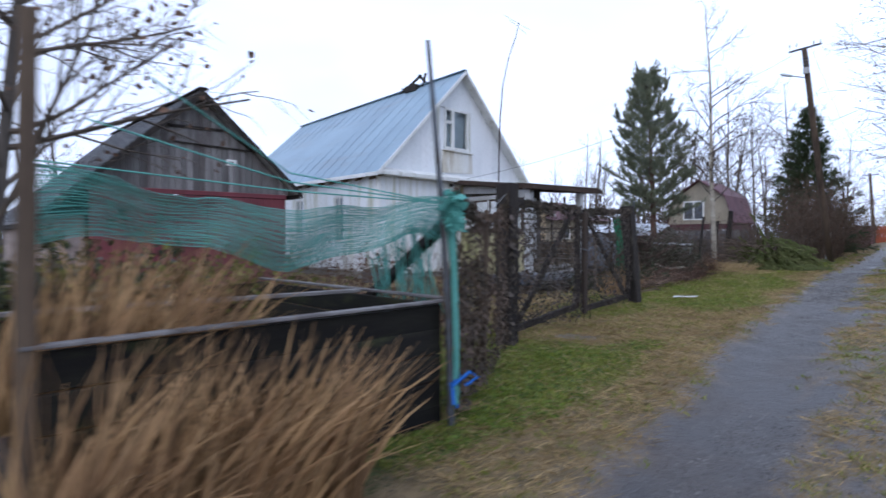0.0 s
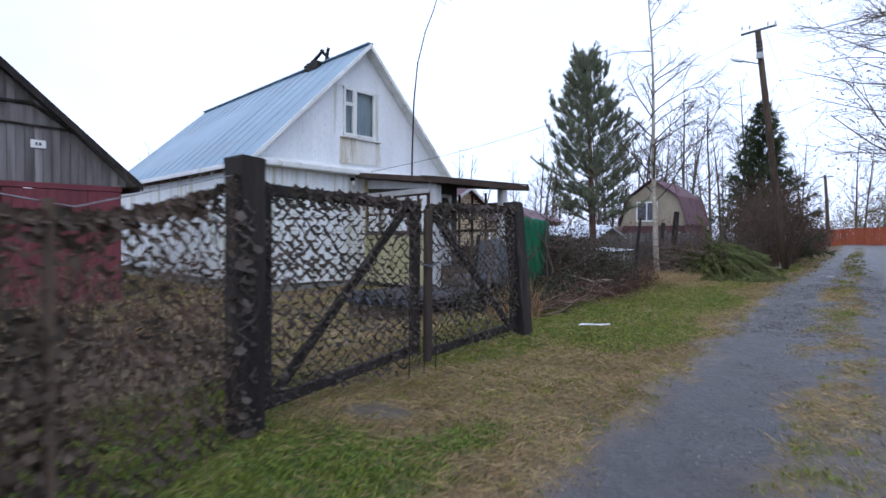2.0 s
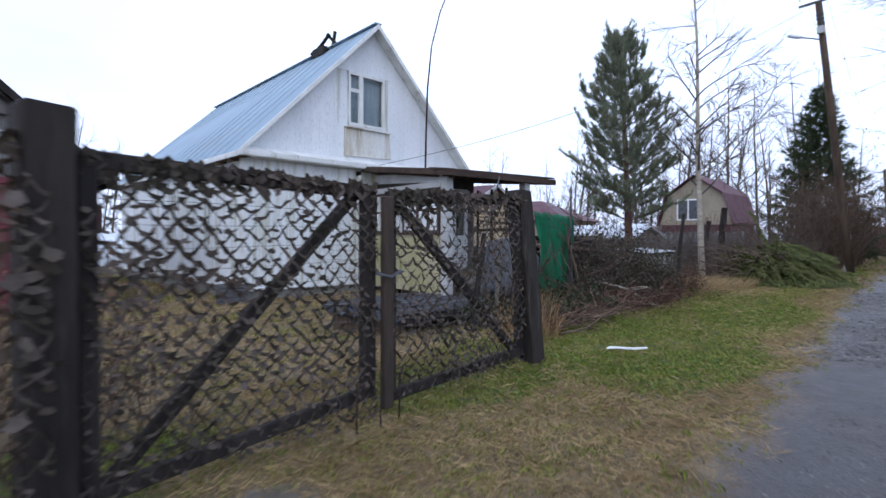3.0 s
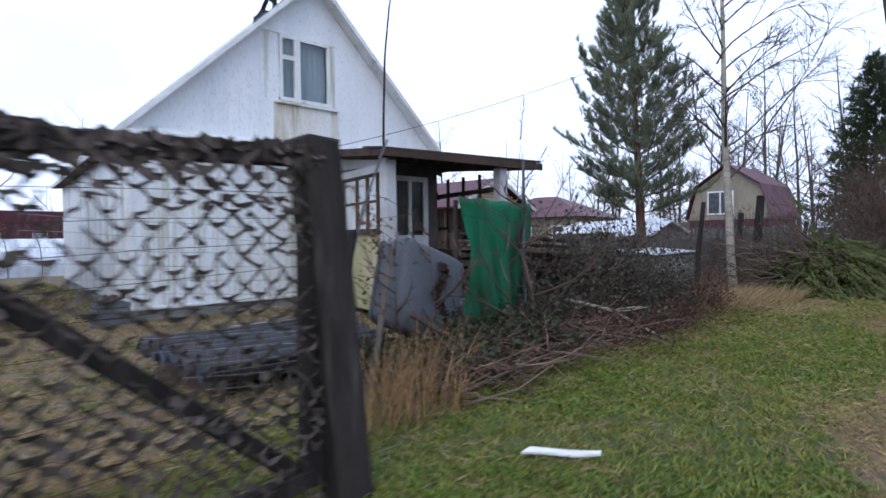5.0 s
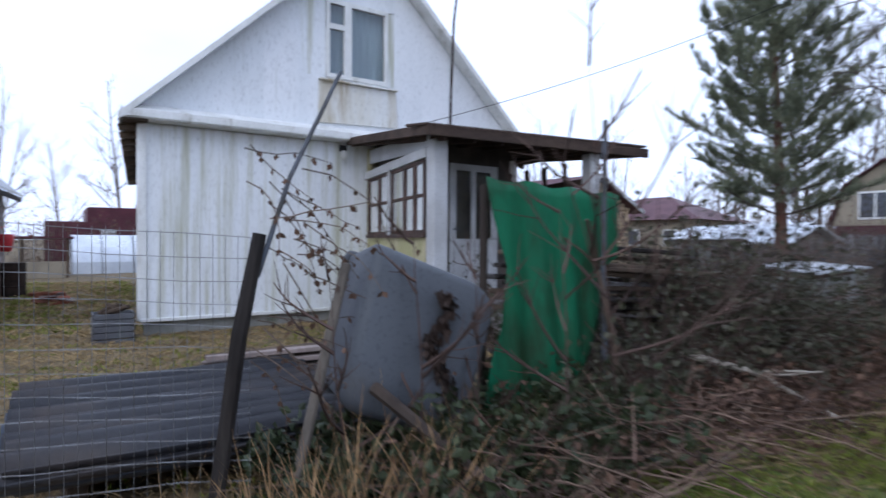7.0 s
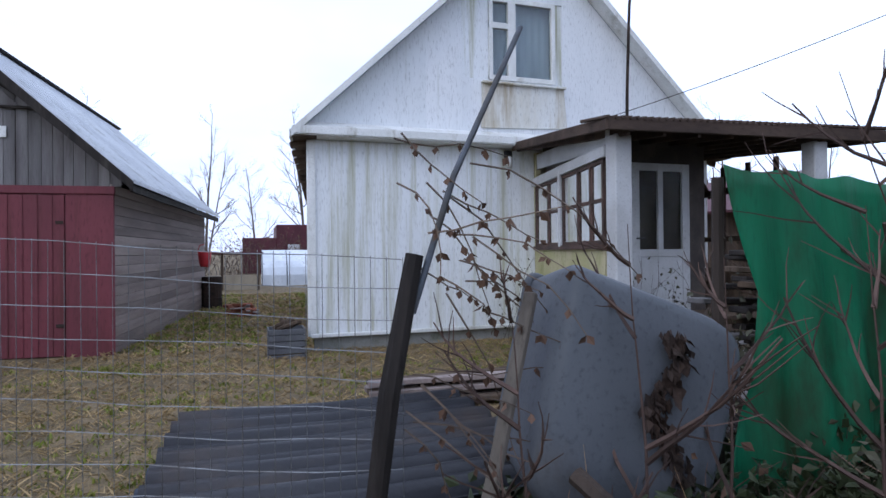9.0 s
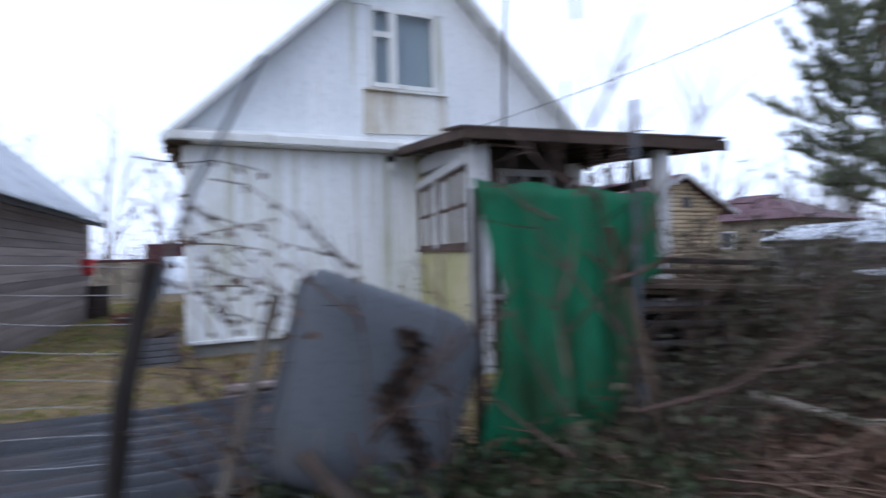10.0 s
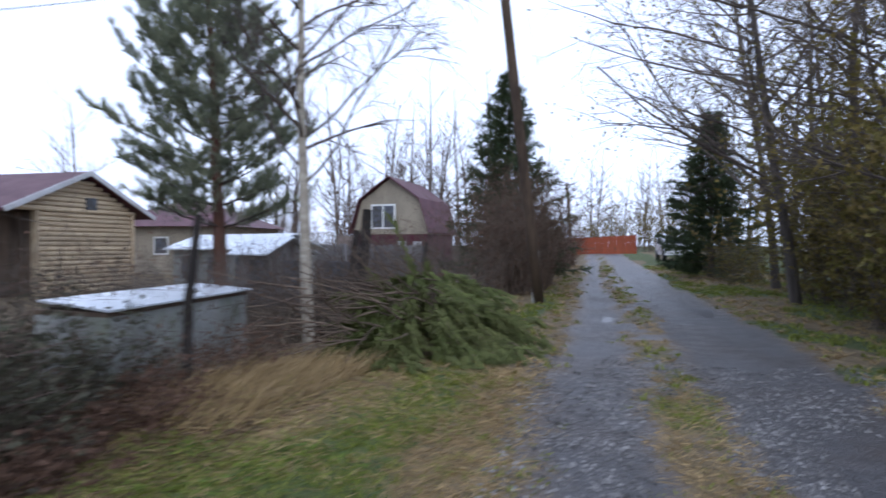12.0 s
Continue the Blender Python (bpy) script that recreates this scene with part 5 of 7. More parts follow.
# ---------- wire fence, tub, green sheet, slate stack ----------
wf = thing("wire_fence", (-5.5, 12.0, 0.0), "sagging galvanised mesh fence tied to a leaning branch", "fence")
o = Vector((-5.5, 12.0, 0.0))
FA, FB = Vector((-6.2, 9.9, 0)), Vector((-5.5, 12.02, 0))
g = Geo()
rng.seed(6)
for j in range(15):
    f = j / 14
    g.tube([FA.lerp(FB, i / 8) - o + Vector((0.02 * math.sin(i * 2 + j), 0, -0.04 + f * (1.5 - 0.14 * i / 8) + 0.006 * math.sin(i * 1.7 + j))) for i in range(9)], [0.0019] * 9, 3, cap=False)
for i in range(44):
    u = i / 43
    b_ = FA.lerp(FB, u) - o
    g.tube([b_ + Vector((0.0, 0, -0.06)), b_ + Vector((0.015 * math.sin(i), 0, 0.6)), b_ + Vector((0, 0, 1.47 - 0.14 * u))], [0.0014] * 3, 3, cap=False)
tagged(part("mesh", g, M_WIRE, wf), kind="stuff")
g = Geo()
g.tube([(-0.02, -0.17, -0.15), (-0.02, -0.09, 0.4), (0.01, -0.03, 0.9), (0.0, 0.06, 1.34)], [0.038, 0.036, 0.037, 0.03], 8)
part("post", g, M_DARKWOOD, wf, "dark leaning branch post")
g = Geo()
g.tube([(0.0, 0.05, 1.15), (-0.01, 0.2, 1.6), (-0.05, 0.47, 2.14)], [0.012, 0.011, 0.01], 7)
part("rod", g, M_STEEL, wf, "slanted thin blue-grey rod")
# a climber withered on the post
rng.seed(61)
cl, cg = Geo(), Geo()
for i in range(26):
    p = Vector((uni(-0.1, 0.05), uni(0.0, 0.3), uni(0.7, 1.75)))
    q, e = limb(cg, p, wander(Vector((0.05, 0.9, -0.35)), 0.5), uni(0.3, 0.8), 0.004, 0.002, 5, 0.3, -0.08, 3)
    for s_ in q[1:]:
        for k in range(2):
            leaf(cl, s_, wander(Vector((0, 0, -1)), 0.7), uni(0.02, 0.045))
tw = thing("withered_climber", (-5.5, 12.0, 0.6), "withered climber with curled dark leaves on the post", "climber", kind="stuff")
for n, gg, mm in (("stems", cg, M_STICK), ("leaves", cl, M_DRYLEAF)):
    gg.v = [(x, y, z - 0.6) for x, y, z in gg.v]
    part(n, gg, mm, tw)


def build_tub():
    """An old bath tipped on its side with its flat bottom turned to the road."""
    t = thing("old_bathtub", (-5.5, 12.95, 0.02), "dull blue-grey old bathtub tipped on its side", "bathtub")
    corners = [Vector((0, -0.30, 1.29)), Vector((0.02, 0.48, 1.0)), Vector((0.08, 0.15, 0.2)), Vector((0.06, -0.52, 0.48))]
    cen = sum(corners, Vector()) / 4

    def outline(scale, x, r=0.12, n=8):
        """A four-cornered outline with rounded corners."""
        pts = []
        for k in range(4):
            c, a, b = corners[k], corners[k - 1], corners[(k + 1) % 4]
            rr = r * (0.45, 1.7, 1.0, 0.9)[k]
            p, q = c + (a - c).normalized() * rr, c + (b - c).normalized() * rr
            for i in range(n + 1):
                f = i / n
                pts.append((p * (1 - f) ** 2 + c * 2 * f * (1 - f) + q * f * f - cen) * scale + cen + Vector((x, 0, 0)))
        return pts

    rings = [outline(0.86, -0.42, 0.1), outline(0.87, -0.4, 0.1), outline(0.95, -0.2), outline(1.0, -0.05), outline(0.96, 0.0), outline(0.88, 0.018), outline(0.45, 0.03)]
    n = len(rings[0])
    g = Geo()
    vs = [p for r in rings for p in r]
    fs = [(j * n + i, j * n + (i + 1) % n, (j + 1) * n + (i + 1) % n, (j + 1) * n + i) for j in range(len(rings) - 1) for i in range(n)]
    fs.append(tuple((len(rings) - 1) * n + i for i in range(n)))
    g.add(vs, fs)
    part("shell", g, M_TUB, t, smooth=True)
    g = Geo()
    g.tube(outline(0.88, -0.42, 0.1) + outline(0.88, -0.42, 0.1)[:1], [0.022] * (n + 1), 6, cap=False)
    part("rim", g, M_TUB, t, smooth=True)
    rng.seed(77)
    r = Geo()
    for i in range(260):
        f = i / 260
        q = cen + Vector((0.03 + uni(0, 0.03), 0.08 + 0.05 * math.sin(f * 9) + uni(-0.045, 0.045) - 0.09 * max(0, math.sin(f * 9 - 1.5)) * uni(0, 1), 0.30 - 0.62 * f))
        leaf(r, q, wander(Vector((0.15, 0.1, -1)), 0.5), uni(0.03, 0.07))
    part("rust_crack", r, M_RUST, t, "flaking rust crack with stuck leaves")


build_tub()


def green_sheet():
    g = Geo()
    nu, nv = 30, 20
    vs = []
    for j in range(nv + 1):
        f = j / nv
        z = 1.69 - 1.5 * f
        left = bent((0, 0.35, 0.6, 1.0), (13.43, 13.56, 13.52, 13.32), f)
        right = bent((0, 0.3, 0.31, 0.75, 1.0), (14.6, 14.56, 14.47, 14.24, 13.62), f)
        for i in range(nu + 1):
            u = i / nu
            y = left + (right - left) * u
            x = -5.62 + 0.022 * math.sin(y * 26) * (0.4 + f) + 0.05 * math.sin(y * 5 + 1) * f + 0.1 * f
            vs.append((x, y, z - 0.05 * u * (1 - f) + 0.012 * math.sin(y * 17) * (f < 0.02)))
    fs = [(j * (nu + 1) + i, j * (nu + 1) + i + 1, (j + 1) * (nu + 1) + i + 1, (j + 1) * (nu + 1) + i) for j in range(nv) for i in range(nu)]
    g.add(vs, fs)
    ob = whole("green_sheet", g, M_GREENSHEET, "crumpled emerald green plastic sheet hung as a screen", "sheet", smooth=True)
    s = ob.modifiers.new("thickness", "SOLIDIFY")
    s.thickness = 0.004


green_sheet()
for x, y, z, t, r, lab in ((-5.75, 13.5, 1.66, 0.02, 0.03, "rough stake behind the green sheet"), (-5.72, 14.42, 1.25, -0.02, 0.08, "dark stake at the end of the green sheet")):
    g = Geo()
    g.tube([(x, y, -0.1), (x + t, y, z)], [r, r * 0.85], 7)
    whole("stake", g, M_OLDBOARD, lab, "stake", "stakes of the screen")
g = Geo()
g.tube([(-5.45, 14.3, 0.0), (-5.5, 14.32, 1.0), (-5.52, 14.35, 2.12)], [0.02, 0.018, 0.017], 6)
whole("steel_rod", g, M_STEEL, "upright grey steel rod behind the screen", "rod")


def slate_stack():
    t = thing("slate_stack", (-7.0, 12.0, -0.15), "stack of dark wet corrugated sheets on timbers", "stack")
    rng.seed(8)
    for k in range(4):
        g = Geo()
        n = 72
        ox, oy, rot = uni(-0.06, 0.06), 0.06 + uni(-0.06, 0.06), radians(uni(-2, 2))
        vs = []
        for i in range(n + 1):
            x = -0.85 + 1.75 * i / n
            zz = 0.32 + k * 0.035 + 0.06 * math.sin(i * 2 * math.pi / 12) + 0.03 * (x - 0.2)
            droop = -0.09 * max(0, x - 0.45)
            for s in (-0.95, 0.0, 0.95):
                px, py = x + ox, s + oy
                vs.append((px * math.cos(rot) - py * math.sin(rot), px * math.sin(rot) + py * math.cos(rot), zz + droop + (0.02 if s else 0)))
        fs = [(i * 3 + j, i * 3 + j + 1, i * 3 + 4 + j, i * 3 + 3 + j) for i in range(n) for j in (0, 1)]
        g.add(vs, fs)
        ob = part("sheet", g, M_ETERNIT if k % 3 != 1 else M_BLUESHEET, t, smooth=True)
        s = ob.modifiers.new("thickness", "SOLIDIFY")
        s.thickness = 0.008
    for y in (-0.7, 0.1, 0.75):
        g = Geo()
        g.beam((-0.8, y, 0.14), (0.62, y + 0.1, 0.12), 0.1, 0.3, 0.01)
        part("bearer", g, M_BROWNWOOD, t)
    g = Geo()
    g.beam((0.95, -0.6, 0.06), (0.8, 0.9, 0.08), 0.09, 0.07, 0.01)
    part("loose_board", g, M_GREYWOOD, t)


slate_stack()

# boards stacked beyond the screen
pb = thing("board_pile", (-6.3, 15.1, -0.05), "slumped pile of dark rotting boards", "pile")
rng.seed(15)
for i in range(64):
    g = Geo()
    z = 0.08 + (i // 8) * 0.145 + uni(-0.03, 0.03)
    x = uni(-0.35, 0.5)
    tilt = uni(-0.15, 0.12) - 0.12 * (i > 28)
    L_ = uni(0.6, 1.0)
    g.beam((x, -L_, z - tilt), (x + uni(-0.25, 0.25), L_, z + tilt * -1 - 0.1), uni(0.1, 0.17), 0.035, 0.006)
    part("board", g, rng.choice((M_DARKWOOD, M_DARKWOOD, M_BROWNWOOD, M_GREYWOOD)), pb)
# low stack and trough near the house
lb = thing("board_stack", (-9.1, 13.6, -0.16), "low stack of rough boards in the yard", "stack")
for i in range(8):
    g = Geo()
    g.beam((uni(-0.3, -0.1) + 0.12 * (i % 3), -1.0, 0.08 + 0.09 * (i // 3)), (uni(-0.2, 0) + 0.12 * (i % 3), 1.0, 0.1 + 0.09 * (i // 3)), 0.13, 0.05, 0.006)
    part("board", g, M_SIDEWOOD if i % 2 else M_BROWNWOOD, lb)
# crate and bucket
cr = thing("crate", (-12.45, 12.02, -0.16), "grey slatted plastic crate full of rubble", "crate")
for k in range(5):
    g = Geo()
    z = 0.03 + k * 0.09
    for a, b in (((-0.22, -0.25), (0.22, -0.25)), ((0.22, -0.25), (0.22, 0.25)), ((0.22, 0.25), (-0.22, 0.25)), ((-0.22, 0.25), (-0.22, -0.25))):
        g.beam((*a, z), (*b, z), 0.02, 0.075, 0.004)
    part("slat_ring", g, M_CRATE, cr)
g = Geo()
rng.seed(16)
for i in range(14):
    g.beam((uni(-0.15, 0.1), uni(-0.2, 0.1), 0.42), (uni(-0.1, 0.2), uni(-0.1, 0.22), uni(0.46, 0.56)), 0.08, 0.05, 0.01)
part("rubble", g, M_BROWNWOOD, cr)
g = Geo()
g.tube([(-19.6, 10.42, 1.02), (-19.6, 10.42, 1.1), (-19.6, 10.42, 1.42)], [0.1, 0.13, 0.17], 14)
g.tube([(-19.6, 10.26, 1.42), (-19.6, 10.3, 1.56), (-19.6, 10.42, 1.6)], [0.01] * 3, 5)
whole("bucket", g, M_BUCKET, "red plastic bucket hung on the shed wall", "bucket", smooth=True)
# odds and ends by the shed's far corner
bl = thing("old_barrel", (-20.9, 10.5, -0.16), "dark dented barrel at the corner of the shed", "barrel")
g = Geo()
g.tube([(0, 0, 0), (0, 0, 0.28), (0, 0, 0.3), (0, 0, 0.32), (0, 0, 0.58), (0, 0, 0.6), (0, 0, 0.62), (0, 0, 0.88)], [0.27, 0.27, 0.285, 0.27, 0.27, 0.285, 0.27, 0.27], 18)
part("drum", g, M_RUST, bl)
rng.seed(18)
rp = thing("rubble_heap", (-19.2, 11.3, -0.16), "small heap of broken red bricks and boards in the yard", "heap", kind="stuff")
g = Geo()
for i in range(26):
    m = Matrix.Translation((uni(-0.9, 0.9), uni(-0.35, 0.35), uni(0.02, 0.18))) @ Matrix.Rotation(uni(0, 3), 4, "Z") @ Matrix.Rotation(uni(-0.4, 0.4), 4, "X")
    g.box((-0.12, -0.06, -0.035), (0.12, 0.06, 0.035), 0.006, m)
part("bricks", g, M_BRICK, rp)
g = Geo()
for i in range(7):
    g.beam((uni(-1.2, 0), uni(-0.4, 0.4), 0.06), (uni(0.2, 1.3), uni(-0.4, 0.4), uni(0.1, 0.26)), 0.1, 0.03, 0.005)
part("boards", g, M_SIDEWOOD, rp)
g = Geo()
rng.seed(17)
sz = ground_z(-3.5, 12.05) + 0.02
g.slab([(-3.56, 11.80, sz), (-3.43, 11.86, sz + 0.012), (-3.30, 11.95, sz + 0.004), (-3.20, 12.04, sz + 0.016), (-3.22, 12.07, sz + 0.02), (-3.36, 12.00, sz + 0.006), (-3.55, 11.87, sz + 0.014)], (0, 0, 0.012))
ob = whole("litter_scrap", g, M_WHITE, "crumpled white scrap lying on the grass", "litter")


# ---------- brambles and sticks along the plot ----------
thicket("bramble_bush", (-6.3, -5.2, 14.0, 17.2), 480, 0.78, "dark tangle of brambles with small leaves", M_REDTWIG, M_BRAMBLE, 13000, 51, 0.045, 0.005, 0.7)
thicket("bramble_bush", (-6.6, -5.35, 15.3, 16.8), 380, 1.18, "tall dark leafy brambles beside the board pile", M_REDTWIG, M_BRAMBLE, 9000, 52, 0.05, 0.006, 0.45)
thicket("bramble_bush", (-5.8, -4.85, 12.2, 14.2), 230, 0.38, "low ivy-like growth under the bathtub", M_REDTWIG, M_IVY, 15000, 53, 0.055, 0.005, 0.7)
thicket("twig_bush", (-5.5, -4.6, 12.4, 16.4), 420, 0.5, "bare red-brown bramble stems", M_REDTWIG, M_DRYLEAF, 1500, 54, 0.045, 0.005, 0.9)
thicket("twig_bush", (-5.6, -4.75, 14.6, 18.4), 330, 0.36, "low bare stems with withered leaves", M_REDTWIG, M_DRYLEAF, 14000, 55, 0.04, 0.004, 0.9)
thicket("bare_bush", (-6.2, -5.35, 18.4, 20.8), 170, 0.62, "low brown twigs before the cement box", M_STICK, M_DRYLEAF, 1800, 62, 0.04, 0.005, 0.6)
thicket("bare_bush", (-8.8, -6.4, 18.5, 24.5), 720, 1.5, "grey leafless bushes behind the birch", M_TWIG, M_DRYLEAF, 2600, 56, 0.04, 0.006, 0.35)
thicket("bare_bush", (-7.0, -4.6, 22.5, 27.5), 620, 1.4, "brown leafless bushes behind the brushwood", M_TWIG, M_DRYLEAF, 2400, 57, 0.04, 0.006, 0.35)
thicket("bare_bush", (-13, -7.5, 15.5, 24), 330, 1.1, "low bare scrub in the neighbouring plot", M_TWIG, M_BRAMBLE, 3600, 58, 0.05, 0.006, 0.4)
thicket("brown_bush", (-5.6, -3.9, 29.5, 33.5), 800, 2.7, "tall red-brown leafless shrub", M_STICK, M_DRYLEAF, 9000, 59, 0.06, 0.008, 0.22)
thicket("bramble_bush", (-6.9, -5.5, 16.6, 18.4), 200, 0.8, "dark leafy brambles by the cement box", M_REDTWIG, M_BRAMBLE, 7000, 63, 0.05, 0.005, 0.5)
thicket("brown_bush", (-5.4, -4.3, 38, 46), 380, 1.7, "brown leafless shrubs along the far track", M_STICK, M_DRYLEAF, 5000, 64, 0.07, 0.009, 0.3)
thicket("bare_bush", (-16, -8, 33, 42), 420, 1.8, "grey scrub between the far plots", M_TWIG, M_DRYLEAF, 2000, 60, 0.06, 0.01, 0.3)


def stick(name, pts, r, mat, label, side=0):
    g = Geo()
    n = len(pts)
    g.tube(pts, [r * (1 - 0.5 * i / (n - 1)) for i in range(n)], 6)
    if side:
        rng.seed(side)
        for i in range(3):
            a = rng.randrange(1, n - 1)
            limb(g, Vector(pts[a]), wander((Vector(pts[a + 1]) - Vector(pts[a])).normalized(), 0.7), uni(0.2, 0.5), r * 0.45, r * 0.2, 4, 0.2, 0, 4)
    return whole(name, g, mat, label, "branch", "fallen branches")


G = ground_z
stick("fallen_branch", [(-5.35, 12.55, 0.62), (-4.95, 12.75, 0.38), (-4.55, 12.95, 0.12)], 0.032, M_OLDBOARD, "thick brown branch leaning against the bathtub")
stick("fallen_branch", [(-5.3, 14.9, 0.55), (-5.0, 15.3, 0.42), (-4.7, 15.65, 0.16), (-4.5, 15.8, 0.06)], 0.026, M_PALESTICK, "pale barkless branch in the brambles", 3)
stick("fallen_branch", [(-5.3, 14.25, 0.0), (-5.32, 14.22, 0.7), (-5.45, 14.2, 1.15), (-5.4, 14.05, 1.45)], 0.025, M_BROWNWOOD, "upright bare branch before the screen", 4)
stick("fallen_branch", [(-4.6, 12.4, 0.1), (-4.55, 13.0, 0.2), (-4.5, 13.7, 0.16), (-4.6, 14.3, 0.2)], 0.014, M_STICK, "long pale stick lying on stems", 5)
stick("fallen_branch", [(-4.4, 12.2, 0.08), (-4.3, 12.7, 0.12), (-4.4, 13.3, 0.2)], 0.012, M_STICK, "thin pale stick on the grass edge", 6)
M_CANE = surface("tan_dead_canes", (0.21, 0.145, 0.105), (0.11, 0.066, 0.052), 3, 0.85, 0.3, 40, island=0.6, blotch=0.3)
rng.seed(66)
sg = Geo()
for i in range(330):
    y = 12.2 + 2.6 * uni(0, 1) ** 1.1
    x = uni(-5.2, -4.35 - 0.1 * (y - 12.2))
    p = Vector((x, y, G(x, y) + uni(0.02, 0.22)))
    ang = uni(0, 6.28)
    limb(sg, p, Vector((math.cos(ang), math.sin(ang), uni(-0.2, 0.6))).normalized(), uni(0.25, 0.75), uni(0.003, 0.009), 0.002, 4, 0.22, -0.03, 4)
whole("dead_sticks", sg, M_CANE, "scattered dead sticks and canes in the brambles", "sticks", kind="stuff")
g = Geo()
g.beam((-5.36, 12.12, 0.02), (-5.55, 12.5, 1.2), 0.05, 0.03, 0.006)
whole("leaning_board", g, M_OLDWOOD, "weathered grey board leaning on the old bathtub", "board")
# sparse saplings before the porch
for i, (x, y, h) in enumerate(((-5.25, 12.75, 1.5), (-5.3, 13.1, 1.35), (-5.05, 13.55, 1.5), (-5.3, 12.45, 1.3), (-5.2, 14.6, 1.7), (-4.95, 13.9, 2.3), (-5.0, 14.25, 2.1))):
    bare_tree("sapling", (x, y, G(x, y)), h, "thin leafless sapling before the bathtub", M_REDTWIG, M_REDTWIG, (0.12 * (i % 2) - 0.05, 0.1 - 0.08 * i), 70 + i, 1, 0.009, 0.25, 6, 0.42, 0.1, group="saplings", fine=1)


# ---------- pile of cut green branches ----------
def brush_pile():
    rng.seed(81)
    cx, cy = -4.35, 22.2
    t = thing("brush_pile", (cx, cy, G(cx, cy)), "heap of cut green spruce branches and bare sticks", "pile", kind="stuff")
    b, nd = Geo(), Geo()
    for i in range(260):
        a = uni(0, 6.28)
        rr = uni(0, 1) ** 0.6
        x, y = math.cos(a) * rr * 0.85, math.sin(a) * rr * 1.3
        top = 1.05 * (1 - rr ** 2 * 0.85)
        p = Vector((x, y, top * uni(0.3, 1.0)))
        d = Vector((math.cos(a) * 0.7 + 0.5, math.sin(a) * 0.6 - 0.4, uni(-0.5, 0.15))).normalized()
        q, e = limb(b, p, d, uni(0.5, 1.1), 0.011, 0.004, 5, 0.1, -0.08, 4)
        for j in range(20):
            kk = uni(0.1, 1) * 4.99
            c = int(kk)
            s = q[c].lerp(q[c + 1], kk - c)
            if s.z < 0.02:
                s.z = uni(0.02, 0.1)
            tuft(nd, s, wander(e, 0.55), uni(0.12, 0.22), 7, 0.45)
    for i in range(130):
        p = Vector((uni(-1.1, 0.4), uni(-1.7, 1.2), uni(0.15, 0.9)))
        limb(b, p, wander(Vector((-0.4, -0.8, 0.25)), 0.5), uni(0.6, 1.5), 0.012, 0.004, 5, 0.12, 0, 4)
    part("sticks", b, M_STICK, t)
    part("needles", nd, M_CUTSPRUCE, t)


brush_pile()

# ---------- trees ----------
pine_tree((-8.85, 23.6, G(-8.85, 23.6)), 8.1)
spruce_tree((-5.9, 36.0, G(-5.9, 36)), 7.6, 2.5, 91, "tall dark spruce behind the power pole")
spruce_tree((1.25, 38.2, G(1.25, 38.2)), 6.2, 2.0, 92, "dense dark spruce at the edge of the track")
birch = bare_tree("birch_tree", (-6.0, 21.9, G(-6, 21.9)), 9.5, "slender white-barked birch with bare drooping twigs", M_BIRCHBARK, M_BIRCHTWIG, (-0.085, 0.02), 104, 1, 0.09, 0.26, 26, 0.2, -0.02, fine=3, spread=0.75)
rng.seed(140)
fg, tips_ = Geo(), []
for d_, ln_, z_ in ((Vector((0.75, 0.45, 1)), 3.3, 2.3), (Vector((0.95, 0.4, 0.75)), 2.4, 3.0), (Vector((-0.7, -0.3, 1)), 2.6, 2.6), (Vector((1.0, 0.2, 0.8)), 2.6, 4.0), (Vector((0.9, -0.3, 0.8)), 2.2, 4.8)):
    q_, e_ = limb(fg, Vector((-0.075 * z_, 0.02 * z_, z_)), d_.normalized(), ln_, 0.022, 0.005, 9, 0.18, 0.01, 6)
    twigs(fg, q_, e_, 0.95, 0.008, 2, 9, 0.7, -0.04, tips_)
part("side_stem", fg, M_BARK, birch, "dark forked side stems")
bare_tree("bare_tree", (-6.8, 1.9, G(-6.8, 1.9)), 6.5, "bare old apple tree with crooked dark limbs", M_BARK, M_TWIG, (0.05, 0.05), 102, 1, 0.1, 0.2, 32, 0.42, 0.0, leafy=M_DRYLEAF, leaves=1100, fine=3)
right = ((1.9, 29.3, 11.5, -0.17, -0.04, 0.13), (2.9, 26.4, 10.5, -0.12, 0.0, 0.11), (3.3, 23.6, 9.0, 0.04, 0.03, 0.12), (2.4, 33.5, 11.0, -0.1, 0.05, 0.13), (4.6, 27.5, 10.0, 0.0, 0.0, 0.14), (3.7, 31.0, 11.0, -0.05, 0.0, 0.14), (5.2, 22.5, 9.0, 0.0, 0.05, 0.12), (4.2, 36.5, 11.0, 0, 0, 0.14), (6.4, 30.5, 10.5, 0, 0, 0.14))
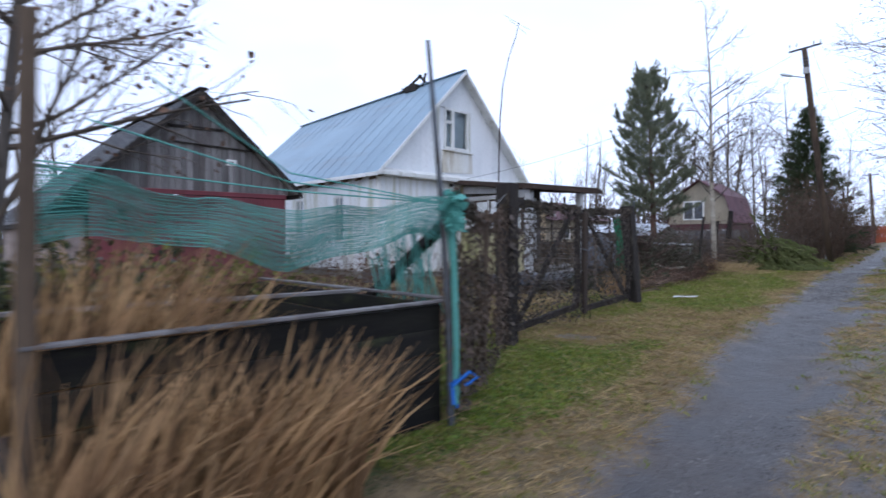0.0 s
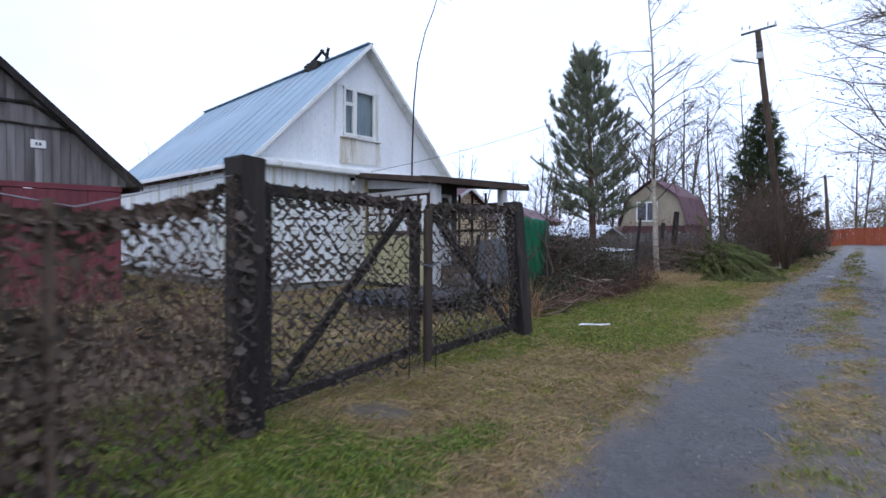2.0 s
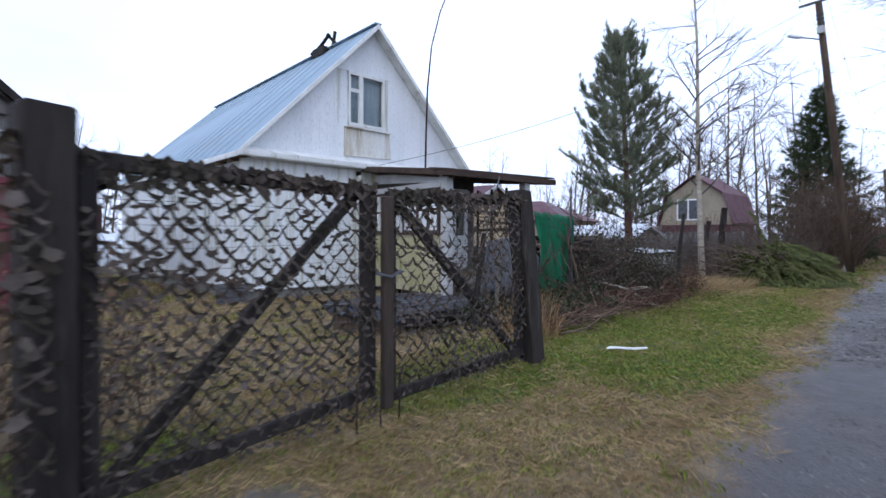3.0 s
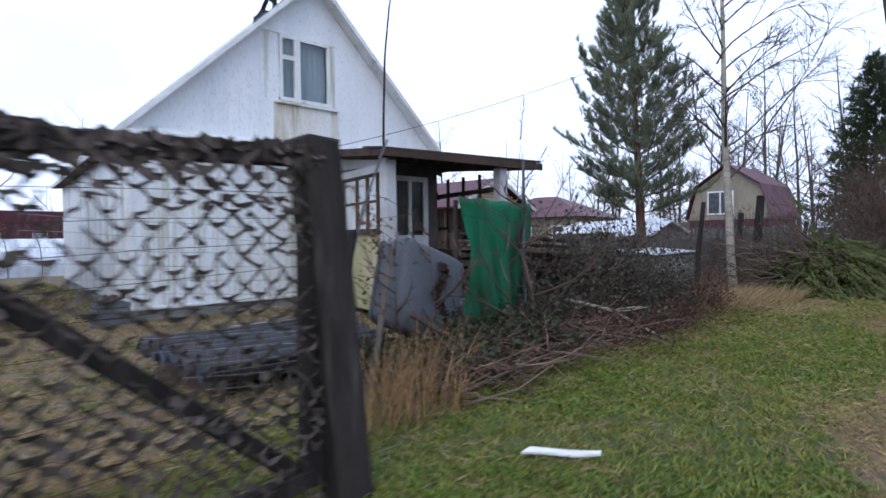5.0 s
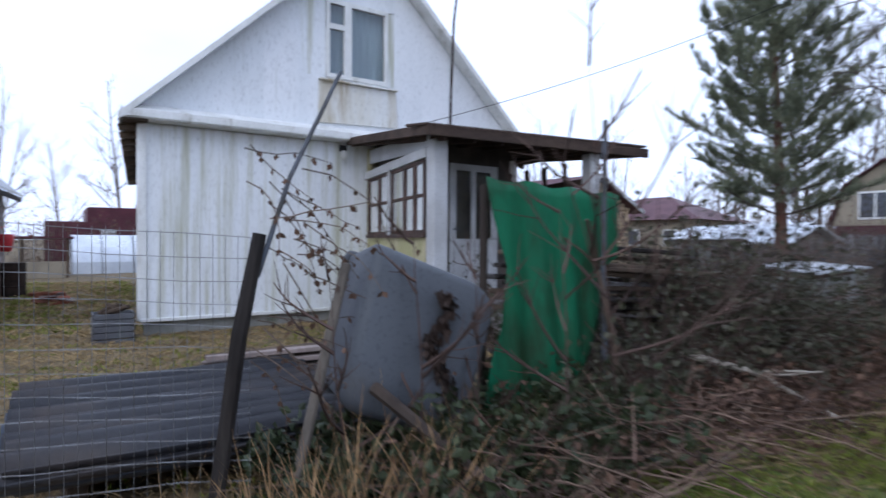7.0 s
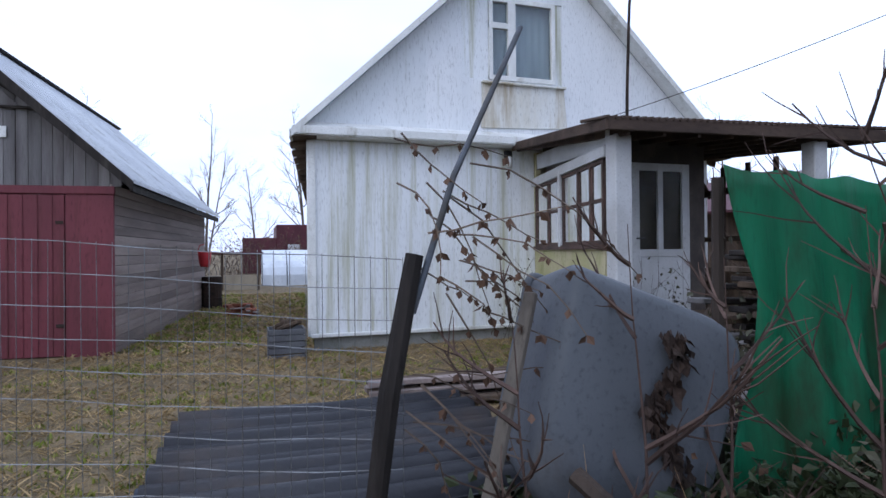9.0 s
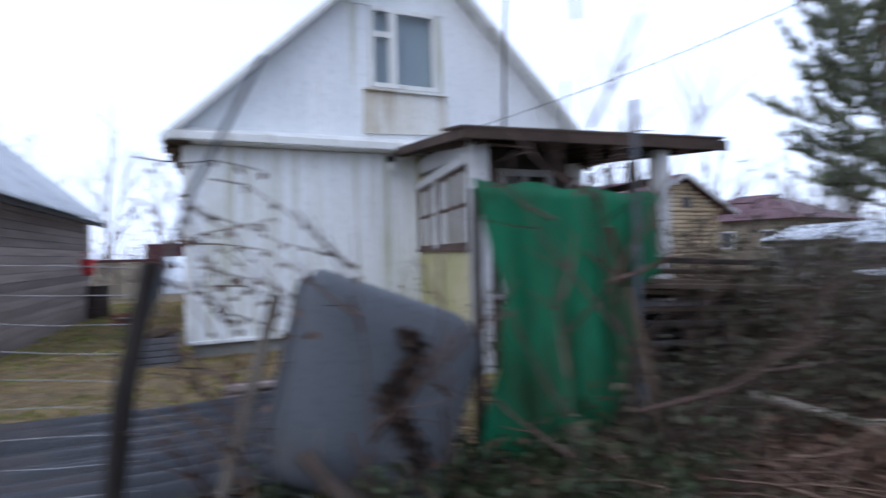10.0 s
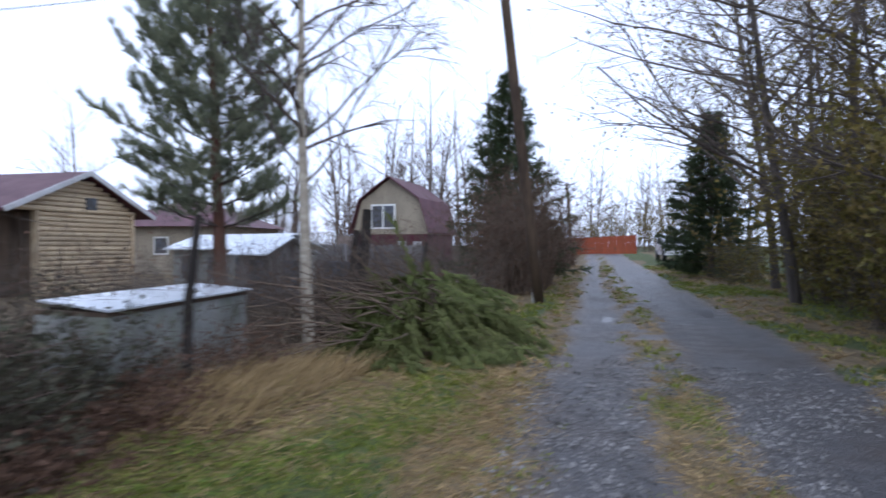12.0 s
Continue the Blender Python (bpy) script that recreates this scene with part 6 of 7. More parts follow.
for i, (x, y, h, lx, ly, r) in enumerate(right):
    alder = bare_tree("alder_tree", (x, y, G(x, y)), h, "bare grey alder with a few yellow-green leaves" if i < 5 else "bare grey alder in the roadside wood", M_BARK, M_TWIG, (lx, ly), 110 + i, 2 if i % 3 == 1 else 1, r, 0.18, 24, 0.44 if i in (0, 1, 3) else 0.32, 0.05, leafy=M_YELLOWLEAF, leaves=3500, group="roadside alders", fine=3 if i < 4 else 2)
    if i < 2:
        og, ends = Geo(), []
        for z_, ln_, dy in ((3.6, 3.4, -0.2), (4.8, 4.4, -0.5), (5.6, 4.8, 0.1), (6.6, 4.6, -0.3), (7.6, 4.0, 0.2), (8.4, 3.2, -0.4)):
            q_, e_ = limb(og, Vector((lx * z_, ly * z_, z_)), Vector((-1, dy, 0.35)).normalized(), ln_, 0.034, 0.007, 9, 0.13, -0.01, 5)
            twigs(og, q_, e_, 1.1, 0.009, 2, 8, 0.7, -0.03, ends)
        part("overhanging_limb", og, M_TWIG, alder, "long bare limbs hanging over the track")
for k, bx in enumerate(((2.0, 3.6, 19.5, 26.0), (2.2, 4.6, 25.5, 33.0), (3.8, 7.5, 18.0, 30.0))):
    thicket("roadside_bush", bx, 420, 2.9 + 0.5 * k, "tangled undergrowth with yellow-green leaves", M_TWIG, M_YELLOWLEAF, 26000, 120 + k, 0.09, 0.008, 0.3)
thicket("roadside_bush", (1.0, 2.4, 34, 37), 110, 1.3, "low yellowish shrubs by the spruce", M_TWIG, M_YELLOWLEAF, 2500, 125, 0.06, 0.007, 0.3)

# far woods: one bare tree, copied
far_a = bare_tree("far_birch", (-20, 62, G(-20, 62)), 9.5, "far leafless birch in the misty wood", M_TWIG, M_TWIG, (0, 0), 131, 2, 0.1, 0.25, 10, 0.25, 0.08, group="far birches", fine=2)
far_b = bare_tree("far_birch", (-26, 66, G(-26, 66)), 8.0, "far leafless birch with a spreading crown", M_BIRCHTWIG, M_BIRCHTWIG, (0, 0), 132, 1, 0.1, 0.2, 14, 0.33, 0.06, group="far birches", fine=2)
rng.seed(133)
spots = [(-9 - i * 1.9 + uni(-0.8, 0.8), 70 + uni(-12, 14) + i * 0.4) for i in range(20)]
spots += [(-30 - i * 3.5 + uni(-1, 1), 62 - i * 2.2 + uni(-5, 8)) for i in range(15)]
spots += [(uni(-7, 9), uni(84, 105)) for i in range(14)]
spots += [(3 + uni(0, 5), 42 + i * 4 + uni(-1, 1)) for i in range(7)]
spots += [(uni(-24, -8), uni(50, 62)) for i in range(16)]
spots += [(-55 - uni(0, 12), -6 + i * 4.5) for i in range(8)]
for i, (x, y) in enumerate(spots):
    c = copy_thing(far_a if i % 2 else far_b, pose(x, y, G(x, y), 0, 0, uni(0, 360)))
    k = uni(1.1, 1.65)
    c.scale = (k, k, k)
thicket("far_scrub", (-34, -8, 52, 62), 500, 3.2, "brown scrub in front of the far wood", M_TWIG, M_DRYLEAF, 6000, 134, 0.12, 0.016, 0.3)
thicket("far_scrub", (-8, 6, 74, 80), 420, 4.0, "yellowish scrub beyond the orange fence", M_TWIG, M_YELLOWLEAF, 9000, 135, 0.14, 0.016, 0.3)
thicket("far_scrub", (-48, -44, 6, 22), 260, 2.4, "grey scrub behind the back plots", M_TWIG, M_DRYLEAF, 3000, 136, 0.12, 0.014, 0.3)


# ---------- power pole and wires ----------
def power_pole():
    b, t = Vector((-3.66, 28.2, 0.12)), Vector((-4.3, 26.4, 8.35))
    p = thing("power_pole", tuple(b), "leaning wooden power pole with a street lamp and insulators", "pole")
    d = t - b
    g = Geo()
    g.tube([d * f for f in (-0.03, 0.25, 0.5, 0.75, 1.0)], [0.135, 0.125, 0.115, 0.105, 0.095], 10)
    part("pole", g, M_BROWNWOOD, p, smooth=True)
    g = Geo()
    g.box((-0.16, -0.14, -0.2), (0.0, 0.06, 1.3), 0.02)
    part("concrete_stub", g, M_FOUND, p, "grey concrete footing post")
    g = Geo()
    g.beam(d + Vector((-0.5, -0.1, -0.05)), d + Vector((0.55, 0.1, 0.12)), 0.06, 0.07)
    arm = part("crossarm", g, M_STEEL, p)
    for s in (-0.48, -0.25, 0.3, 0.52):
        g = Geo()
        c = d + Vector((s, 0.1 * s, 0.06))
        g.tube([c, c + Vector((0, 0, 0.08)), c + Vector((0, 0, 0.1)), c + Vector((0, 0, 0.2))], [0.012, 0.012, 0.04, 0.03], 8)
        part("insulator", g, M_WHITE, arm)
    g = Geo()
    c = d * 0.9
    g.box((c.x - 0.1, c.y - 0.2, c.z - 0.1), (c.x + 0.1, c.y - 0.08, c.z + 0.12), 0.01)
    part("junction_box", g, M_DOORGREY, p, "small grey junction box")
    for k in (0.925, 0.94, 0.955):
        g = Geo()
        g.tube([d * k, d * (k + 0.006)], [0.115, 0.115], 10)
        part("clamp", g, M_STEEL, p)
    g = Geo()
    c = d * 0.87
    g.tube([c, c + Vector((-0.3, -0.05, 0.1)), c + Vector((-0.55, -0.1, 0.17))], [0.02] * 3, 6)
    lamp = part("lamp_arm", g, M_STEEL, p)
    g = Geo()
    g.tube([c + Vector((-0.5, -0.09, 0.17)), c + Vector((-0.62, -0.1, 0.2)), c + Vector((-0.85, -0.15, 0.27)), c + Vector((-0.92, -0.16, 0.29))], [0.03, 0.06, 0.055, 0.02], 8)
    part("lamp_head", g, M_TIN, lamp, "pale street lamp head", smooth=True)


power_pole()


def wire(a, b, sag, label):
    a, b = Vector(a), Vector(b)
    g = Geo()
    g.tube([a.lerp(b, i / 24) - Vector((0, 0, 4 * sag * (i / 24) * (1 - i / 24))) for i in range(25)], [0.006] * 25, 4)
    whole("power_line", g, M_BLACK, label, "cable", "overhead cables")


wire((-12.6, 15.9, 3.15), (-4.7, 26.45, 8.2), 0.55, "thin overhead cable running to the white house")
wire((-4.1, 26.5, 8.4), (-6.9, 67.9, 7.3), 0.6, "overhead cable along the track")
wire((-4.6, 26.4, 8.4), (-7.3, 67.9, 7.3), 0.6, "overhead cable along the track")
p2 = thing("far_power_pole", (-6.5, 67.0, G(-6.5, 67)), "far wooden power pole by the orange fence", "pole")
g = Geo()
g.tube([(0, 0, -0.2), (-0.2, 0.3, 3.5), (-0.45, 0.7, 6.5)], [0.16, 0.14, 0.11], 8)
part("pole", g, M_BROWNWOOD, p2)
g = Geo()
g.beam((-1.0, 0.7, 6.3), (0.2, 0.7, 6.35), 0.07, 0.07)
part("crossarm", g, M_STEEL, p2)

# ---------- neighbouring plots ----------
cf = thing("cold_frame", (-6.62, 19.75, 0.0), "long grey cement box with a wet tin lid", "box", rz=9.5)
g = Geo()
g.box((-0.35, -1.3, -0.2), (0.36, 1.3, 0.92), 0.015)
part("body", g, M_PALEBOX, cf)
g = Geo()
g.slab([(-0.4, -1.2, 1.02), (0.42, -1.34, 0.95), (0.42, 1.34, 0.95), (-0.4, 1.36, 1.02)], (0, 0, 0.02))
part("lid", g, M_TIN, cf, "shiny tin lid with leaves")
g = Geo()
g.slab([(0.37, -1.3, 0.9), (0.37, 1.3, 0.9), (-0.36, 1.3, 0.92), (-0.36, -1.3, 0.92)], (0, 0, 0.04))
part("rim", g, M_BROWNWOOD, cf)
for x, y, h, r, lab in ((-5.52, 18.9, 1.62, 0.045, "dark weathered stake by the cement box"), (-6.35, 24.3, 2.15, 0.11, "dark blue-grey leaning post in the scrub"), (-7.3, 25.8, 1.9, 0.09, "dark post in the neighbouring fence"), (-5.9, 26.3, 1.5, 0.06, "thin dark post in the scrub")):
    g = Geo()
    g.tube([(x, y, G(x, y) - 0.2), (x + 0.03, y, G(x, y) + h * 0.5), (x + 0.1, y + 0.05, G(x, y) + h)], [r, r * 0.95, r * 0.8], 7)
    whole("fence_stake", g, M_DARKWOOD, lab, "stake", "stakes in the scrub")


def plank_fence(x0, y0, x1, y1, h, name, mat, label, w=0.14, gap=0.02, z=None):
    f = thing(name, (x0, y0, G(x0, y0)), label, "fence")
    d = Vector((x1 - x0, y1 - y0, 0))
    n = int(d.length / (w + gap))
    rng.seed(int(abs(x0 * 10)) + 1)
    dz = G(x1, y1) - G(x0, y0)
    for i in range(n):
        a, b = d * (i / n), d * ((i + w / (w + gap)) / n)
        hh = h + uni(-0.04, 0.04) * (mat is not M_ORANGE)
        g = Geo()
        zb = dz * i / n
        nn = Vector((d.y, -d.x, 0)).normalized() * 0.025
        g.slab([a + Vector((0, 0, zb)), b + Vector((0, 0, zb)), b + Vector((0, 0, zb + hh)), a + Vector((0, 0, zb + hh))], nn)
        part("board", g, mat, f)
    for k in (0.3, 0.8):
        g = Geo()
        g.beam(Vector((0, 0, h * k)) + Vector((d.y, -d.x, 0)).normalized() * -0.03, d + Vector((0, 0, dz + h * k)) + Vector((d.y, -d.x, 0)).normalized() * -0.03, 0.05, 0.08)
        part("rail", g, mat, f)


plank_fence(-7.6, 68.0, -1.0, 68.0, 1.62, "orange_fence", M_ORANGE, "orange painted board fence across the end of the track", 0.22, 0.012)
plank_fence(-16.5, 38.5, -7.2, 30.2, 1.5, "grey_fence", M_GREYWOOD, "dark grey board fence of the neighbouring plot", 0.2, 0.03)
plank_fence(-5.2, 45.0, -6.2, 64.0, 1.5, "red_brown_fence", M_MAROON, "red-brown fence along the far track", 0.25, 0.02)


def log_house():
    h = thing("log_house", (-19.0, 29.4, 0.0), "honey-coloured log cabin with a maroon metal roof", "house", rz=5.5)
    W = 2.25
    for k in range(17):
        z = 0.05 + k * 0.155
        g = Geo()
        g.tube([(-0.05, -1.75, z), (-0.05, W, z)], [0.085, 0.085], 8)
        part("log", g, M_LOG, h)
    for k in range(7):
        z = 2.7 + k * 0.155
        s = 2.55 * (1 - (k + 0.6) / 8.2)
        g = Geo()
        g.tube([(0.0, -s, z), (0.0, s, z)], [0.085, 0.085], 8)
        part("log", g, M_LOG, h)
    g = Geo()
    g.box((-6, -1.7, -0.1), (-0.08, W, 2.65))
    part("core", g, M_BROWNWOOD, h)
    g = Geo()
    g.box((-0.7, -2.7, 0), (-0.62, -1.72, 2.6))
    part("porch_wall", g, M_BROWNWOOD, h, "dark recessed porch wall")
    for y in (-1.72, W):
        g = Geo()
        g.box((-0.12, y - 0.07, 0), (0.08, y + 0.07, 2.65), 0.01)
        part("corner_board", g, M_LOG, h)
    for s in (-1, 1):
        g = Geo()
        g.slab([(0.35, 0, 4.0), (0.35, s * 3.05, 2.62), (-6.5, s * 3.05, 2.62), (-6.5, 0, 4.0)][::-s], (0, 0, -0.08))
        r = part("roof", g, M_MAROON, h)
        g = Geo()
        g.beam((0.37, 0, 3.95), (0.37, s * 3.05, 2.57), 0.05, 0.16)
        part("bargeboard", g, M_DOORGREY, r)
    g = Geo()
    g.box((-0.15, 0.1, 2.75), (0.1, 0.55, 3.15), 0.01)
    part("vent_window", g, M_STEEL, h)


log_house()


def hipped_house():
    h = thing("red_roofed_house", (-24.5, 41.0, 0.1), "low beige house with a hipped dark red roof", "house", rz=10)
    g = Geo()
    g.box((-3.5, -3.2, -0.2), (3.5, 3.2, 2.45))
    part("wall", g, M_BEIGE, h)
    g = Geo()
    g.add([(-4, -3.7, 2.4), (4, -3.7, 2.4), (4, 3.7, 2.4), (-4, 3.7, 2.4), (-0.8, 0, 3.85), (0.8, 0, 3.85)], [(0, 1, 5, 4), (1, 2, 5), (2, 3, 4, 5), (3, 0, 4), (3, 2, 1, 0)])
    part("roof", g, M_MAROON, h)
    for y in (-2.2, -0.8, 1.2):
        g = Geo()
        g.box((3.5, y, 1.0), (3.54, y + 0.8, 1.9), 0.01)
        w = part("window", g, M_WHITE, h)
        g = Geo()
        g.box((3.541, y + 0.08, 1.08), (3.55, y + 0.72, 1.82))
        part("pane", g, M_STEEL, w)
    for x in (-2.4, -0.2, 1.9):
        g = Geo()
        g.box((x, -3.24, 1.0), (x + 0.8, -3.2, 1.9), 0.01)
        w = part("window", g, M_WHITE, h)
        g = Geo()
        g.box((x + 0.08, -3.25, 1.08), (x + 0.72, -3.241, 1.82))
        part("pane", g, M_STEEL, w)


hipped_house()


def gambrel_house():
    h = thing("gambrel_house", (-14.5, 45.0, 0.2), "cream mansard cottage with dark red roof and maroon walls", "house")
    prof = [(-2.3, 2.0), (-1.75, 3.9), (0, 5.15), (1.75, 3.9), (2.3, 2.0)]
    g = Geo()
    g.slab([(x, 0.0, z) for x, z in prof], (0, 5.0, 0))
    part("gable", g, M_BEIGE, h, "cream boarded gable")
    g = Geo()
    g.box((-2.2, 0.02, -0.3), (2.2, 5.0, 2.0))
    part("wall", g, M_MAROON, h, "maroon lower wall")
    for (xa, za), (xb, zb) in zip(prof, prof[1:]):
        g = Geo()
        g.slab([(xa * 1.04, -0.3, za + 0.04), (xb * 1.04, -0.3, zb + 0.04), (xb * 1.04, 5.3, zb + 0.04), (xa * 1.04, 5.3, za + 0.04)], (0, 0, 0.07))
        part("roof", g, M_MAROON, h)
    g = Geo()
    g.box((-1.15, -0.05, 2.3), (0.35, 0.0, 3.7), 0.01)
    w = part("window", g, M_WHITE, h)
    for a, b in ((-1.05, -0.45), (-0.35, 0.25)):
        g = Geo()
        g.box((a, -0.06, 2.4), (b, -0.052, 3.6))
        part("pane", g, M_STEEL, w)
    for x in (0.5, 1.4):
        g = Geo()
        g.box((x, -0.03, 0.4), (x + 0.5, 0.0, 1.6), 0.01)
        part("window", g, M_DOORGREY, h)
    g = Geo()
    g.box((-3.0, -0.6, -0.2), (-2.2, 0.6, 1.9))
    part("annexe", g, M_SIDEWOOD, h)


gambrel_house()


def low_shed(name, x, y, rz, w, d, z, label, wallm):
    s = thing(name, (x, y, G(x, y)), label, "shed", rz=rz)
    g = Geo()
    g.box((-w / 2, -d / 2, -0.2), (w / 2, d / 2, z))
    part("wall", g, wallm, s)
    for k in (-1, 1):
        g = Geo()
        g.slab([(-w / 2 - 0.2, 0, z + 0.42), (-w / 2 - 0.2, k * (d / 2 + 0.25), z - 0.04), (w / 2 + 0.2, k * (d / 2 + 0.25), z - 0.04), (w / 2 + 0.2, 0, z + 0.42)][::k], (0, 0, 0.04))
        part("roof", g, M_TIN, s, "white sheet roof")
    g = Geo()
    g.slab([(w / 2, -d / 2, z), (w / 2, d / 2, z), (w / 2, 0, z + 0.38)], (-0.05, 0, 0))
    part("gable", g, wallm, s)
    g = Geo()
    g.slab([(-w / 2, -d / 2, z), (-w / 2, d / 2, z), (-w / 2, 0, z + 0.38)], (0.05, 0, 0))
    part("gable", g, wallm, s)
    for i in range(3):
        g = Geo()
        a = -w / 2 + 0.5 + i * 1.4
        g.box((a, -d / 2 - 0.03, 0.5), (a + 0.8, -d / 2, 1.2), 0.01)
        part("window", g, M_STEEL, s)


low_shed("greenhouse_shed", -13.3, 30.2, -17, 4.6, 1.9, 1.45, "low grey outbuilding with a white sheet roof", M_PALEBOX)
low_shed("garden_hut", -10.9, 28.3, -17, 1.3, 1.3, 1.35, "small pale hut beside the outbuilding", M_GREYWOOD)


def greenhouse():
    t = thing("polytunnel", (-33, 14.3, -0.15), "white arched polycarbonate greenhouse", "greenhouse")
    n = 14
    g = Geo()
    vs = []
    for i in range(n + 1):
        a = math.pi * i / n
        for y in (-2.3, 2.3):
            vs.append((1.4 * math.cos(a), y, 1.65 * math.sin(a) ** 0.8))
    g.add(vs, [(2 * i, 2 * i + 1, 2 * i + 3, 2 * i + 2) for i in range(n)])
    g.add(vs[0::2], [tuple(range(n + 1))])
    part("cover", g, M_TIN, t)
    for y in (-2.3, -1.2, 0, 1.2, 2.3):
        g = Geo()
        g.tube([(1.42 * math.cos(math.pi * i / n), y, 1.67 * math.sin(math.pi * i / n) ** 0.8) for i in range(n + 1)], [0.02] * (n + 1), 4)
        part("hoop", g, M_STEEL, t)


greenhouse()
rb = thing("maroon_building", (-52, 16.5, -0.2), "far maroon building with a stepped roof", "building")
for lo, hi in (((-3, -3.2, 0), (3, 4, 3.7)), ((-3, -5.6, 0), (3, -3.2, 2.7))):
    g = Geo()
    g.box(lo, hi, 0.05)
    part("block", g, M_MAROON, rb)
for y in (-2.4, 0.2):
    g = Geo()
    g.box((3.0, y, 1.2), (3.04, y + 0.9, 2.2), 0.01)
    part("window", g, M_DOORGREY, rb)
yp = thing("yard_pen", (-29, 10.2, -0.15), "low yellowish board pen with a dark roof", "pen")
g = Geo()
g.box((-0.05, -1.2, 0.0), (0.05, 1.6, 0.62), 0.01)
part("panel", g, M_BEIGE, yp)
for y in (-1.2, 0.2, 1.6):
    g = Geo()
    g.box((-0.06, y - 0.05, 0), (0.06, y + 0.05, 1.5), 0.01)
    part("post", g, M_BROWNWOOD, yp)
g = Geo()
g.slab([(-1.2, -1.4, 1.45), (0.3, -1.4, 1.5), (0.3, 1.8, 1.5), (-1.2, 1.8, 1.45)], (0, 0, 0.06))
part("roof", g, M_MAROON, yp)


def parked_car(x, y, rz):
    c = thing("car", (x, y, G(x, y)), "white car parked beside the track", "car", rz=rz)
    g = Geo()
    prof = [(-2.1, 0.35), (-2.15, 0.75), (-1.9, 0.95), (-1.2, 1.0), (-0.6, 1.42), (0.9, 1.45), (1.6, 1.0), (2.05, 0.9), (2.1, 0.35)]
    g.slab([(-0.85, a, z) for a, z in prof], (1.7, 0, 0))
    part("body", g, M_WHITECAR, c)
    g = Geo()
    g.slab([(-0.87, -1.05, 1.02), (-0.87, -0.55, 1.36), (-0.87, 0.85, 1.38), (-0.87, 1.4, 1.02)], (1.74, 0, 0))
    part("side_windows", g, M_BLACK, c)
    g = Geo()
    g.slab([(-0.72, -1.2, 1.03), (0.72, -1.2, 1.03), (0.66, -0.66, 1.4), (-0.66, -0.66, 1.4)], (0, -0.03, 0.02))
    part("windscreen", g, M_BLACK, c)
    for sx in (-0.8, 0.8):
        for sy in (-1.35, 1.3):
            g = Geo()
            g.tube([(sx - 0.1, sy, 0.31), (sx + 0.1, sy, 0.31)], [0.31, 0.31], 16)
            part("wheel", g, M_BLACK, c)
        g = Geo()
        g.box((sx - 0.16, -2.17, 0.68), (sx + 0.1, -2.1, 0.82), 0.02)
        part("headlight", g, M_TIN, c)


parked_car(1.0, 52.5, 5)


# ---------- grass, straw and stones on the ground ----------
def blades(name, count, area, keep, h, w, mat, label, seed, lay=0.3, clump=8, spread=0.035, category="grass"):
    """Many short blades in small tufts, placed where keep() allows."""
    rs = np.random.RandomState(seed)
    x0, x1, y0, y1 = area
    tufts = count // clump
    cx, cy = rs.uniform(x0, x1, tufts * 8), rs.uniform(y0, y1, tufts * 8)
    ok = rs.rand(tufts * 8) < keep(on_grid(cx, cy), cx, cy)
    cx, cy = cx[ok][:tufts], cy[ok][:tufts]
    size = np.repeat(rs.uniform(0.6, 1.35, len(cx)), clump)
    x = np.repeat(cx, clump) + rs.normal(0, spread, len(cx) * clump)
    y = np.repeat(cy, clump) + rs.normal(0, spread, len(cy) * clump)
    n = len(x)
    z = on_grid(x, y)[:, 4] - 0.004
    a = rs.uniform(0, 6.283, n)
    hh, ww = h * size * rs.uniform(0.5, 1.3, n), w * rs.uniform(0.6, 1.3, n)
    ca, sa = np.cos(a) * ww, np.sin(a) * ww
    lx, ly = rs.uniform(-1, 1, n) * lay * hh, rs.uniform(-1, 1, n) * lay * hh
    tip = z + hh * max(0.25, 1 - 0.25 * lay)
    V = np.stack([np.stack([x - ca, y - sa, z], 1), np.stack([x + ca, y + sa, z], 1), np.stack([x + lx * 0.5 + ca * 0.9, y + ly * 0.5 + sa * 0.9, z + (tip - z) * 0.65], 1), np.stack([x + lx, y + ly, tip], 1)], 1).reshape(-1, 3)
    k = np.arange(n) * 4
    F = np.stack([k, k + 1, k + 2, k, k + 2, k + 3], 1).reshape(-1, 3)
    me = bpy.data.meshes.new(name)
    me.vertices.add(len(V))
    me.vertices.foreach_set("co", V.astype(np.float32).ravel())
    me.loops.add(F.size)
    me.loops.foreach_set("vertex_index", F.astype(np.int32).ravel())
    me.polygons.add(len(F))
    me.polygons.foreach_set("loop_start", (np.arange(len(F)) * 3).astype(np.int32))
    me.update(calc_edges=True)
    me.validate()
    me.materials.append(mat)
    return tagged(new(name, me), label, category, kind="stuff")


def want_green(q, x, y):
    return q[:, 1] * (1 - q[:, 0]) ** 2 * (1 - q[:, 3]) + 0.10 * (1 - q[:, 0]) * (1 - q[:, 3])


def want_straw(q, x, y):
    return (q[:, 2] * 0.85 + 0.2) * (1 - q[:, 0]) ** 2 * (1 - q[:, 3])


def want_broad(q, x, y):
    return (q[:, 1] > 0.45) * (q[:, 0] < 0.3) * (0.5 + 0.5 * np.sin(x * 2.1 + np.sin(y * 1.3) * 2))


def want_litter(q, x, y):
    return np.clip(1.3 - np.abs(x + 4.85 - 0.12 * np.sin(y * 3)) / (0.55 + 0.25 * (y > 14.5)), 0, 1)


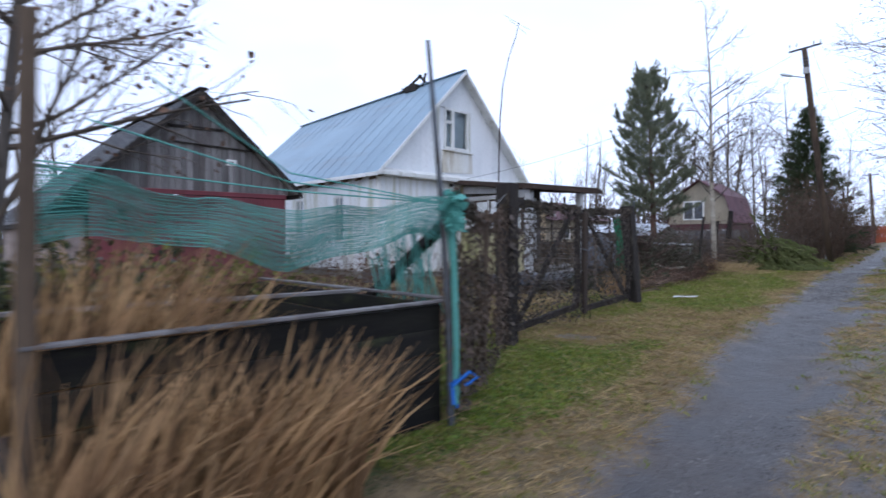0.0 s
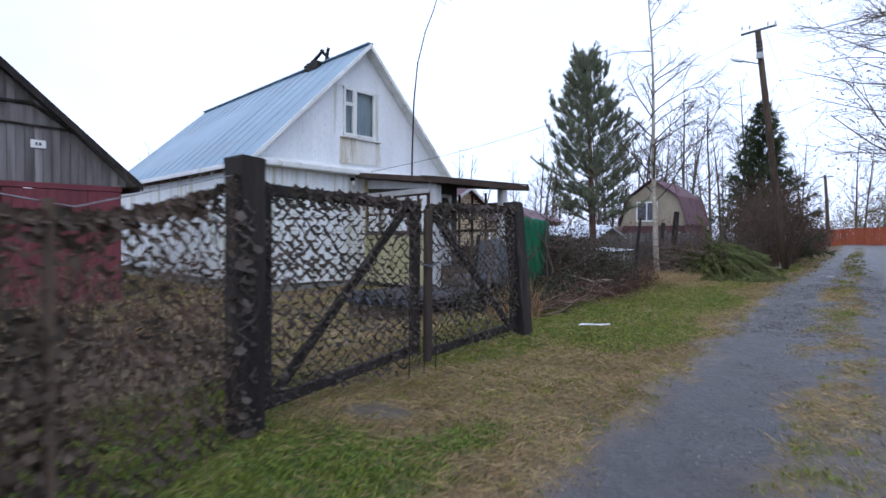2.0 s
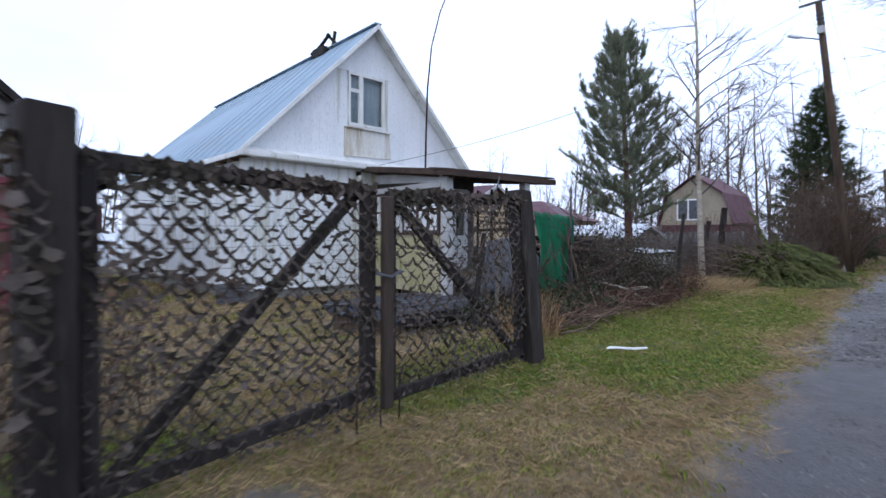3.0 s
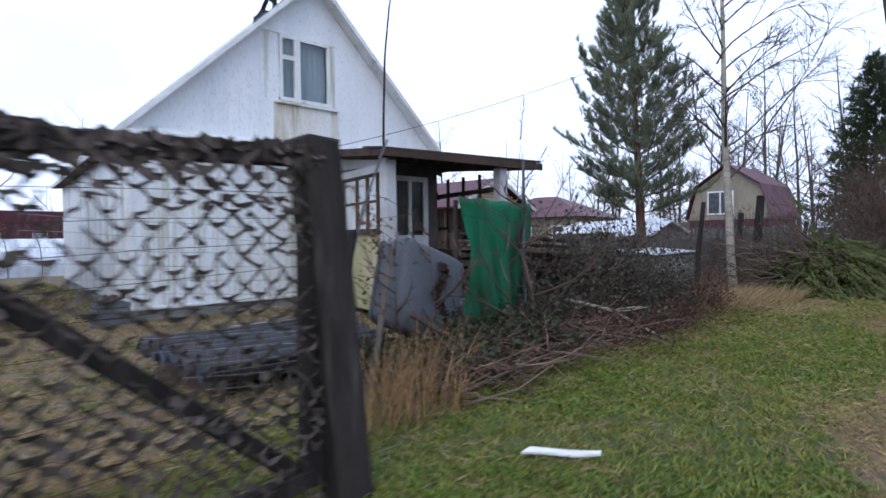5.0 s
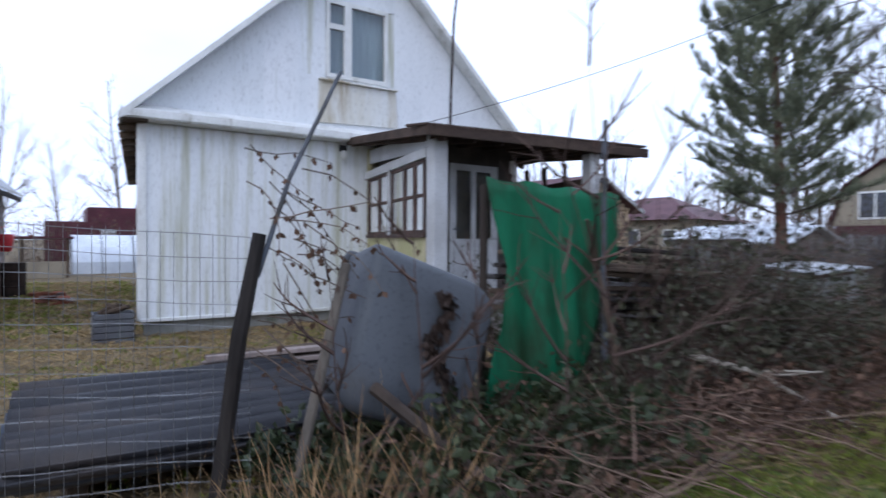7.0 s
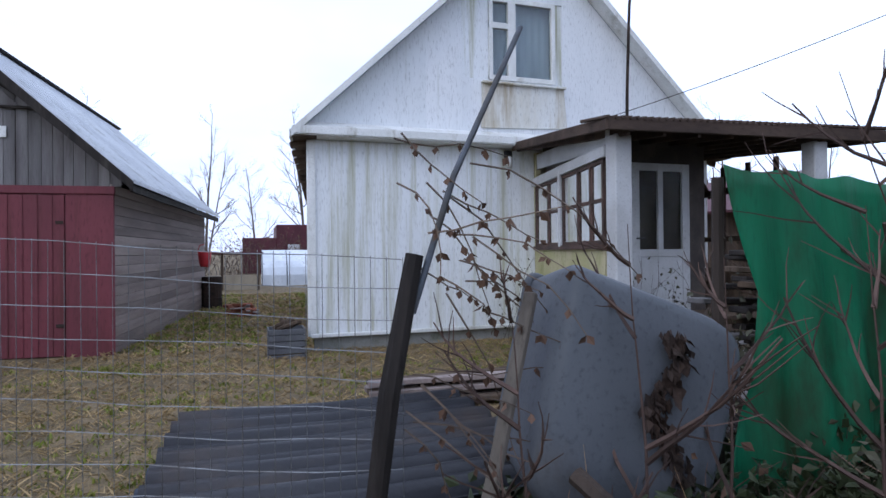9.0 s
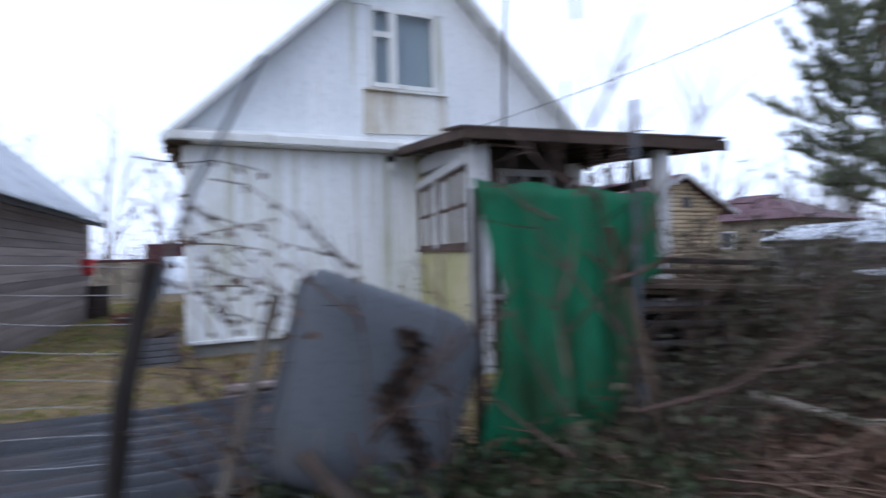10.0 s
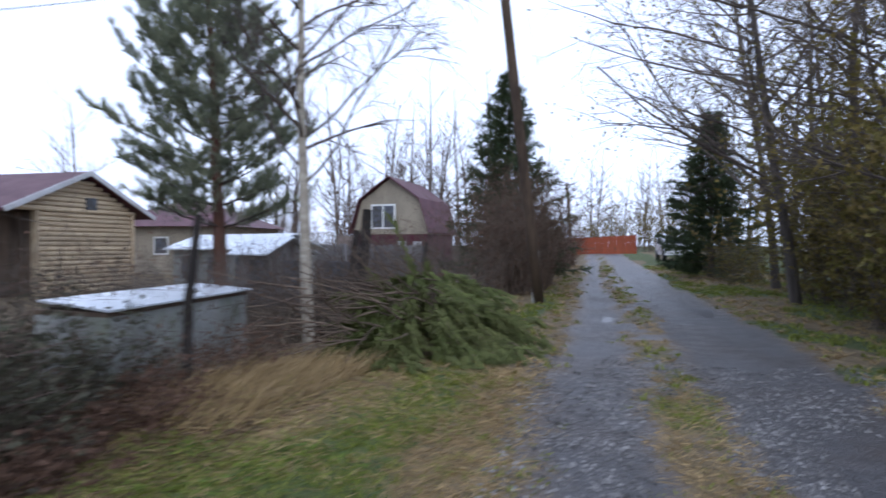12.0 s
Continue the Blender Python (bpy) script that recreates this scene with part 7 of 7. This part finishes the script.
blades("grass", 130000, (-5.0, 1.6, 3.0, 20.5), want_green, 0.042, 0.0048, M_GRASS, "short wet green grass on the verge", 201, 0.9)
blades("grass", 24000, (-4.0, 4.0, 20.0, 46.0), want_green, 0.07, 0.012, M_GRASS, "green verge grass farther along the track", 202, 0.6)
blades("grass", 14000, (-12.5, -5.0, 8.0, 16.0), want_green, 0.05, 0.009, M_GRASS, "thin green grass in the yard", 203, 0.7)
blades("straw", 110000, (-5.2, 1.6, 3.0, 21.0), want_straw, 0.055, 0.0026, M_STRAW, "flattened straw-coloured dead grass on the verge", 204, 1.8, 6, 0.05)
blades("straw", 40000, (-13.2, -4.6, 7.0, 16.0), want_straw, 0.07, 0.005, M_STRAW, "flattened dead grass in the yard", 205, 1.6, 6, 0.06)
blades("straw", 16000, (-5.5, 3.5, 20.0, 46.0), want_straw, 0.08, 0.01, M_STRAW, "dead grass along the far verge", 206, 1.4)
blades("straw", 14000, (-26.0, -13.0, 9.0, 13.5), want_straw, 0.09, 0.014, M_STRAW, "dead grass between the shed and the house", 211, 1.4)
blades("grass", 9000, (-26.0, -13.0, 9.6, 13.5), want_green, 0.08, 0.014, M_GRASS, "thin green grass between the shed and the house", 212, 0.9)
blades("clover", 64000, (-4.8, 0.2, 3.2, 18.0), want_broad, 0.032, 0.011, M_CLOVER, "broad green clover leaves in the verge", 207, 1.5, 5, 0.03, "plants")
blades("dark_herbs", 26000, (-4.8, -0.5, 3.2, 18.0), want_broad, 0.03, 0.012, M_HERB, "dark green broad-leaved weeds in the verge", 209, 1.6, 5, 0.03, "plants")
blades("leaf_litter", 28000, (-5.8, -4.1, 12.6, 19.0), want_litter, 0.035, 0.016, M_DRYLEAF, "wet brown fallen leaves at the foot of the brambles", 210, 1.9, 5, 0.06, "leaves")
rng.seed(208)
V, F = [], []
for i in range(52000):
    y = uni(1.0, 30.0) if i % 3 else uni(13, 22)
    x = road_left(y) + (road_mid(y) + uni(-0.8, 0.75) if i % 2 else uni(-0.2, 3.3))
    pd, z = on_grid(np.array([x]), np.array([y]))[0, 3:]
    if pd > 0.3 or noise.noise((x * 1.1, y * 0.5, 12)) < -0.22:
        continue
    s = uni(0.005, 0.012) if i % 6 else uni(0.012, 0.026)
    n = len(V)
    for k in range(5):
        a = k * 1.2566 + uni(-0.3, 0.3)
        V.append((x + math.cos(a) * s * uni(0.7, 1.2), y + math.sin(a) * s * uni(0.7, 1.2), z + uni(0, s * 0.25)))
    V.append((x + uni(-0.3, 0.3) * s, y + uni(-0.3, 0.3) * s, z + s * uni(0.5, 0.9)))
    F += [(n + k, n + (k + 1) % 5, n + 5) for k in range(5)]
me = bpy.data.meshes.new("gravel")
me.from_pydata(V, [], F)
me.materials.append(M_STONE)
tagged(new("gravel", me), "loose grey gravel on the wet track", "gravel", kind="stuff")
